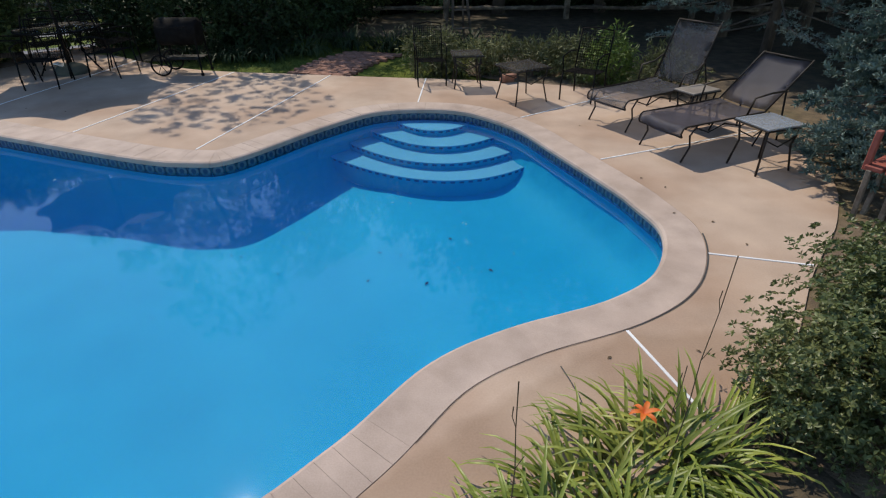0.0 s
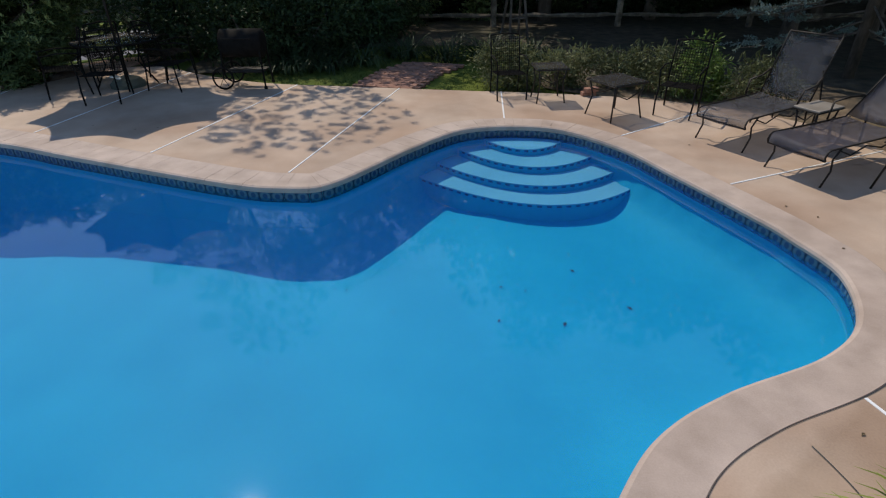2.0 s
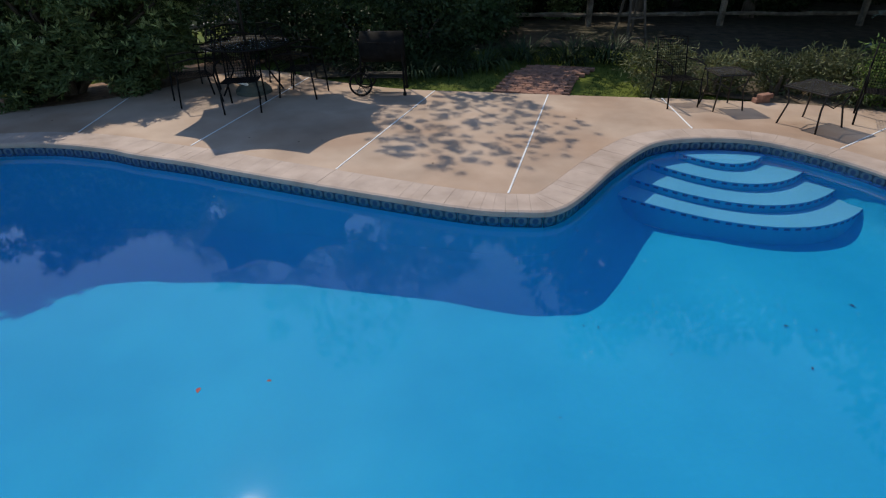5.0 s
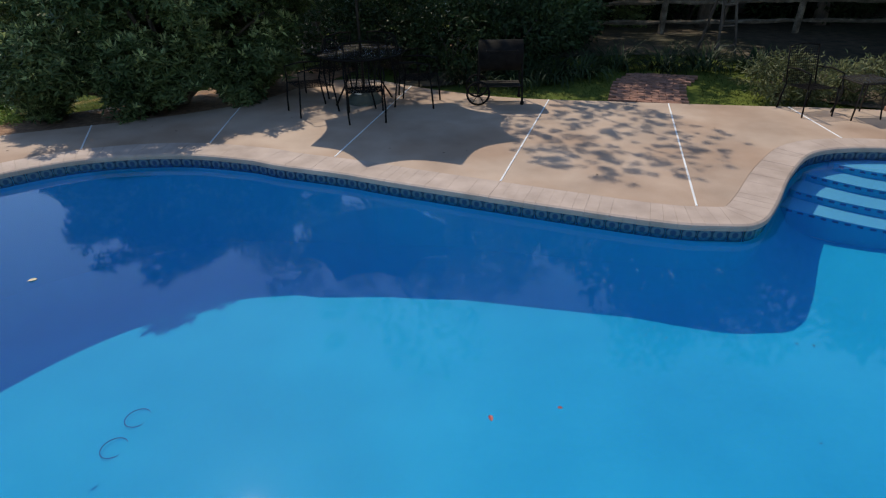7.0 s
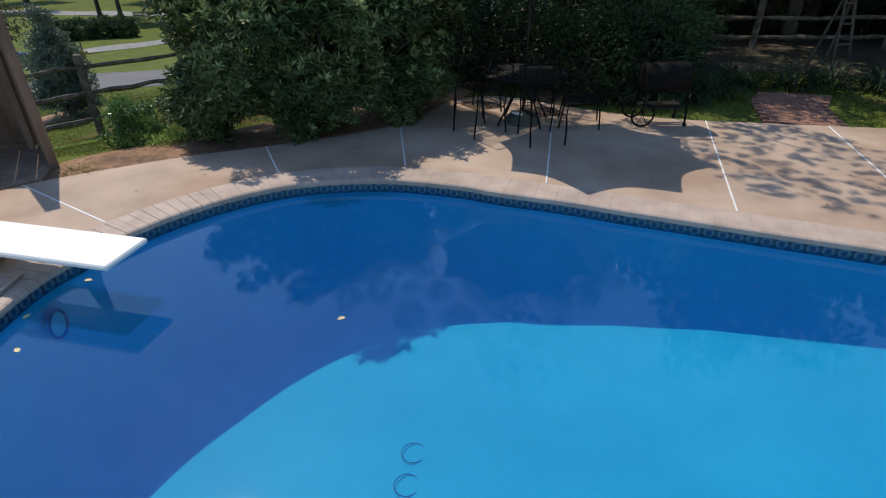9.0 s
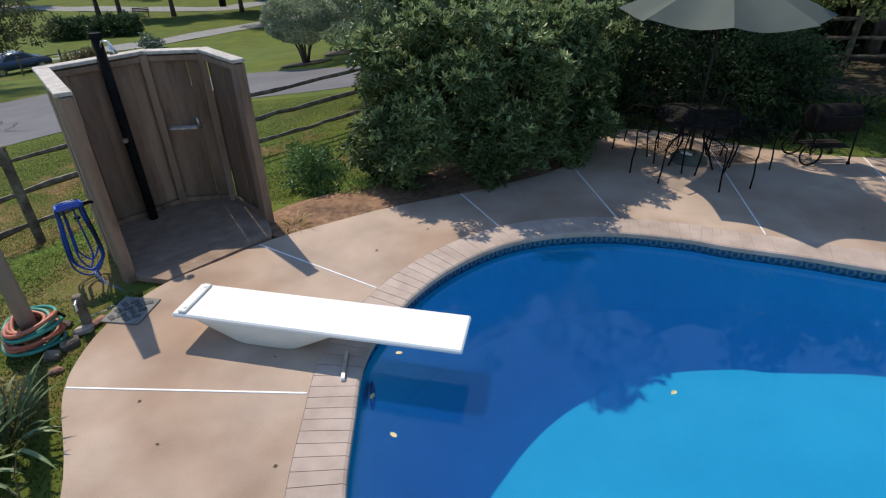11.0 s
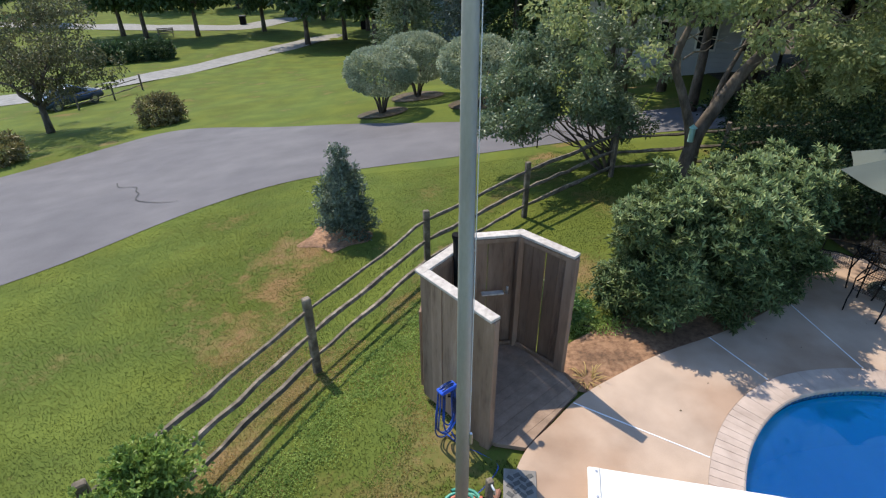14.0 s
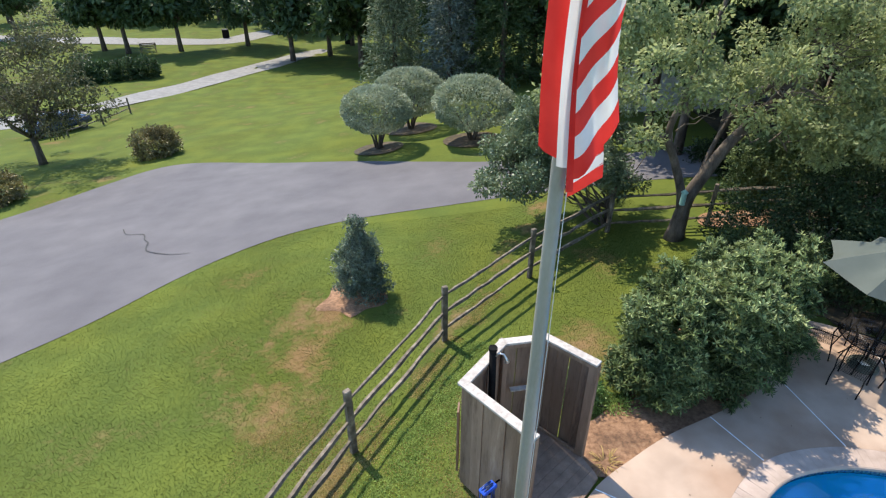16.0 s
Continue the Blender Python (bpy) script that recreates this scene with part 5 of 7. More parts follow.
def round_table(x, y, r, h):
    t = empty("patio_table", x, y, 0, 0, "round black metal mesh patio table under the umbrella", "table")
    bm = bmesh.new()
    tube(bm, [(0, 0, h - 0.02), (0, 0, h)], [r, r], 32)
    bmesh.ops.recalc_face_normals(bm, faces=bm.faces)
    part("tabletop", bm, M["mesh_metal"], t)
    ring = [(r * math.cos(a), r * math.sin(a), h - 0.01) for a in np.linspace(0, math.tau, 33)]
    part("rim", tubed(ring, 0.014, 6), M["black_metal"], t)
    for k in range(4):
        a = k * math.pi / 2 + 0.5
        c, s = math.cos(a), math.sin(a)
        part("leg", tubed([(0.3 * c, 0.3 * s, h - 0.02), (0.22 * c, 0.22 * s, h * 0.5), (0.42 * c, 0.42 * s, 0.0)], 0.013, 6), M["black_metal"], t, smooth=True)


round_table(UC[0], UC[1], 0.58, 0.68)


def patio_chair(x, y, rz, s, label, group=""):
    c = empty("patio_chair", x, y, 0, rz, label, "chair", group)
    w, d, h = 0.5 * s, 0.5 * s, 0.42 * s

    def mesh_panel(name, pts4, n):
        bm = bmesh.new()
        bmesh.ops.create_grid(bm, x_segments=n, y_segments=n, size=0.5)
        a, b, cc, dd = (Vector(p) for p in pts4)
        for v in bm.verts:
            lo, hi = a.lerp(b, v.co.x + 0.5), dd.lerp(cc, v.co.x + 0.5)
            v.co = lo.lerp(hi, v.co.y + 0.5)
        bmesh.ops.wireframe(bm, faces=bm.faces[:], thickness=0.006 * s, use_replace=True, use_boundary=True, use_even_offset=True)
        part(name, bm, M["black_metal"], c)
    mesh_panel("seat", ((-w / 2, -d / 2, h), (w / 2, -d / 2, h), (w / 2, d / 2, h - 0.03), (-w / 2, d / 2, h - 0.03)), 14)
    mesh_panel("backrest", ((-w / 2, d / 2, h - 0.02), (w / 2, d / 2, h - 0.02), (w / 2, d / 2 + 0.14 * s, h + 0.5 * s), (-w / 2, d / 2 + 0.14 * s, h + 0.5 * s)), 14)
    for sx in (-1, 1):
        part("leg", tubed([(sx * w / 2, -d / 2, h), (sx * w * 0.52, -d * 0.55, h * 0.5), (sx * w * 0.5, -d * 0.58, 0)], 0.013 * s, 6), M["black_metal"], c, smooth=True)
        part("leg", tubed([(sx * w / 2, d / 2, h), (sx * w * 0.5, d * 0.62, 0)], 0.013 * s, 6), M["black_metal"], c, smooth=True)
        part("arm", tubed([(sx * w * 0.5, -d * 0.5, h), (sx * w * 0.54, -d * 0.5, h + 0.22 * s), (sx * w * 0.54, 0, h + 0.25 * s), (sx * w * 0.52, d * 0.6, h + 0.22 * s)], 0.012 * s, 6), M["black_metal"], c, smooth=True)
        part("back_rail", tubed([(sx * w / 2, d / 2, h - 0.02), (sx * w / 2, d / 2 + 0.145 * s, h + 0.53 * s)], 0.012 * s, 6), M["black_metal"], c, smooth=True)
    part("top_rail", tubed([(-w / 2, d / 2 + 0.145 * s, h + 0.53 * s), (0, d / 2 + 0.155 * s, h + 0.56 * s), (w / 2, d / 2 + 0.145 * s, h + 0.53 * s)], 0.012 * s, 6), M["black_metal"], c, smooth=True)
    return c


for ang, r in ((215, 0.78), (280, 0.8), (350, 0.78), (60, 0.8), (140, 0.8)):
    patio_chair(UC[0] + r * math.cos(radians(ang)), UC[1] + r * math.sin(radians(ang)), ang - 270 + 180 + 180, 0.9, "black wire-mesh patio chair drawn up to the table", "chairs round the patio table")
patio_chair(-0.82, 8.62, 8, 0.8, "black wire-mesh armchair beside the junipers")
patio_chair(1.22, 7.78, -33, 0.85, "black wire-mesh armchair with broad front legs")


def side_table(x, y, rz, w, d, h, mat, label):
    t = empty("side_table", x, y, 0, rz, label, "side table")
    part("tabletop", boxed(w, d, 0.02, Matrix.Translation((0, 0, h - 0.01)), 0.004), mat, t)
    ring = [(sx * w / 2, sy * d / 2, h - 0.022) for sx, sy in ((-1, -1), (1, -1), (1, 1), (-1, 1), (-1, -1))]
    part("rim", tubed(ring, 0.009, 6), M["bronze"], t)
    for sx in (-1, 1):
        for sy in (-1, 1):
            px, py = sx * (w / 2 - 0.03), sy * (d / 2 - 0.03)
            part("leg", tubed([(px, py, h - 0.03), (px * 0.85, py * 0.85, h * 0.55), (px * 1.05, py * 1.05, 0)], 0.01, 6), M["bronze"], t, smooth=True)
    for sy in (-1, 1):
        part("brace", tubed([(-(w / 2 - 0.03), sy * (d / 2 - 0.04), h * 0.75), (0, sy * (d / 2 - 0.05), h * 0.55), (w / 2 - 0.03, sy * (d / 2 - 0.04), h * 0.75)], 0.007, 5), M["bronze"], t, smooth=True)


M["table_glass"] = surface("frosted_glass_top", [(0.3, (0.26, 0.29, 0.33)), (0.7, (0.34, 0.37, 0.41))], scale=3, rough=0.18, bump=0.02, clear=0.35)
side_table(2.38, 5.36, 20, 0.44, 0.39, 0.45, M["table_glass"], "square side table with a pale frosted glass top")
side_table(0.40, 7.68, 28, 0.52, 0.5, 0.45, M["mesh_metal"], "square black metal mesh side table")
side_table(-0.30, 8.42, 5, 0.42, 0.4, 0.46, M["mesh_metal"], "small square black metal side table")
M["taupe_top"] = surface("taupe_table_top", [(0.3, (0.19, 0.165, 0.14)), (0.7, (0.26, 0.23, 0.2))], scale=5, fine=80, rough=0.5, bump=0.05)
side_table(2.22, 6.63, 28, 0.42, 0.28, 0.41, M["taupe_top"], "narrow taupe-topped side table between the loungers")


def lounger(x, y, rz, seat, back, tilt, label, cloth):
    """A chaise: sling seat and raised back on a scrolled metal frame; x runs from the foot to the hinge."""
    c = empty("sun_lounger", x, y, 0, rz, label, "sun lounger", "sun loungers")
    w, h = 0.56, 0.36
    ct, stt = math.cos(radians(tilt)), math.sin(radians(tilt))

    def sling(name, pts):
        bm = bmesh.new()
        rows = []
        for p, dz in pts:
            rows.append([bm.verts.new((p[0], w * (s - 0.5), p[1] + dz - 0.02 * math.sin(math.pi * s))) for s in np.linspace(0, 1, 7)])
        for r, q in zip(rows, rows[1:]):
            for k in range(6):
                bm.faces.new((r[k], q[k], q[k + 1], r[k + 1]))
        g = bmesh.ops.solidify(bm, geom=bm.faces[:], thickness=0.012)
        bmesh.ops.recalc_face_normals(bm, faces=bm.faces)
        return part(name, bm, M[cloth], c, smooth=True)
    sling("seat", [((-0.045, h - 0.10), 0), ((-0.062, h - 0.065), 0), ((-0.045, h - 0.02), 0), ((-0.015, h - 0.002), 0)] + [((t, h), -0.012 * math.sin(math.pi * t / seat)) for t in np.linspace(0.02, seat, 8)])
    sling("backrest", [((seat + ct * t, h + stt * t), 0) for t in np.linspace(0.02, back, 8)])
    for s in (-1, 1):
        yy = s * w / 2
        part("side_rail", tubed([(-0.045, yy, h - 0.1), (-0.062, yy, h - 0.065), (-0.045, yy, h - 0.02), (-0.015, yy, h - 0.004), (seat, yy, h - 0.004)], 0.009, 7), M["bronze"], c, smooth=True)
        part("back_rail", tubed([(seat, yy, h), (seat + ct * back, yy, h + stt * back), (seat + ct * back + 0.02, yy * 0.96, h + stt * back + 0.01)], 0.009, 7), M["bronze"], c, smooth=True)
        for px in (0.04, seat - 0.02):
            part("leg", tubed([(px + 0.09, yy, h - 0.01), (px + 0.02, yy, h * 0.72), (px + 0.05, yy, h * 0.4), (px - 0.03, yy, 0.0)], 0.0095, 6), M["bronze"], c, smooth=True)
        part("arm", tubed([(seat - 0.28, yy * 1.04, h), (seat - 0.24, yy * 1.08, h + 0.17), (seat - 0.02, yy * 1.08, h + 0.19), (seat + ct * 0.28, yy * 1.02, h + stt * 0.28)], 0.011, 6), M["bronze"], c, smooth=True)
        part("scroll", tubed([(0.12, yy, h - 0.03), (0.3, yy, h - 0.1), (0.5, yy, h - 0.04), (0.75, yy, h - 0.1), (seat - 0.05, yy, h - 0.03)], 0.007, 5), M["bronze"], c, smooth=True)
        part("back_prop", tubed([(seat + ct * 0.35, yy * 0.9, h + stt * 0.35), (seat + 0.34, yy * 0.9, 0.2), (seat + 0.36, yy * 0.9, 0.0)], 0.010, 6), M["bronze"], c, smooth=True)
    part("head_rail", tubed([(seat + ct * back, -w / 2, h + stt * back), (seat + ct * back, w / 2, h + stt * back)], 0.009, 7), M["bronze"], c, smooth=True)
    part("foot_rail", tubed([(-0.045, -w / 2, h - 0.1), (-0.045, w / 2, h - 0.1)], 0.009, 7), M["bronze"], c, smooth=True)
    return c


lounger(1.56, 5.72, 25.8, 1.06, 0.68, 40, "bronze-framed lounger with a brown-grey sling, back half raised", "brown_sling")
lounger(1.245, 6.59, 32.0, 1.06, 0.70, 68, "bronze-framed lounger with a grey mesh sling, back upright", "sling")


def make_grill(x, y, rz):
    g = empty("barbecue_cart", x, y, 0, rz, "black wheeled barbecue cart with slatted shelf, in shade", "barbecue")
    body = bmesh.new()
    tube(body, [(-0.3, 0, 0.62), (-0.29, 0, 0.62), (0.29, 0, 0.62), (0.3, 0, 0.62)], [0.12, 0.2, 0.2, 0.12], 18)
    bmesh.ops.recalc_face_normals(body, faces=body.faces)
    part("body", body, M["black_metal"], g, smooth=True)
    for sx in (-1, 1):
        for sy in (-1, 1):
            part("leg", tubed([(sx * 0.28, sy * 0.17, 0.55), (sx * 0.3, sy * 0.2, 0.17 if sx < 0 else 0.02)], 0.014, 6), M["black_metal"], g)
    for sy in (-1, 1):
        ring = [(-0.3 + 0.15 * math.cos(a), sy * 0.22, 0.165 + 0.15 * math.sin(a)) for a in np.linspace(0, math.tau, 25)]
        wh = part("wheel", tubed(ring, 0.014, 6), M["black_metal"], g, smooth=True)
        for k in range(6):
            a = k * math.pi / 3
            part("spoke", tubed([(-0.3, sy * 0.22, 0.165), (-0.3 + 0.15 * math.cos(a), sy * 0.22, 0.165 + 0.15 * math.sin(a))], 0.005, 4), M["black_metal"], wh)
        part("castor", boxed(0.05, 0.03, 0.05, Matrix.Translation((0.3, sy * 0.2, 0.026)), 0.01), M["black_metal"], g)
    for k in range(4):
        part("slat", boxed(0.56, 0.06, 0.016, Matrix.Translation((0, -0.13 + 0.087 * k, 0.24)), 0.003), M["bronze"], g)
    part("handle", tubed([(-0.2, -0.24, 0.72), (-0.2, -0.28, 0.72), (0.2, -0.28, 0.72), (0.2, -0.24, 0.72)], 0.01, 6), M["black_metal"], g)


make_grill(-4.66, 9.3, 0)

# ---- woodland edge clutter ----
def make_trellis(x, y):
    t = empty("garden_ladder", x, y, float(ground_z(x, y)), 15, "grey wooden A-frame ladder at the woodland edge", "ladder")
    for sx in (-1, 1):
        for sy in (-1, 1):
            part("rail", boxed(0.045, 0.03, 1.45, Matrix.Translation((sx * 0.15, sy * 0.15, 0.7)) @ Matrix.Rotation(sy * 0.2, 4, "X") @ Matrix.Rotation(-sx * 0.07, 4, "Y"), 0.004), M["bark"], t)
    for k in range(4):
        z = 0.22 + 0.34 * k
        part("rung", boxed(0.34 - 0.03 * k, 0.06, 0.025, Matrix.Translation((0, -0.25 + 0.07 * k, z)), 0.003), M["bark"], t)


make_trellis(-0.35, 12.5)
for bx, by, bz, br in ((0.30, 8.62, 0.0, 10), (0.33, 8.60, 0.058, 25)):
    bk = empty("loose_brick", bx, by, bz + 0.0, br, "loose red brick lying on the deck edge", "brick")
    part("brick", boxed(0.2, 0.095, 0.056, Matrix.Translation((0, 0, 0.029)), 0.006), M["brick"], bk)


def red_stool(x, y, rz):
    t = empty("wooden_stool", x, y, float(ground_z(x, y)), rz, "small red-stained wooden stool with grey legs", "stool")
    part("top", boxed(0.34, 0.12, 0.035, Matrix.Translation((0, 0, 0.5)), 0.005), M["red_paint"], t)
    part("top", boxed(0.34, 0.12, 0.035, Matrix.Translation((0, 0.14, 0.5)), 0.005), M["red_paint"], t)
    part("back_bar", boxed(0.05, 0.04, 0.3, Matrix.Translation((-0.12, 0.2, 0.62)), 0.005), M["red_paint"], t)
    for sx in (-1, 1):
        for yy in (-0.02, 0.16):
            part("leg", boxed(0.04, 0.035, 0.5, Matrix.Translation((sx * 0.13, yy, 0.24)) @ Matrix.Rotation(sx * 0.12, 4, "Y"), 0.004), M["rail"], t)


red_stool(2.78, 4.22, 35)

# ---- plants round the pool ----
# The hedge's pale upper leaves paint sunlight onto its top.
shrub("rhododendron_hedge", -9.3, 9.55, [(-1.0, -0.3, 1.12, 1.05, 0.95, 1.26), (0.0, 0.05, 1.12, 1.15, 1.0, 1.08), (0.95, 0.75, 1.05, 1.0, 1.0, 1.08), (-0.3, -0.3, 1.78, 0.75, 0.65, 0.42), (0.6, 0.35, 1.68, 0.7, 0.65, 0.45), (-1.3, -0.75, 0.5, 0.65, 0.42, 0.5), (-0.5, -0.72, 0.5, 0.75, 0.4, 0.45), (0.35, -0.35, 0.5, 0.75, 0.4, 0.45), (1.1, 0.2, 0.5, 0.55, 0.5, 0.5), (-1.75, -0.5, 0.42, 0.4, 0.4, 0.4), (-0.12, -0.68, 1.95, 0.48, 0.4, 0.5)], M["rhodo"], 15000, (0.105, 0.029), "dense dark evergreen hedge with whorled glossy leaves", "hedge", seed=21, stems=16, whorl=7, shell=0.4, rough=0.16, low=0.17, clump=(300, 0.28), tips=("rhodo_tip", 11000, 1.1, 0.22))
shrub("shaggy_shrub", -12.0, 9.05, [(0, 0, 0.3, 0.34, 0.34, 0.32), (0.28, -0.1, 0.2, 0.28, 0.26, 0.22), (-0.1, 0.25, 0.24, 0.26, 0.26, 0.24)], M["box"], 4500, (0.06, 0.026), "low shaggy green shrub beside the shower stall", seed=22, rough=0.4, shell=0.35, clump=(26, 0.14))
shrub("weed_clump", -11.35, 8.75, [(0, 0, 0.06, 0.4, 0.25, 0.1), (-0.5, 0.1, 0.06, 0.3, 0.25, 0.1)], M["fresh_leaf"], 1500, (0.05, 0.022), "low weeds along the edge of the mulch", "weeds", seed=25, stems=2, rough=0.4, shell=0.2)
shrub("holly_cone", -16.0, 13.9, [(0, 0, 0.5, 0.66, 0.66, 0.5), (0, 0, 0.95, 0.53, 0.53, 0.55), (0, 0, 1.4, 0.36, 0.36, 0.45), (0, 0, 1.85, 0.18, 0.18, 0.4)], M["holly"], 14000, (0.075, 0.034), "conical dark holly in a bare soil ring", "holly", seed=23, rough=0.3, shell=0.5, clump=(190, 0.15))
shrub("leafy_shrub", -16.75, 5.45, [(0.05, 0, 0.85, 0.72, 0.7, 0.8), (0.45, -0.4, 0.55, 0.55, 0.5, 0.5), (-0.45, 0.2, 0.6, 0.5, 0.5, 0.55), (0.1, 0.15, 1.45, 0.3, 0.3, 0.35)], M["fresh_leaf"], 15000, (0.07, 0.036), "loose light-green shrub against the fence", seed=24, rough=0.6, shell=0.5, clump=(46, 0.22), tips=("fresh_leaf", 3500, 0.5))
# shrubs behind the umbrella, most with shade painted into the leaf colour
for k, (x, y, r, h, mt) in enumerate(((-7.5, 12.0, 0.9, 0.95, "shaded_leaf"), (-6.4, 11.8, 0.9, 0.85, "shaded_leaf"), (-5.3, 11.4, 0.95, 0.8, "shaded_leaf"), (-4.3, 11.6, 0.9, 0.85, "shaded_leaf"), (-6.9, 12.9, 1.1, 1.3, "shaded_leaf"), (-5.2, 13.0, 1.1, 1.2, "shaded_leaf"), (-3.6, 12.7, 0.9, 0.9, "far_leaf"), (-3.2, 14.1, 1.0, 1.2, "shaded_leaf"), (-4.5, 14.2, 1.0, 1.2, "shaded_leaf"))):
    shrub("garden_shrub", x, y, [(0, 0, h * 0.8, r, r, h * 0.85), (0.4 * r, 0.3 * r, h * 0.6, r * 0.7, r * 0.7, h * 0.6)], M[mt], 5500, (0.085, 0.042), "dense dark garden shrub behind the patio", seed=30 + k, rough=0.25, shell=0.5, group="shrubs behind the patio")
for k, (x, y) in enumerate(((-2.6, 17.0), (-0.9, 16.9), (0.9, 17.4), (-1.8, 19.0), (-4.0, 17.3))):
    shrub("woodland_shrub", x, y, [(0, 0, 1.0, 1.1, 0.9, 1.0), (0.5, 0.2, 1.5, 0.8, 0.7, 0.8)], M["edge_leaf"], 8000, (0.13, 0.06), "tall green shrub beyond the woodland fence", seed=45 + k, rough=0.3, shell=0.4, clump=(30, 0.4), group="shrubs beyond the woodland fence")
# low junipers behind the chairs
for k, (x, y, r, h, mt) in enumerate(((-0.75, 9.35, 0.5, 0.42, "juniper"), (-0.05, 9.25, 0.5, 0.4, "juniper"), (0.75, 9.1, 0.55, 0.42, "juniper"), (1.35, 8.75, 0.5, 0.42, "juniper"), (1.75, 8.5, 0.4, 0.5, "lime"), (2.3, 8.2, 0.5, 0.4, "juniper"))):
    shrub("juniper", x, y, [(0, 0, h * 0.6, r, r * 0.8, h * 0.7), (0.3 * r, 0.1, h * 0.9, r * 0.5, r * 0.5, h * 0.6)], M[mt], 2900, (0.08, 0.015), "low lime-green shrub among the junipers" if mt == "lime" else "low sprawling grey-green juniper behind the chairs", seed=50 + k, rough=0.5, shell=0.3, clump=(16, 0.2), group="junipers behind the chairs")


def grass_clump(name, x, y, n, length, width, spread, mat, label, seed, arch=0.9, category="perennial", z=None):
    rng = np.random.default_rng(seed)
    z = float(ground_z(x, y)) if z is None else z
    ob = empty(name, x, y, z, 0, label, category)
    a = rng.uniform(0, math.tau, n)
    r = spread * np.sqrt(rng.uniform(0, 1, n))
    roots = np.stack([r * np.cos(a), r * np.sin(a), np.zeros(n)], 1)
    b = a + rng.normal(size=n) * 0.7
    ways = np.stack([np.cos(b) * 0.45, np.sin(b) * 0.45, rng.uniform(0.6, 1.3, n)], 1)
    blade_mesh("leaves", roots, ways, length * rng.uniform(0.6, 1.15, n), width, mat, ob, arch=arch, seed=seed)
    return ob, rng


# Clumps by the path use the leaf with shade painted in.
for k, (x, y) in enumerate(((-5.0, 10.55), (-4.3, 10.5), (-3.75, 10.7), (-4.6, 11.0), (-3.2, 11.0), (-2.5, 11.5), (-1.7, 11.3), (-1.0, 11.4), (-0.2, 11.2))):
    grass_clump("arching_perennial", x, y, 120, 0.6, 0.024, 0.28, M["shaded_leaf"], "arching strap-leaved clump beside the brick path, shade in its colour", 60 + k)


def daylily(x, y, n, length, seed, flower=None, stalks=()):
    ob, rng = grass_clump("daylily", x, y, int(n * 1.25), length, 0.0185, 0.16, M["lily"], "yellow-green daylily clump with dry stalks beside the deck", seed, 0.95)
    m = n // 4
    a = rng.uniform(0, math.tau, m)
    blade_mesh("dry_leaves", np.stack([0.12 * np.cos(a), 0.12 * np.sin(a), np.zeros(m)], 1), np.stack([np.cos(a), np.sin(a), rng.uniform(0.3, 0.8, m)], 1), length * rng.uniform(0.5, 0.9, m), 0.013, M["straw"], ob, "withered straw-coloured leaves", arch=1.5, seed=seed + 1)
    for sx, sy, h, lx, ly in stalks:
        bm = bmesh.new()
        pts = [(sx, sy, 0), (sx + lx * 0.6, sy + ly * 0.4, h * 0.35), (sx + lx * 0.4, sy + ly * 0.6, h * 0.6), (sx + lx * 0.85, sy + ly * 0.75, h * 0.8), (sx + lx, sy + ly, h)]
        tube(bm, pts, [0.0034, 0.0027, 0.0022, 0.0018, 0.0022], 6)
        tube(bm, [pts[2], (pts[2][0] + 0.025, pts[2][1], pts[2][2] + 0.06)], [0.0014, 0.002], 5)
        tube(bm, [pts[3], (pts[3][0] - 0.014, pts[3][1], pts[3][2] + 0.05), (pts[3][0] - 0.012, pts[3][1], pts[3][2] + 0.09)], [0.0014, 0.0016, 0.0022], 5)
        tube(bm, [pts[1], (pts[1][0] - 0.02, pts[1][1], pts[1][2] + 0.05)], [0.0018, 0.002], 5)
        bmesh.ops.recalc_face_normals(bm, faces=bm.faces)
        part("stalk", bm, M["stem"], ob, "bare brown flower stalk")
    if flower:
        fx, fy, fz = flower
        part("flower_stalk", tubed([(0, 0, 0), (fx * 0.6, fy * 0.6, fz * 0.6), (fx, fy, fz)], 0.004, 6), M["lily"], ob)
        rt = [(fx, fy, fz)] * 6
        ways = [(math.cos(t), math.sin(t), 0.8) for t in np.linspace(0, math.tau, 7)[:-1]]
        blade_mesh("flower", rt, ways, [0.07] * 6, 0.026, M["orange"], ob, "open orange flower", seg=5, arch=0.8, seed=3)
    return ob


daylily(0.28, 1.98, 95, 0.52, 70, flower=(-0.07, 0.02, 0.40), stalks=((0.075, 0.01, 1.14, 0.03, 0.01), (0.06, 0.05, 0.6, 0.02, 0.03)))
daylily(0.55, 2.08, 70, 0.48, 72)
daylily(-0.02, 1.78, 85, 0.48, 74)
daylily(-0.30, 1.52, 80, 0.45, 76, stalks=((-0.05, 0.09, 0.96, -0.02, 0.0),))
daylily(0.12, 1.55, 60, 0.45, 78)
daylily(-0.5, 1.25, 60, 0.4, 80)
shrub("glossy_shrub", 1.34, 2.2, [(0, 0, 0.35, 0.5, 0.5, 0.42), (0.15, 0.2, 0.6, 0.36, 0.36, 0.28), (-0.22, 0.12, 0.3, 0.34, 0.34, 0.32), (0.5, 0.5, 0.5, 0.5, 0.5, 0.42)], M["boxwood"], 6500, (0.031, 0.016), "glossy small-leaved evergreen shrub beside the deck", seed=81, whorl=6, rough=0.3, shell=0.45)
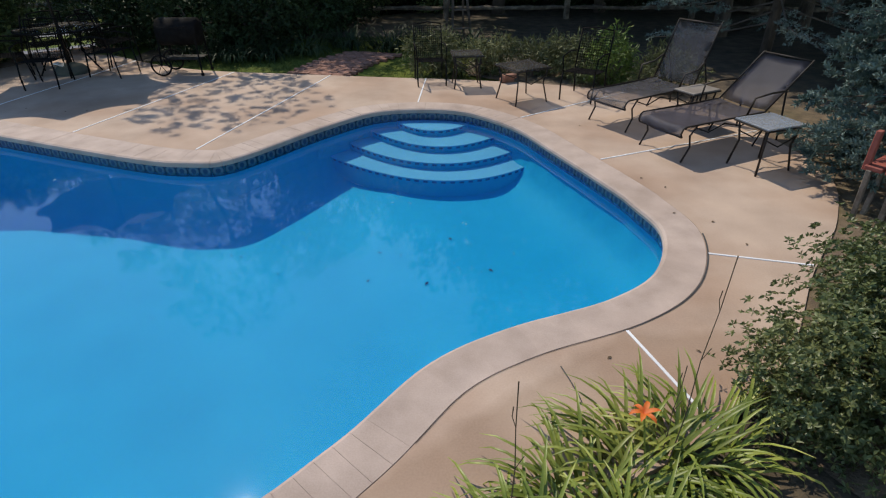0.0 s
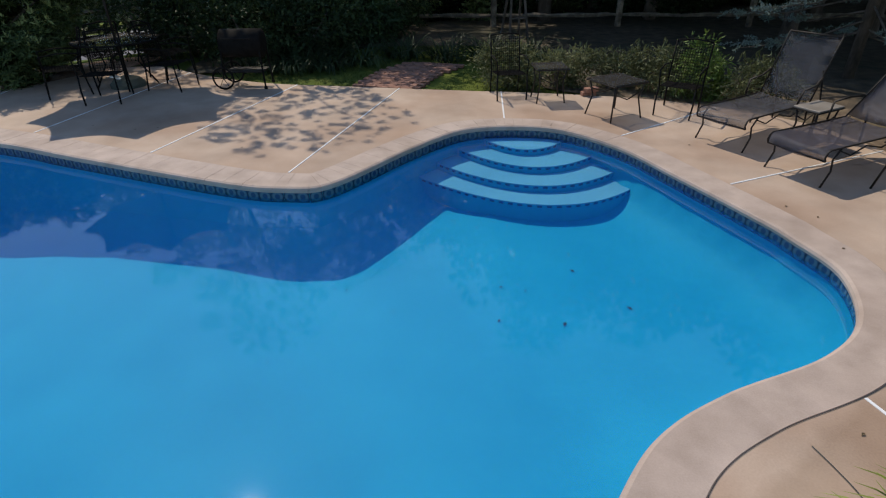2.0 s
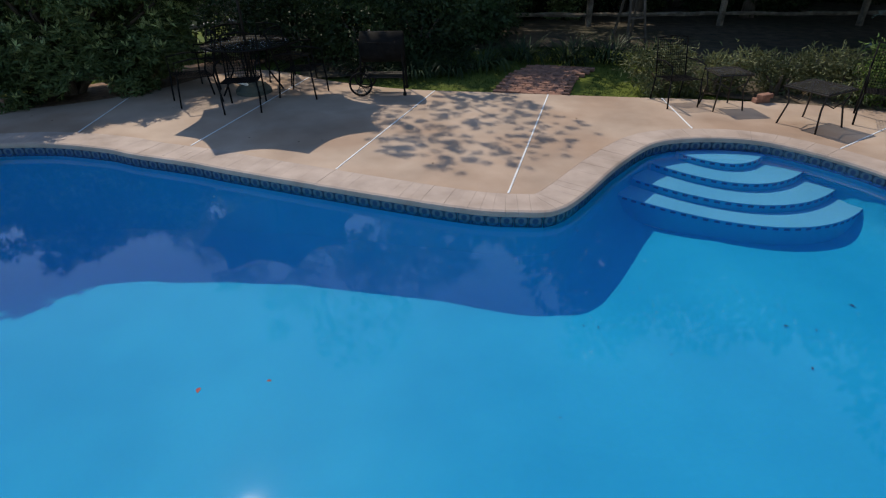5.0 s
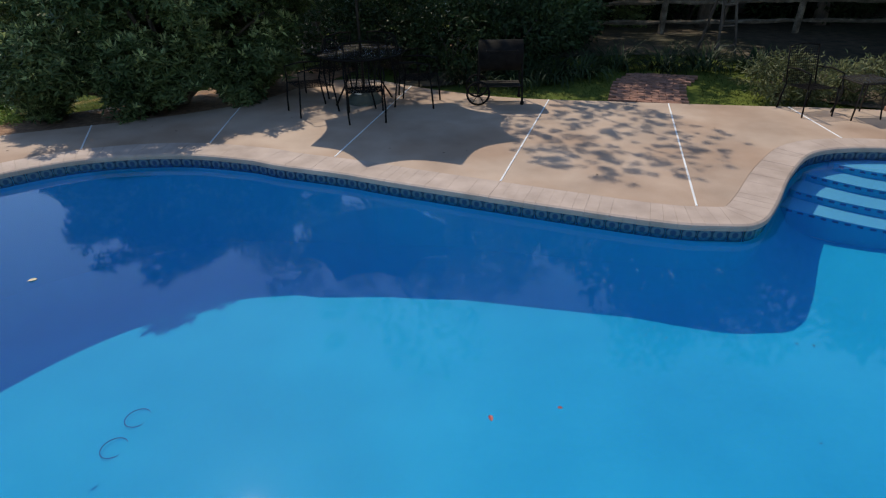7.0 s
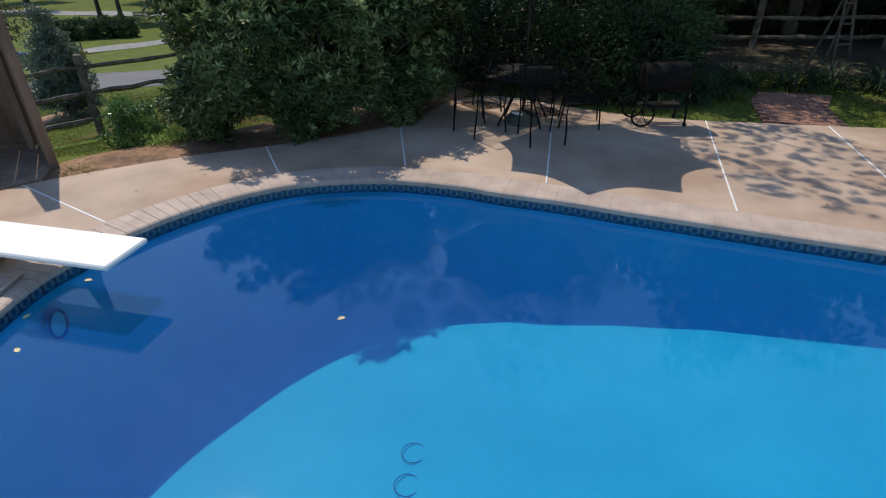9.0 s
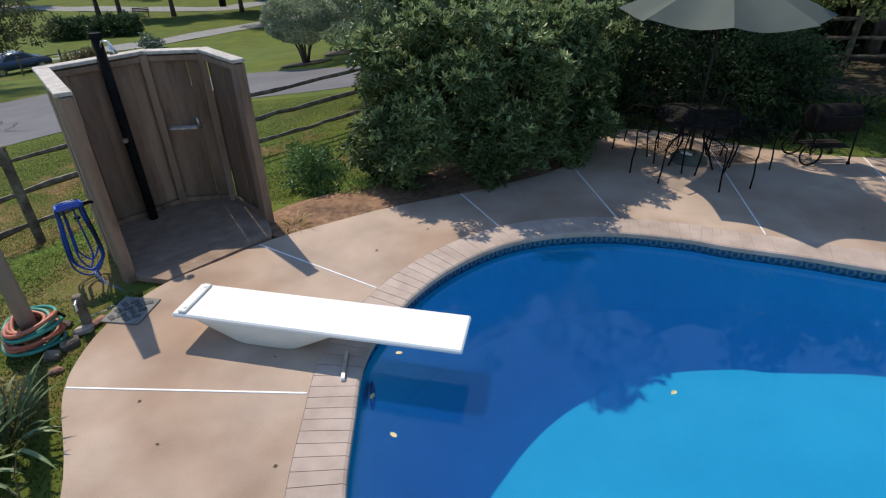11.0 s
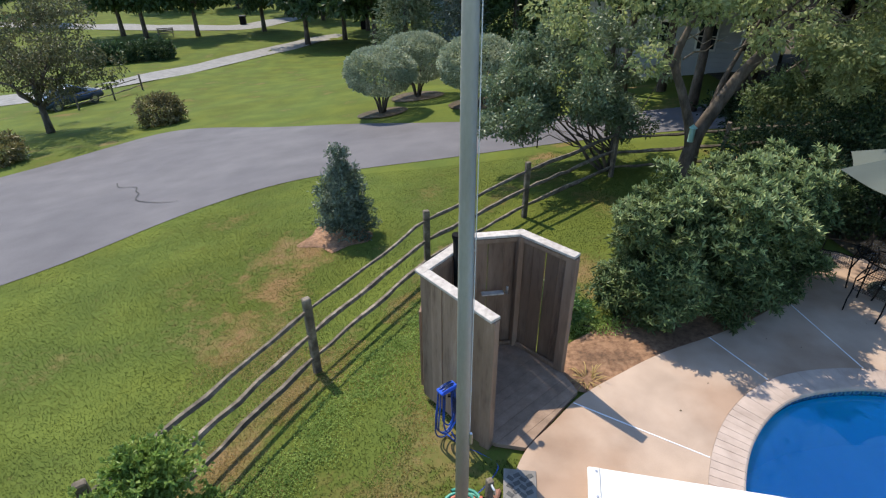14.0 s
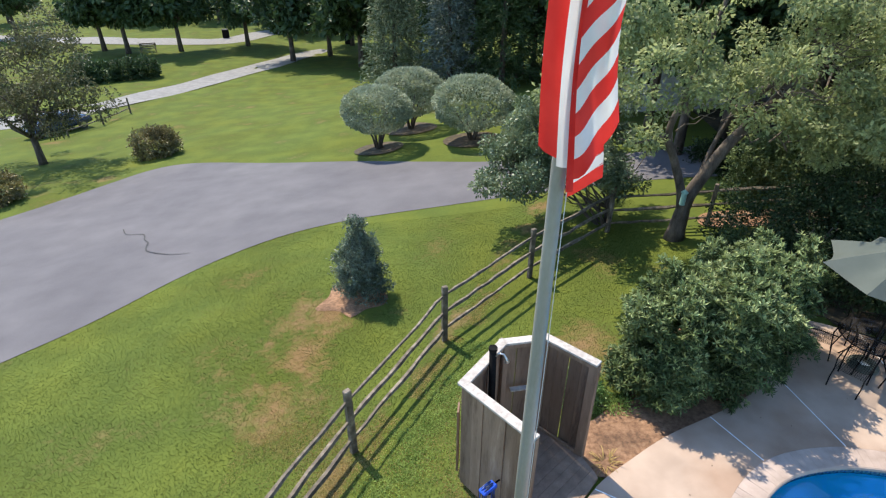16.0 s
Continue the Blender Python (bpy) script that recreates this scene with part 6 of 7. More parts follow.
for k, (x, y) in enumerate(((-13.35, 3.95), (-13.4, 4.25), (-13.2, 3.5), (-13.75, 3.85), (-13.32, 4.55))):
    grass_clump("strap_leaf_clump", x, y, 44, 0.54, 0.04, 0.17, M["strap"], "grey-green strap-leaved clump beside the deck edge", 84 + k, 0.6)
seed_stalk = empty("dry_flower_stalk", -12.78, 3.95, 0, 0, "thin bare brown flower stalk at the deck edge", "flower stalk")
part("stalk", tubed([(0, 0, -0.05), (0.03, 0.05, 0.16), (0.02, 0.1, 0.3), (0.06, 0.16, 0.45)], [0.006, 0.005, 0.004, 0.003], 6), M["stem"], seed_stalk)
for q, w, h in ((0.16, -0.05, 0.24), (0.3, 0.05, 0.36), (0.22, 0.06, 0.27)):
    part("side_shoot", tubed([(0.025, q * 0.35, q), (0.025 + w * 0.6, q * 0.35, (q + h) / 2), (0.025 + w, q * 0.35 + 0.01, h)], [0.003, 0.004, 0.005], 6), M["stem"], seed_stalk)
shrub("weed_clump", -13.45, 4.75, [(0, 0, 0.12, 0.2, 0.3, 0.16)], M["rust_leaf"], 700, (0.05, 0.02), "low weeds along the deck edge", "weeds", seed=89, stems=3)
# dry straw in the mulch
grass_clump("dry_grass_tuft", -11.9, 7.62, 40, 0.28, 0.012, 0.12, M["straw"], "tuft of dry straw at the deck edge", 90, 1.3, "dry grass")


def spruce(x, y, h, r, n_br, mat, label, seed, low=0.1, tuft=46):
    """A spruce: straight trunk, drooping whorled branches with short twigs set with needles."""
    rng = np.random.default_rng(seed)
    z = float(ground_z(x, y))
    ob = empty("blue_spruce", x, y, z, 0, label, "spruce")
    part("trunk", tubed([(0, 0, -0.1), (0, 0, h * 0.5), (0, 0, h)], [0.04 * h * 0.4, 0.03 * h * 0.4, 0.01], 8), M["bark"], ob, smooth=True)
    pos, way = [], []
    for k in range(n_br):
        t = low + (1 - low) * (k / n_br) ** 1.15
        zz, R = h * t, r * (1 - t) ** 0.8 + 0.08
        a = k * 2.4 + rng.uniform(-0.3, 0.3)
        R *= rng.uniform(0.8, 1.12)
        d = np.array((math.cos(a), math.sin(a), 0.0))
        tip = d * R + np.array((0, 0, zz - 0.18 * R))
        mid = d * R * 0.55 + np.array((0, 0, zz - 0.16 * R))
        part("branch", tubed([(0, 0, zz), tuple(mid), tuple(tip)], [0.016, 0.011, 0.004], 5), M["bark"], ob)
        side = np.cross(d, (0, 0, 1))
        for m in range(int(5 + 9 * R)):
            s = rng.uniform(0.3, 1.02)
            o = (np.array((0, 0, zz)) * (1 - s) ** 2 + 2 * s * (1 - s) * mid + s * s * tip)
            tw = d * rng.uniform(0.2, 0.7) + side * rng.uniform(-1, 1) + np.array((0, 0, rng.uniform(-0.35, 0.25)))
            tw /= np.linalg.norm(tw)
            L = rng.uniform(0.08, 0.2) * (0.6 + 0.5 * R)
            q = rng.uniform(0, 1, tuft)
            pos.append(o + tw * (q * L)[:, None])
            nd = unit(rng.normal(size=(tuft, 3)))
            way.append(unit(nd + tw * 0.9 + np.array((0, 0, 0.25))))
    leaf_mesh("needles", np.vstack(pos), np.vstack(way), 0.05, 0.015, mat, ob, fold=0.02, seed=seed)


spruce(3.4, 4.93, 3.2, 0.92, 190, M["spruce"], "dense blue spruce beside the loungers", 91, tuft=60)
spruce(4.5, 9.6, 5.5, 2.2, 60, M["dark_spruce"], "tall blue spruce behind the loungers, partly bare", 92, 0.12, 30)

# ---- trees ----
big = tree("shade_tree", -7.45, 15.1, 9.6, [(0.2, 0.6, 5.9, 3.6, 2.8, 2.5), (2.2, -0.9, 4.3, 2.4, 2.2, 1.6), (-2.0, -0.4, 4.6, 2.2, 2.0, 1.5), (3.8, 0.5, 3.2, 2.2, 2.0, 1.2), (5.6, -0.4, 2.7, 2.0, 1.7, 1.1), (4.2, -1.3, 4.0, 2.0, 1.6, 1.2), (6.4, 0.8, 4.0, 2.0, 1.8, 1.3), (3.0, -0.7, 6.2, 2.2, 1.0, 0.6)], 0.23, M["tree_leaf"], 36000, (0.13, 0.07), "spreading old shade tree with a forked leaning trunk", 101, 0.085, 0, 0.42, 230, (0.08, 0.0))
big_rng = np.random.default_rng(6)
for ends, r0 in ((((0.03, 0, 0.75), (0.12, 0, 1.3), (0.4, 0, 1.9), (0.8, 0.05, 2.6), (1.3, 0.1, 3.2), (1.9, 0.15, 3.9), (2.35, 0.15, 4.8), (2.5, 0.1, 6.0), (2.7, 0.1, 7.2)), 0.19), (((0.0, 0, 0.9), (-0.15, 0, 1.5), (-0.5, 0, 2.3), (-0.8, 0, 3.0), (-0.55, 0.1, 3.9), (-0.2, 0.2, 5.0), (0.1, 0.3, 6.5)), 0.13), (((-0.75, 0, 2.85), (-1.1, -0.05, 2.95), (-1.55, -0.1, 2.82), (-2.1, -0.15, 2.95)), 0.06), (((0.3, 0, 1.85), (0.6, 0.3, 2.5), (1.0, 0.6, 3.1), (1.5, 0.8, 4.0)), 0.08), (((1.4, 0.2, 3.9), (2.2, 0.0, 4.8), (2.8, -0.2, 6.0)), 0.06)):
    part("limb", tubed(smooth_line(ends, 4), np.linspace(r0, r0 * 0.35, 4 * len(ends) - 3), 9), M["bark"], big, smooth=True)
for k in range(14):
    s0 = np.array(((-0.7, 0, 3.2), (1.0, 0.1, 3.3), (2.0, -0.2, 2.7))[k % 3]) + big_rng.normal(size=3) * 0.2
    e0 = s0 + np.array((big_rng.uniform(-1.0, 1.4), big_rng.uniform(-0.9, 0.3), big_rng.uniform(-0.1, 0.9)))
    part("dead_twig", tubed(limb_path(s0, e0, big_rng, 0.2, 5), [0.026, 0.02, 0.014, 0.009, 0.004], 5), M["rail"], big, "bare grey dead twig")
for k in range(44):
    s0 = np.array((1.7 + 0.024 * k, 0.0, 3.5 + 0.075 * k)) + big_rng.normal(size=3) * 0.15
    e0 = s0 + np.array((big_rng.uniform(-0.6, 1.7), big_rng.uniform(-1.4, -0.3), big_rng.uniform(0.0, 1.0)))
    part("dead_twig", tubed(limb_path(s0, e0, big_rng, 0.25, 5), [0.024, 0.018, 0.012, 0.008, 0.004], 5), M["rail"], big, "bare grey dead twig")
# open leading branch that overhangs the garden, and the leaf sprays on it
part("limb", tubed(smooth_line([(0.1, 0.3, 6.3), (0.7, -1.0, 6.7), (1.4, -2.3, 6.5), (2.0, -3.3, 6.3), (2.6, -4.0, 6.25)], 4), np.linspace(0.035, 0.006, 17), 7), M["bark"], big, smooth=True)
spray = []
for a, w, h, r in zip(big_rng.uniform(0, 1, 420), big_rng.uniform(0, math.tau, 420), big_rng.normal(size=420) * 0.16, big_rng.uniform(0.022, 0.058, 420)):
    u, v = 1.25 * math.sqrt(a) * math.cos(w), 1.35 * math.sqrt(a) * math.sin(w)
    if 0.5 + 0.35 * math.sin(5.2 * u + 1.1) * math.sin(6.1 * v) - 0.2 * u + 0.12 * v > big_rng.uniform(0, 0.75):
        spray.append((1.70 + u, -3.6 + v, 6.3 + h, r * 1.25, r, r * 0.6))
sp, so = ball_points(spray, 6500, big_rng, 0.2, 0.1)
leaf_mesh("upper_spray", sp, so + big_rng.normal(size=sp.shape) * 0.8, 0.05, 0.034, M["tree_leaf"], big, seed=9)
smt = tree("small_tree", -8.9, 16.55, 3.9, [(-1.3, 0.9, 2.3, 2.2, 2.0, 1.5), (0.1, 0.5, 1.8, 1.4, 1.3, 1.1), (-2.5, 1.0, 1.7, 1.3, 1.3, 1.0), (-0.5, 0.8, 3.0, 1.8, 1.7, 1.1)], 0.05, M["viburnum"], 32000, (0.115, 0.062), "small multi-stemmed grey-green tree beyond the fence", 102, 0.14, 10, 0.4, 100)
for k in range(9):
    a = k * math.tau / 9
    e0 = (-0.9 + 1.3 * math.cos(a), 0.7 + 0.9 * math.sin(a), 1.9 + 0.3 * math.sin(3 * a))
    part("stem", tubed(limb_path((0.12 * math.cos(a), 0.12 * math.sin(a), -0.1), e0, big_rng, 0.1, 6), [0.045, 0.04, 0.034, 0.028, 0.02, 0.012], 6), M["bark"], smt, smooth=True)


def topiary(x, y, r, h, stem, seed):
    z = float(ground_z(x, y))
    ob = empty("clipped_tree", x, y, z, 0, "clipped mushroom-shaped tree on several dark stems", "topiary", "clipped trees by the driveway")
    rng = np.random.default_rng(seed)
    for k in range(6):
        a = k * math.tau / 6 + rng.uniform(-0.3, 0.3)
        part("stem", tubed([(0.08 * math.cos(a), 0.08 * math.sin(a), -0.05), (0.25 * math.cos(a), 0.25 * math.sin(a), stem * 0.6), (0.45 * r * math.cos(a), 0.45 * r * math.sin(a), stem + h * 0.35)], [0.07, 0.055, 0.03], 6), M["bark"], ob, smooth=True)
    pos, out = ball_points([(0, 0, stem + h * 0.5, r, r, h * 0.5)], 9500, rng, 0.86, 0.04)
    leaf_mesh("crown", pos, out + rng.normal(size=pos.shape) * 0.7, 0.15, 0.075, M["topiary"], ob, seed=seed)
    ring = resample(smooth_line([(x + 0.75 * r * math.cos(a), y + 0.75 * r * math.sin(a)) for a in np.linspace(0, math.tau, 9)[:-1]], 4, True), 0.3)
    # Mulch in the dark litter colour, which also paints in the crown's shade.
    draped("mulch_ring", ring, 0.4, M["litter"], 0.05, "mulch ring under a clipped tree, darkened by painted-in shade", "mulch bed")


topiary(-16.2, 29.1, 1.7, 2.1, 1.0, 111)
topiary(-14.5, 32.8, 2.0, 2.4, 0.95, 112)
topiary(-11.5, 28.6, 1.95, 2.4, 0.7, 113)
hole = resample(smooth_line([(-16.1 + r * math.cos(a), 13.75 + r * math.sin(a)) for a, r in zip(np.linspace(0, math.tau, 12)[:-1], (0.75, 0.6, 0.8, 0.7, 1.05, 0.8, 1.1, 0.65, 0.85, 0.6, 0.8))], 4, True), 0.15)
draped("mulch_ring", hole, 0.25, M["mulch"], 0.012, "bare soil patch under the holly", "mulch bed")
tree("lawn_tree", -36.8, 35.1, 9.0, [(0, 0, 6.0, 4.2, 4.2, 3.4), (-1.5, 1, 4.2, 3.2, 3.0, 2.0), (1.8, -0.5, 3.6, 2.6, 2.4, 2.0), (2.6, 0, 2.9, 1.6, 1.6, 1.2)], 0.2, M["lawn_tree"], 15000, (0.2, 0.095), "round-headed young tree on the lawn by the drive", 121, 0.2, 8, 0.9, 70)
shrub("lawn_bush", -29.4, 33.8, [(0, 0, 0.75, 1.25, 1.1, 0.8), (0.45, 0.2, 0.95, 0.7, 0.7, 0.6)], M["rust_leaf"], 5000, (0.2, 0.08), "loose bronze-green bush on the lawn", seed=122, rough=0.25)
shrub("lawn_bush", -33.9, 27.0, [(-0.3, 0, 0.65, 1.15, 1.1, 0.75)], M["rust_leaf"], 4000, (0.2, 0.08), "loose bronze-green bush beside the drive", seed=123, rough=0.25)

draped("mulch_bed", resample(smooth_line([(-6.4, 15.6), (-5.3, 15.2), (-3.8, 15.3), (-3.4, 15.9), (-4.6, 16.3), (-6.0, 16.4)], 5, True), 0.2), 0.3, M["mulch"], 0.03, "sunlit brown mulch under the shade tree", "mulch bed")
# woodland behind the pool; heights keep its shade off the deck
rw = random.Random(9)
protos = []
for k in range(4):
    h = (6.5, 8.5, 10.5, 12.0)[k]
    # The two shorter trees get the leaf that has shade painted in.
    protos.append((h, tree("woodland_tree", -200 - 12 * k, -150, h, [(0, 0, h * 0.66, 2.7, 2.7, h * 0.32), (1.2, 0.8, h * 0.5, 1.9, 1.9, h * 0.2), (-1.2, -0.6, h * 0.55, 1.9, 1.9, h * 0.2)], 0.13 + 0.015 * k, M["shaded_leaf"] if k < 2 else M["far_leaf"], 6000, (0.36, 0.2), "tall dark woodland tree behind the pool", 130 + k, 0.3, 7, 0.9, 60, group="woodland behind the pool", z=0.0)))
spots = []
for j, y in enumerate((15.6, 17.8, 20.2, 23.0, 26.5, 31)):
    for i in range(9 if y < 22 else 11):
        x = -4.2 + (i + 0.5 * (j % 2)) * 2.7 + rw.uniform(-0.6, 0.6) - (1.5 if y > 19 else 0)
        if y < 22 and x < -0.6:
            continue
        spots.append((x, y + rw.uniform(-0.5, 0.5)))
spots += [(7.5, 10.5), (8.5, 6.5), (9.5, 2.5), (7.0, 13), (10.5, 9.5), (6.6, 4.0), (7.6, 0.5), (11, 5), (5.0, 12.4)]
used = set()
for x, y in spots:
    lim = (y - 9.7) / 0.708 * 0.98 if x < 6 else 9
    ok = [p for p in protos if p[0] <= lim + 0.3] or [protos[0]]
    h, ob = ok[-1] if rw.random() < 0.7 else rw.choice(ok)
    m = pose(x, y, float(ground_z(x, y)), 0, 0, rw.uniform(0, 360))
    if id(ob) in used:
        copy_thing(ob, m)
    else:
        used.add(id(ob))
        ob.matrix_basis = m
for h, ob in protos:
    if id(ob) not in used:
        ob.matrix_basis = pose(14, 30 + h, float(ground_z(14, 30 + h)), 0, 0, 0)
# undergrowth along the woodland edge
# Undergrowth shares the leaf colour darkened for shade.
ug = shrub("undergrowth", -3.6, 13.2, [(0, 0, 0.35, 0.8, 0.6, 0.4), (0.5, 0.2, 0.3, 0.6, 0.5, 0.4)], M["shaded_leaf"], 1500, (0.13, 0.06), "low undergrowth beneath the trees, shade in its leaf colour", "undergrowth", seed=140, rough=0.4, shell=0.3, stems=4, group="woodland undergrowth")
for k in range(34):
    x, y = rw.uniform(-3.5, 9), rw.uniform(16.4, 22)
    if abs(x + 1.3) < 0.8 and y < 14 or y < 13.4 and x < 1:
        continue
    copy_thing(ug, pose(x, y, float(ground_z(x, y)), 0, 0, rw.uniform(0, 360)))

# ---- distance ----
for k, (x, y, h) in enumerate(((-47.2, 88.1, 13), (-38.6, 92.2, 14), (-24.9, 81.2, 15), (-58.5, 89.2, 13), (-53.9, 86.4, 12))):
    if k == 0:
        far_tree = tree("field_tree", x, y, 13, [(0, 0, 8.8, 5.0, 5.0, 4.0), (2.5, 1, 6.5, 3.5, 3.5, 2.2), (-2.5, -1, 6.5, 3.5, 3.5, 2.2)], 0.3, M["far_leaf"], 4500, (0.85, 0.46), "large dark tree in the far field", 150, 0.3, 7, 1.4, 60, group="trees in the far field")
    else:
        copy_thing(far_tree, pose(x, y, float(ground_z(x, y)), 0, 0, 77 * k))
for k in range(60):
    x, y = rw.uniform(-130, 40), rw.uniform(105, 175)
    if k < 22:
        x, y = -28 + 3.4 * k + rw.uniform(-2, 2), rw.uniform(46, 72) + max(0, (-12 - (-28 + 3.4 * k)) * 1.6)
    copy_thing(far_tree, pose(x, y, float(ground_z(x, y)), 0, 0, rw.uniform(0, 360)))


def conifer(x, y, h, r, seed, mat, label):
    rng = np.random.default_rng(seed)
    ob = empty("tall_evergreen", x, y, float(ground_z(x, y)), 0, label, "conifer", "evergreens beyond the lawn")
    part("trunk", tubed([(0, 0, -0.2), (0, 0, h * 0.95)], [0.25, 0.03], 8), M["bark"], ob)
    pos, way = [], []
    for k in range(90):
        t = 0.06 + 0.94 * k / 90
        R = r * (1 - t) ** 0.75 + 0.2
        a = k * 2.4
        d = np.array((math.cos(a), math.sin(a), -0.25))
        s = rng.uniform(0.2, 1, 90)[:, None]
        pos.append(np.array((0, 0, h * t)) + d * R * s + rng.normal(size=(90, 3)) * 0.22)
        way.append(np.tile(d, (90, 1)) + rng.normal(size=(90, 3)) * 0.6)
    leaf_mesh("foliage", np.vstack(pos), np.vstack(way), 0.4, 0.1, mat, ob, seed=seed)
    return ob


conifer(-15.5, 47, 11, 3.0, 160, M["pine"], "tall feathery light green evergreen beyond the lawn")
conifer(-11.4, 44.5, 13, 2.2, 162, M["dark_spruce"], "tall narrow blue-grey evergreen beyond the lawn")
cf2 = conifer(-12.0, 56, 15, 3.2, 161, M["far_leaf"], "tall dark feathery evergreen beyond the lawn")
for x, y, a in ((-9.4, 47, 40), (-7.5, 44, 90), (-4.5, 47, 150), (-1.5, 43, 200), (2, 46, 10)):
    copy_thing(cf2, pose(x, y, float(ground_z(x, y)), 0, 0, a))
for k, (x, y) in enumerate(((-48.3, 66.5), (-46, 67.5), (-44.2, 68.2), (-49.8, 66))):
    if k == 0:
        fb = shrub("far_bush", x, y, [(0, 0, 0.9, 1.7, 1.5, 1.2)], M["far_leaf"], 2500, (0.35, 0.16), "dark bush bank beside the lane", seed=171, group="bushes beside the lane")
    else:
        copy_thing(fb, pose(x, y, float(ground_z(x, y)), 0, 0, 60 * k))


def far_bench(x, y):
    b = empty("wooden_bench", x, y, float(ground_z(x, y)), 20, "brown wooden bench in the far field", "bench")
    for k in range(3):
        part("seat_slat", boxed(2.2, 0.16, 0.05, Matrix.Translation((0, -0.2 + 0.18 * k, 0.55)), 0.01), M["rail"], b)
        part("back_slat", boxed(2.2, 0.05, 0.14, Matrix.Translation((0, 0.3, 0.75 + 0.2 * k)), 0.01), M["rail"], b)
    for sx in (-1, 1):
        part("leg", boxed(0.1, 0.5, 0.55, Matrix.Translation((sx * 0.95, 0, 0.27)), 0.01), M["rail"], b)
        part("back_post", boxed(0.1, 0.08, 0.7, Matrix.Translation((sx * 0.95, 0.3, 0.85)), 0.01), M["rail"], b)


far_bench(-51.6, 87.6)
for x, y in ((-44.4, 101.3), (-23.4, 92.3)):
    b = empty("waste_bin", x, y, float(ground_z(x, y)), 0, "dark wheeled bin beside the far road", "bin")
    part("body", boxed(0.9, 0.9, 1.3, Matrix.Translation((0, 0, 0.7)), 0.08), M["black_metal"], b)
    part("lid", boxed(1.0, 1.0, 0.12, Matrix.Translation((0, 0, 1.42)), 0.04), M["rubber"], b)


def make_car(x, y, rz):
    c = empty("parked_car", x, y, float(ground_z(x, y)), rz, "blue-grey saloon car parked beside the lane", "car")
    prof = [(-2.2, 0.35), (-2.25, 0.75), (-1.9, 0.95), (-1.3, 1.0), (-0.7, 1.42), (0.5, 1.45), (1.2, 1.0), (2.0, 0.88), (2.25, 0.65), (2.2, 0.35)]
    bm = bmesh.new()
    L = [bm.verts.new((px, -0.85 if pz < 1.05 else -0.68, pz)) for px, pz in prof]
    R = [bm.verts.new((px, 0.85 if pz < 1.05 else 0.68, pz)) for px, pz in prof]
    n = len(prof)
    for i in range(n):
        bm.faces.new((L[i], L[(i + 1) % n], R[(i + 1) % n], R[i]))
    bm.faces.new(L[::-1])
    bm.faces.new(R)
    bmesh.ops.recalc_face_normals(bm, faces=bm.faces)
    bmesh.ops.bevel(bm, geom=bm.edges[:], offset=0.06, segments=2, affect="EDGES")
    part("body", bm, M["car_paint"], c, smooth=True)
    for sy in (-1, 1):
        bm = bmesh.new()
        vs = [bm.verts.new(p) for p in ((-1.15, sy * 0.862, 1.02), (1.0, sy * 0.862, 1.02), (0.45, sy * 0.72, 1.38), (-0.65, sy * 0.72, 1.36))]
        bm.faces.new(vs if sy < 0 else vs[::-1])
        part("side_window", bm, M["dark_glass"], c)
        for wx in (-1.4, 1.4):
            w = part("wheel", tubed([(wx, sy * 0.72, 0.33), (wx, sy * 0.88, 0.33)], 0.33, 18), M["rubber"], c)
            part("hub", tubed([(wx, sy * 0.87, 0.33), (wx, sy * 0.895, 0.33)], 0.2, 12), M["chrome"], w)
    for (x0, z0), (x1, z1) in (((1.17, 1.04), (0.55, 1.42)), ((-1.27, 1.04), (-0.75, 1.4))):
        s = 0.03 if x0 > 0 else -0.03
        bm = bmesh.new()
        vs = [bm.verts.new(p) for p in ((x0 + s, -0.72, z0), (x0 + s, 0.72, z0), (x1 + s, 0.6, z1), (x1 + s, -0.6, z1))]
        bm.faces.new(vs if x0 > 0 else vs[::-1])
        part("windscreen", bm, M["dark_glass"], c)


make_car(-40.9, 44.3, 60)


def make_house(x, y, rz):
    h = empty("neighbour_house", x, y, float(ground_z(x, y)), rz, "white-sided house half hidden behind the trees", "house")
    part("wall", boxed(9, 6, 4.2, Matrix.Translation((0, 0, 2.1)), 0.02), M["house_wall"], h)
    for k in range(18):
        part("siding_board", boxed(9.04, 0.03, 0.2, Matrix.Translation((0, -3.02, 0.25 + 0.22 * k)) @ Matrix.Rotation(0.06, 4, "X"), 0.0), M["house_wall"], h)
    bm = bmesh.new()
    pr = [(-3.5, 4.1), (0, 6.0), (3.5, 4.1)]
    A = [bm.verts.new((-4.8, py, pz)) for py, pz in pr]
    B = [bm.verts.new((4.8, py, pz)) for py, pz in pr]
    bm.faces.new((A[0], B[0], B[1], A[1]))
    bm.faces.new((A[1], B[1], B[2], A[2]))
    bm.faces.new(A)
    bm.faces.new(B[::-1])
    bm.faces.new((A[0], A[2], B[2], B[0]))
    bmesh.ops.recalc_face_normals(bm, faces=bm.faces)
    part("roof", bm, M["roof"], h)
    for wx in (-3, -1, 1.2, 3.2):
        w = part("window", boxed(0.95, 0.08, 1.35, Matrix.Translation((wx, -3.06, 2.2)), 0.01), M["white"], h, "white window frame")
        for px in (-0.21, 0.21):
            for pz in (-0.3, 0.3):
                part("pane", boxed(0.36, 0.02, 0.55, Matrix.Translation((wx + px, -3.105, 2.2 + pz)), 0), M["dark_glass"], w)


make_house(-0.5, 33, -20)

fd = empty("bird_house", -10.3, 19.8, float(ground_z(-10.3, 19.8)) + 0.85, 0, "white bird house on a tall thin pole", "bird house")
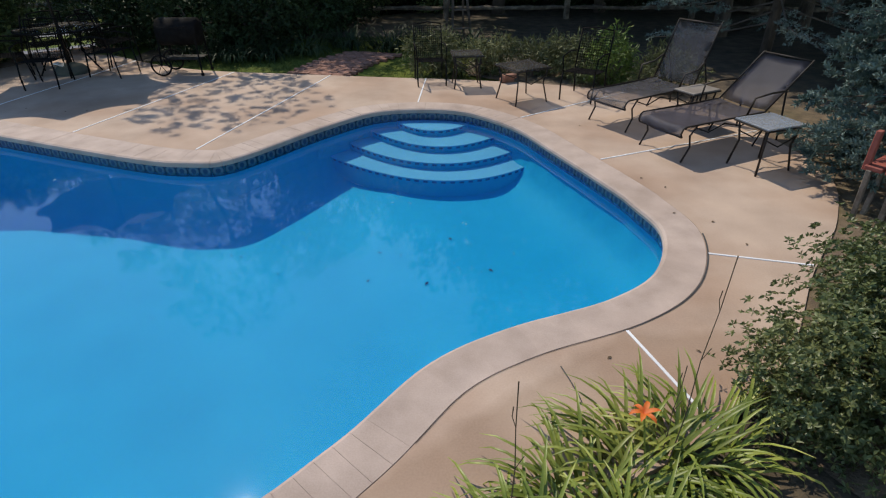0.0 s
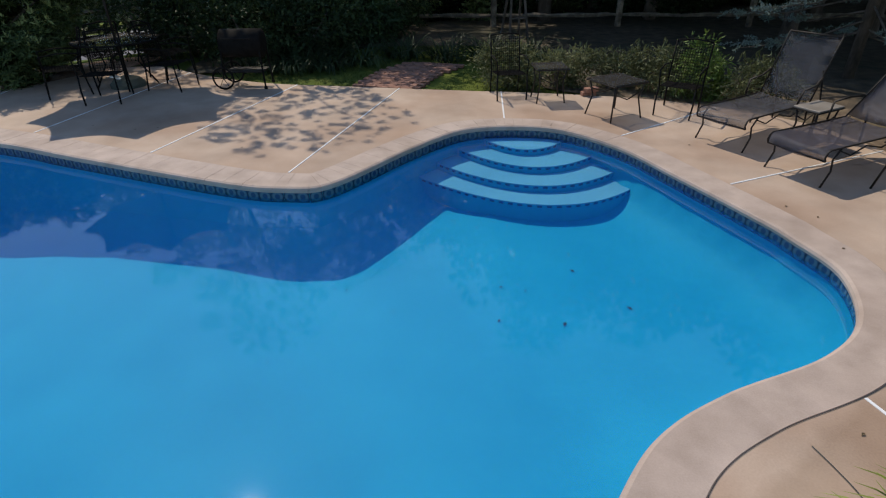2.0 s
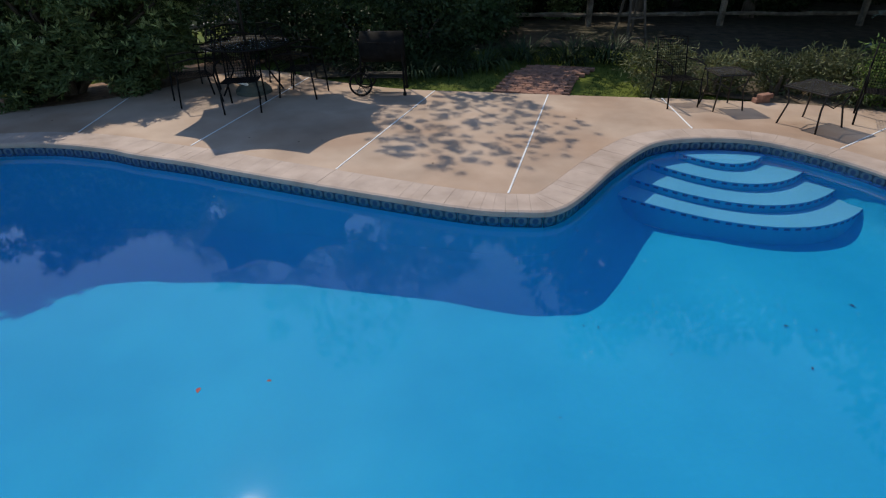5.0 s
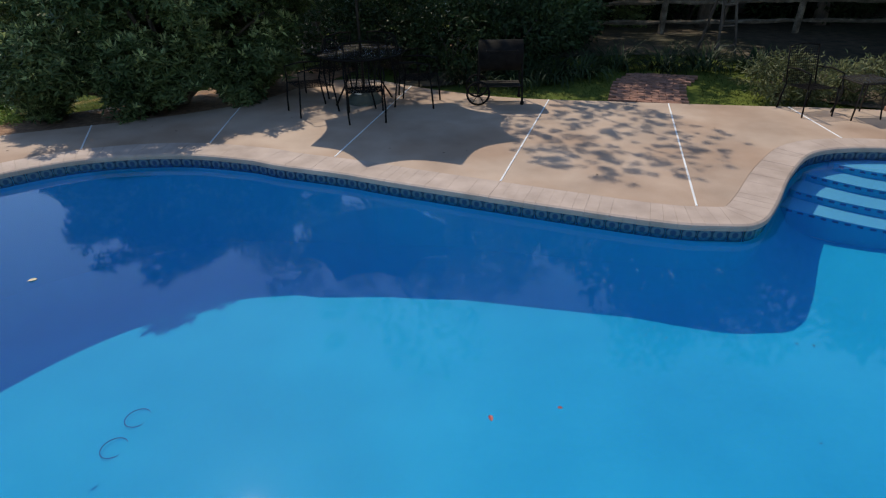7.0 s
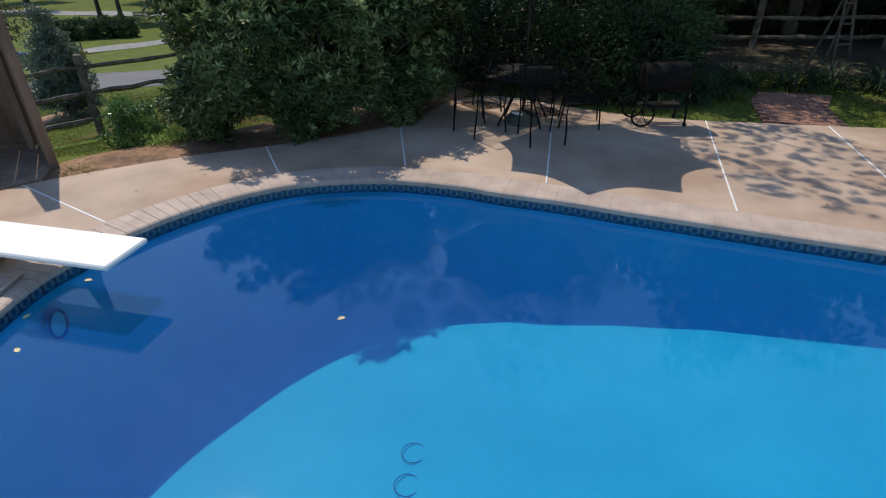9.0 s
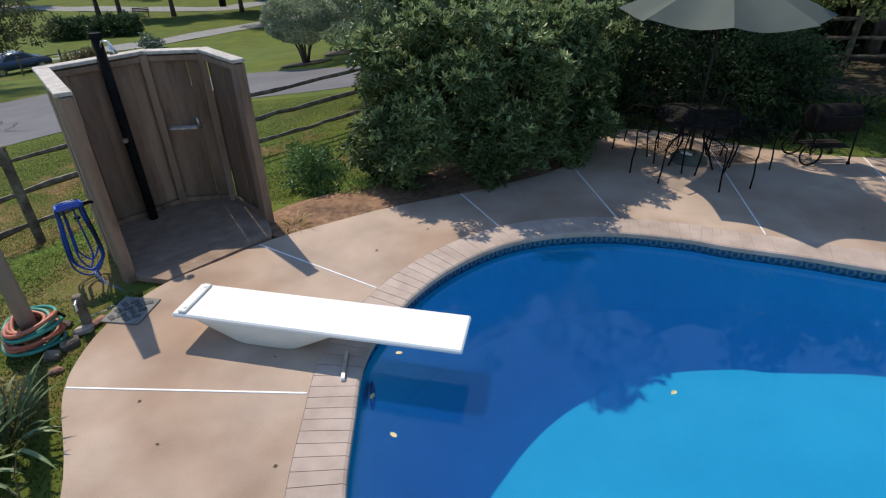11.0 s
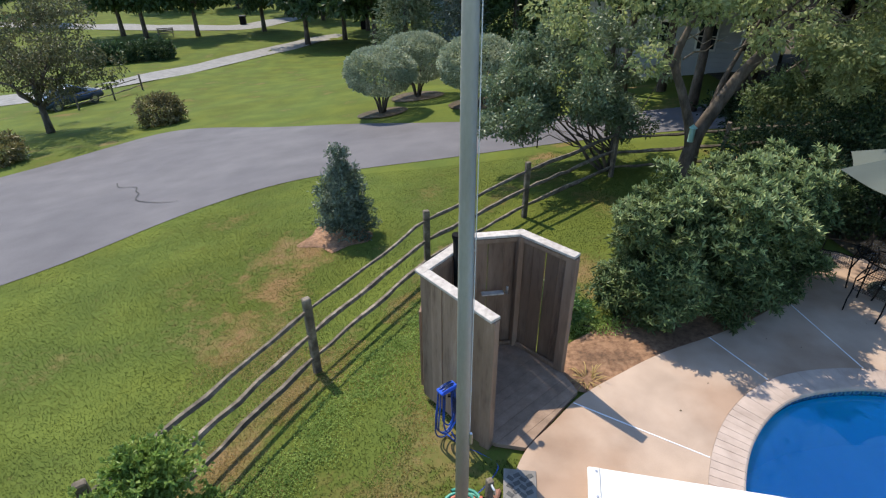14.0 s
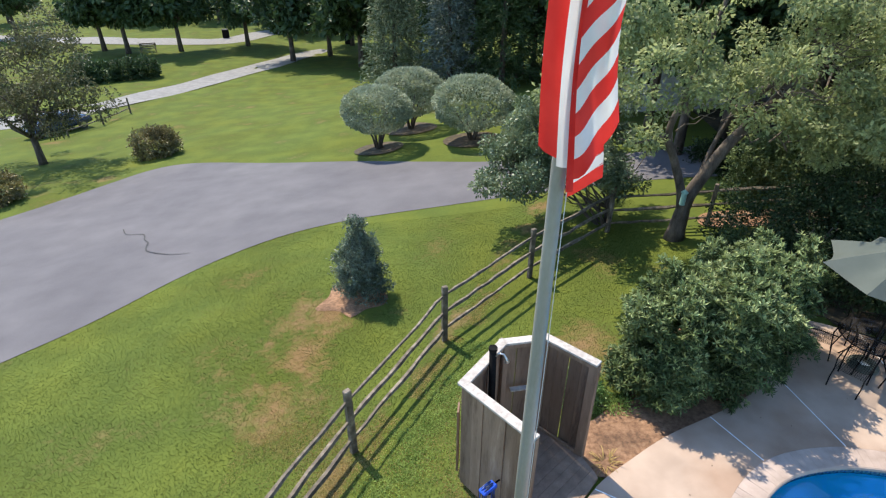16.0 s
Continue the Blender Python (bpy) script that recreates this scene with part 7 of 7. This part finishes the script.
part("pole", tubed([(0, 0, -0.95), (0, 0, 3.75)], 0.02, 6), M["black_metal"], fd)
part("hopper", tubed([(0, 0, 3.72), (0, 0, 3.76), (0, 0, 3.92), (0, 0, 3.95)], [0.1, 0.13, 0.13, 0.05], 12), M["white"], fd)
part("roof", tubed([(0, 0, 3.94), (0, 0, 4.0)], [0.17, 0.015], 12), M["chrome"], fd)
tf = empty("trunk_feeder", -7.6, 14.85, float(ground_z(-7.6, 14.85)) + 1.15, 0, "pale green feeder hung against the tree trunk", "bird feeder")
part("tube", tubed([(0, 0, 0), (0, 0, 0.34)], 0.07, 10), M["seafoam"], tf)
part("cap", tubed([(0, 0, 0.34), (0, 0, 0.42)], [0.1, 0.02], 10), M["seafoam"], tf)

# ---- things in and on the water ----
for k, (x, y, mt, lab) in enumerate(((-10.6, 5.5, "yellow_leaf", "pale yellow leaf afloat on the pool"), (-10.785, 5.01, "yellow_leaf", "pale yellow leaf afloat on the pool"), (-10.6, 4.63, "yellow_leaf", "pale yellow leaf afloat on the pool"), (-8.43, 4.97, "yellow_leaf", "pale yellow leaf afloat on the pool"), (-5.1, 3.64, "red_leaf", "small red leaf afloat on the pool"), (-4.73, 3.71, "red_leaf", "small red leaf afloat on the pool"))):
    lf = empty("floating_leaf", x, y, WATER_Z + 0.004, 70 * k, lab, "leaf")
    bm = bmesh.new()
    fs = (0.62 if k == 4 else 0.42) if mt == "red_leaf" else 0.9
    pts = [(-0.035, 0, 0), (-0.015, 0.02, 0.004), (0.015, 0.018, 0.005), (0.04, 0, 0.001), (0.015, -0.018, 0.005), (-0.015, -0.02, 0.004)]
    ring = [bm.verts.new((p[0] * fs, p[1] * fs, p[2])) for p in pts]
    mid = bm.verts.new((0, 0, -0.001))
    for a, b in zip(ring, ring[1:] + ring[:1]):
        bm.faces.new((mid, b, a))
    bmesh.ops.recalc_face_normals(bm, faces=bm.faces)
    part("blade", bm, M[mt], lf)
for x, y in ((-7.93, 4.8), (-7.97, 4.5)):
    r = empty("dive_ring", x, y, float(pool_depth(x)) + 0.012, 0, "dark dive ring lying on the pool floor", "dive ring", "dive rings on the pool floor")
    part("ring", tubed([(0.10 * math.cos(a), 0.10 * math.sin(a), 0.0) for a in np.linspace(0.3, math.tau * 0.94, 24)], 0.0042, 6), M["navy"], r, smooth=True)
lt = empty("pool_light", -10.86, 5.3, -0.42, 0, "round pool light ring in the liner wall", "pool light")
part("ring", tubed([(0.03, 0.10 * math.cos(a), 0.12 * math.sin(a)) for a in np.linspace(0, math.tau, 25)], 0.012, 6), M["navy"], lt, smooth=True)
part("lens", tubed([(0.0, 0, 0), (0.025, 0, 0)], 0.1, 18), M["liner_step"], lt)

# dead leaves and specks on the deck
rl = random.Random(12)
me_leaf = bpy.data.meshes.new("dead_leaf")
me_leaf.from_pydata([(-0.022, 0, 0.002), (0, 0.012, 0.006), (0.024, 0, 0.003), (0, -0.012, 0.007)], [], [(0, 2, 1), (0, 3, 2)])
for x, y in ((-5.4, 7.25), (-5.15, 7.3), (-6.0, 7.4), (-3.9, 6.6), (-2.2, 8.0), (1.2, 5.1), (1.35, 4.9), (0.95, 6.6), (1.5, 4.25), (1.25, 4.4), (-11.6, 5.35), (-11.75, 5.5), (-11.35, 4.3), (-12.2, 4.5), (-10.9, 7.0), (-10.35, 7.45), (-9.1, 8.3), (-8.7, 8.1), (-7.4, 8.6), (-12.5, 4.9), (-11.9, 3.7), (0.3, 2.7), (0.8, 2.75), (1.6, 3.9)):
    ob = link_mesh("dead_leaf", me_leaf, M["stem"], None, "", pose(x, y, 0.001, 0, 0, rl.uniform(0, 360)) @ Matrix.Diagonal((0.75, rl.uniform(0.5, 0.9), 1, 1)))
    tagged(ob, "small brown dead leaf lying on the deck", "leaf", "dead leaves on the deck")
fine_crack = smooth_line([(0.024, 2.633), (0.047, 2.553), (0.061, 2.497), (0.079, 2.413), (0.084, 2.363)], 4)
ck = faces_part("deck_crack", [(p[0] + e * 0.003, p[1] + e * 0.001, 0.0045) for p in fine_crack for e in (-1, 1)], [(2 * i, 2 * i + 1, 2 * i + 3, 2 * i + 2) for i in range(len(fine_crack) - 1)], M["crack"])
tagged(ck, "short dark crack in the deck concrete", "crack", kind="structure")
# silt and leaf scraps on the shallow floor
for x, y, s in ((-1.2, 4.75, 1.0), (-1.0, 4.7, 0.7), (-0.55, 5.0, 1.2), (-0.2, 4.45, 1.3), (-0.75, 4.25, 1.5), (-1.25, 4.3, 1.0), (-2.1, 4.55, 0.6), (-2.55, 4.9, 0.7), (-2.66, 4.93, 0.6), (-3.0, 4.0, 0.5)):
    ob = link_mesh("sunken_leaf", me_leaf, M["silt"], None, "", pose(x, y, float(pool_depth(x)) + 0.004, 0, 0, rl.uniform(0, 360)) @ Matrix.Diagonal((s, s * 0.8, 1, 1)))
    tagged(ob, "dark leaf scrap on the pool floor", "leaf", "leaf scraps on the pool floor")

# ---- grass ----
def make_grass():
    rng = np.random.default_rng(77)
    n = 500000
    x, y = rng.uniform(-25, -7.5, n), rng.uniform(3, 19, n)
    keep = ~inside(x, y, DECK[::3]) & ~inside(x, y, DRIVE) & ~inside(x, y, BED)
    near = np.hypot(x + 14.5, y - 7)
    keep &= rng.uniform(0, 1, n) < np.clip(1.25 - near / 16, 0.25, 1)
    keep &= np.hypot(x + 16, y - 13.85) > 0.85
    keep &= ~((x > -14.2) & (x < -12.1) & (y > 6.4) & (y < 8.4) & (y - 6.6 < (x + 14.2) * 1.2 + 1.2))
    x, y = x[keep], y[keep]
    gx, gy = rng.uniform(-5, 0.6, 14000), rng.uniform(8.7, 12.6, 14000)
    keep = ~inside(gx, gy, DECK[::3]) & ~inside(gx, gy, WOODS) & (np.abs(gx + 2.45 - (gy - 9.2) * 0.45) > 0.5)
    x, y = np.concatenate([x, gx[keep]]), np.concatenate([y, gy[keep]])
    pos = np.stack([x, y, ground_z(x, y) - 0.005], 1)
    way = np.stack([rng.normal(size=len(x)) * 0.9, rng.normal(size=len(x)) * 0.9, np.ones(len(x))], 1)
    ob = leaf_mesh("grass", pos, way, 0.034, 0.0095, M["blade"], None, "mown green grass blades with dry patches", 0.05, 78)
    tagged(ob, category="grass", kind="stuff")


make_grass()


def make_clover():
    """Lush low clover along the pool side of the fence."""
    rng = np.random.default_rng(79)
    n = 26000
    u = rng.uniform(0, 1, n)
    x, y = -17.0 + 3.4 * u, 5.7 + 5.9 * u
    off = 0.55 + rng.normal(size=n) * 0.22 + 0.12 * np.sin(u * 31) + 0.1 * np.sin(u * 77)
    x, y = x + off * 0.87, y - off * 0.5
    pos = np.stack([x, y, ground_z(x, y) + rng.uniform(0.0, 0.05, n)], 1)
    way = rng.normal(size=(n, 3)) * np.array((1, 1, 0.35))
    ob = leaf_mesh("clover", pos, way, 0.026, 0.02, M["clover"], None, "low green clover along the fence", 0.08, 80)
    tagged(ob, category="clover", kind="stuff")


make_clover()


def make_dry_grass():
    """Straw-coloured blades in loose drifts round the flagpole and below the fence."""
    rng = np.random.default_rng(83)
    n = 90000
    x, y = rng.uniform(-18, -13.2, n), rng.uniform(3, 9.5, n)
    drift = np.sin(1.9 * x + 0.8 * y) * np.sin(1.3 * y - 0.9 * x + 0.6) + 0.5 * np.sin(4.1 * x - 2.3 * y)
    keep = (rng.uniform(-0.3, 1.0, n) < drift) & ~inside(x, y, DECK[::3])
    x, y = x[keep], y[keep]
    pos = np.stack([x, y, ground_z(x, y) - 0.003], 1)
    way = np.stack([rng.normal(size=len(x)), rng.normal(size=len(x)), np.full(len(x), 0.7)], 1)
    m = 16000
    u = rng.uniform(0, 1, m)
    fx, fy = -17.3 + 4.6 * u, 6.0 + 7.6 * u
    off = 0.12 + rng.normal(size=m) * 0.13 + 0.1 * np.sin(u * 40)
    ok = np.sin(u * 23) + 0.6 * np.sin(u * 61) > -0.5
    fx, fy = (fx + off * 0.86)[ok], (fy - off * 0.5)[ok]
    pos = np.vstack([pos, np.stack([fx, fy, ground_z(fx, fy) + 0.004], 1)])
    way = np.vstack([way, rng.normal(size=(len(fx), 3)) * np.array((1, 1, 0.3))])
    m = 9000
    px, py = -16.75 + rng.normal(size=m) * 0.38, 9.3 + rng.normal(size=m) * 0.75
    pos = np.vstack([pos, np.stack([px, py, ground_z(px, py) - 0.003], 1)])
    way = np.vstack([way, rng.normal(size=(m, 3)) * np.array((1, 1, 0.5))])
    ob = leaf_mesh("dry_grass", pos, way, 0.036, 0.01, M["dry_blade"], None, "drifts of dry straw-coloured grass", 0.05, 84)
    tagged(ob, category="grass", kind="stuff")


make_dry_grass()
cr = smooth_line([(-25.6, 21.4), (-25.2, 20.8), (-24.5, 20.6), (-24.2, 20.0), (-23.9, 19.6), (-23.6, 18.8), (-22.6, 18.2), (-21.9, 18.1)], 4)
ck = faces_part("asphalt_crack", [(p[0] + s * 0.018, p[1] + s * 0.012, float(ground_z(p[0], p[1])) + 0.036) for p in cr for s in (-1, 1)], [(2 * i, 2 * i + 1, 2 * i + 3, 2 * i + 2) for i in range(len(cr) - 1)], M["crack"])
tagged(ck, "dark crack across the asphalt drive", "crack", kind="structure")

# ---- brick path ----
def make_path():
    p = empty("brick_path", -2.65, 9.2, 0, 0, "sunken red brick garden path leading to the woods", "brick path", kind="structure")
    me = bpy.data.meshes.new("brick")
    bm = boxed(0.19, 0.09, 0.05, None, 0.006)
    bm.to_mesh(me)
    bm.free()
    rb = random.Random(3)
    line = smooth_line([(-2.65, 9.25), (-2.35, 10.2), (-2.15, 10.5), (-1.95, 10.8)], 12)
    s = 0
    for i, q in enumerate(resample(line, 0.1, False)):
        d = np.array(line[min(len(line) - 1, 3 * i // 3 + 1)]) - line[0]
        for k in range(5):
            off = (k - 2) * 0.2 + (0.1 if i % 2 else 0)
            x, y = q[0] + off * 0.93, q[1] - off * 0.3
            if inside(np.array(x), np.array(y), DECK[::3]):
                continue
            m = pose(x + 2.65, y - 9.2, float(ground_z(x, y)) + 0.03 + rb.uniform(-0.006, 0.006), rb.uniform(-2, 2), rb.uniform(-2, 2), -18 + rb.uniform(-3, 3))
            link_mesh("brick", me, M["brick"], p, "", m)


make_path()


# ---- coping bricks and waterline tiles ----
def make_coping():
    cp = empty("pool_coping", label="pale pinkish concrete coping bricks round the pool", category="coping", kind="structure")
    fill = offset_line(POOL, 0.02), COPING_OUT
    n = len(POOL)
    vs = [(p[0], p[1], -0.004) for p in fill[0]] + [(p[0], p[1], -0.004) for p in fill[1]] + [(p[0], p[1], -0.05) for p in fill[0]]
    fs = [(i, n + i, n + (i + 1) % n, (i + 1) % n) for i in range(n)] + [(2 * n + i, i, (i + 1) % n, 2 * n + (i + 1) % n) for i in range(n)]
    faces_part("mortar_bed", vs, fs, M["grout"], cp)
    count = 300
    seg = np.linalg.norm(np.roll(POOL, -1, 0) - POOL, axis=1)
    s = np.concatenate([[0], np.cumsum(seg)])
    q = np.vstack([POOL, POOL[:1]])
    t = np.roll(POOL, -1, 0) - np.roll(POOL, 1, 0)
    t /= np.linalg.norm(t, axis=1)[:, None]
    nor = np.stack([t[:, 1], -t[:, 0]], 1)
    nor = np.vstack([nor, nor[:1]])
    wide = np.concatenate([COPING_W[:, 0], COPING_W[:1, 0]])

    def at(u, d):
        u = u % s[-1]
        p = np.array([np.interp(u, s, q[:, 0]), np.interp(u, s, q[:, 1])])
        m = np.array([np.interp(u, s, nor[:, 0]), np.interp(u, s, nor[:, 1])])
        if d > 0.5:
            d = np.interp(u, s, wide) + d - 1
        return p + m * d
    step = s[-1] / count
    rb = random.Random(8)
    for k in range(count):
        e = at(k * step, 0)
        shut = e[0] > -1.2 and 2.2 < e[1] < 6.6
        jt = 0.0 if shut else 0.0024 if e[0] < -9.9 else 0.0007
        u0, u1 = k * step + jt, (k + 1) * step - jt
        dz = 0.0 if shut else rb.uniform(-0.0008, 0.0012)
        prof = [(-0.035, -0.055), (-0.04, -0.03), (-0.032, -0.01), (-0.012, 0.001), (0.996, 0.002), (1.0, -0.05)]
        vs, fs = [], []
        m = len(prof)
        for u in (u0, (u0 + u1) / 2, u1):
            for d, z in prof:
                x, y = at(u, d)
                vs.append((x, y, z + dz))
        for r in (0, 1):
            for i in range(m - 1):
                a = r * m + i
                fs.append((a, a + 1, a + m + 1, a + m))
        fs += [tuple(range(m))[::-1], tuple(range(2 * m, 3 * m))]
        faces_part("coping_brick", vs, fs, M["coping"], cp)
    # open gap between coping and deck round the shallow end
    open_w = np.interp(POOL[:, 0], [-0.5, 0.3, 0.7, 1.2], [0.003, 0.004, 0.009, 0.014])[:, None]
    out = offset_line(POOL, COPING_W + 0.001), offset_line(POOL, COPING_W + 0.001 + open_w)
    i0 = int(np.argmin(np.hypot(*(out[0] - (-0.75, 2.15)).T)))
    run = [i % n for i in range(i0, i0 + int(2.9 / 0.04))]
    vs = [(*out[0][i], 0.0035) for i in run] + [(*out[1][i], 0.0035) for i in run]
    m = len(run)
    faces_part("expansion_gap", vs, [(i, m + i, m + i + 1, i + 1) for i in range(m - 1)], M["crack"], cp, "dark open expansion gap")
    # waterline tiles
    tl = empty("waterline_tiles", label="band of patterned navy tiles at the waterline", category="tile band", kind="structure")
    me = bpy.data.meshes.new("tile")
    bm = boxed(0.118, 0.006, 0.118, None, 0.0)
    bm.to_mesh(me)
    bm.free()
    cnt = int(s[-1] / 0.121)
    for k in range(cnt):
        u = (k + 0.5) * s[-1] / cnt
        p = at(u, -0.006)
        a, b = at(u - 0.05, 0), at(u + 0.05, 0)
        m = Matrix.Translation((p[0], p[1], -0.105)) @ Matrix.Rotation(math.atan2(b[1] - a[1], b[0] - a[0]), 4, "Z")
        link_mesh("tile", me, M["tile"], tl, "", m)


make_coping()
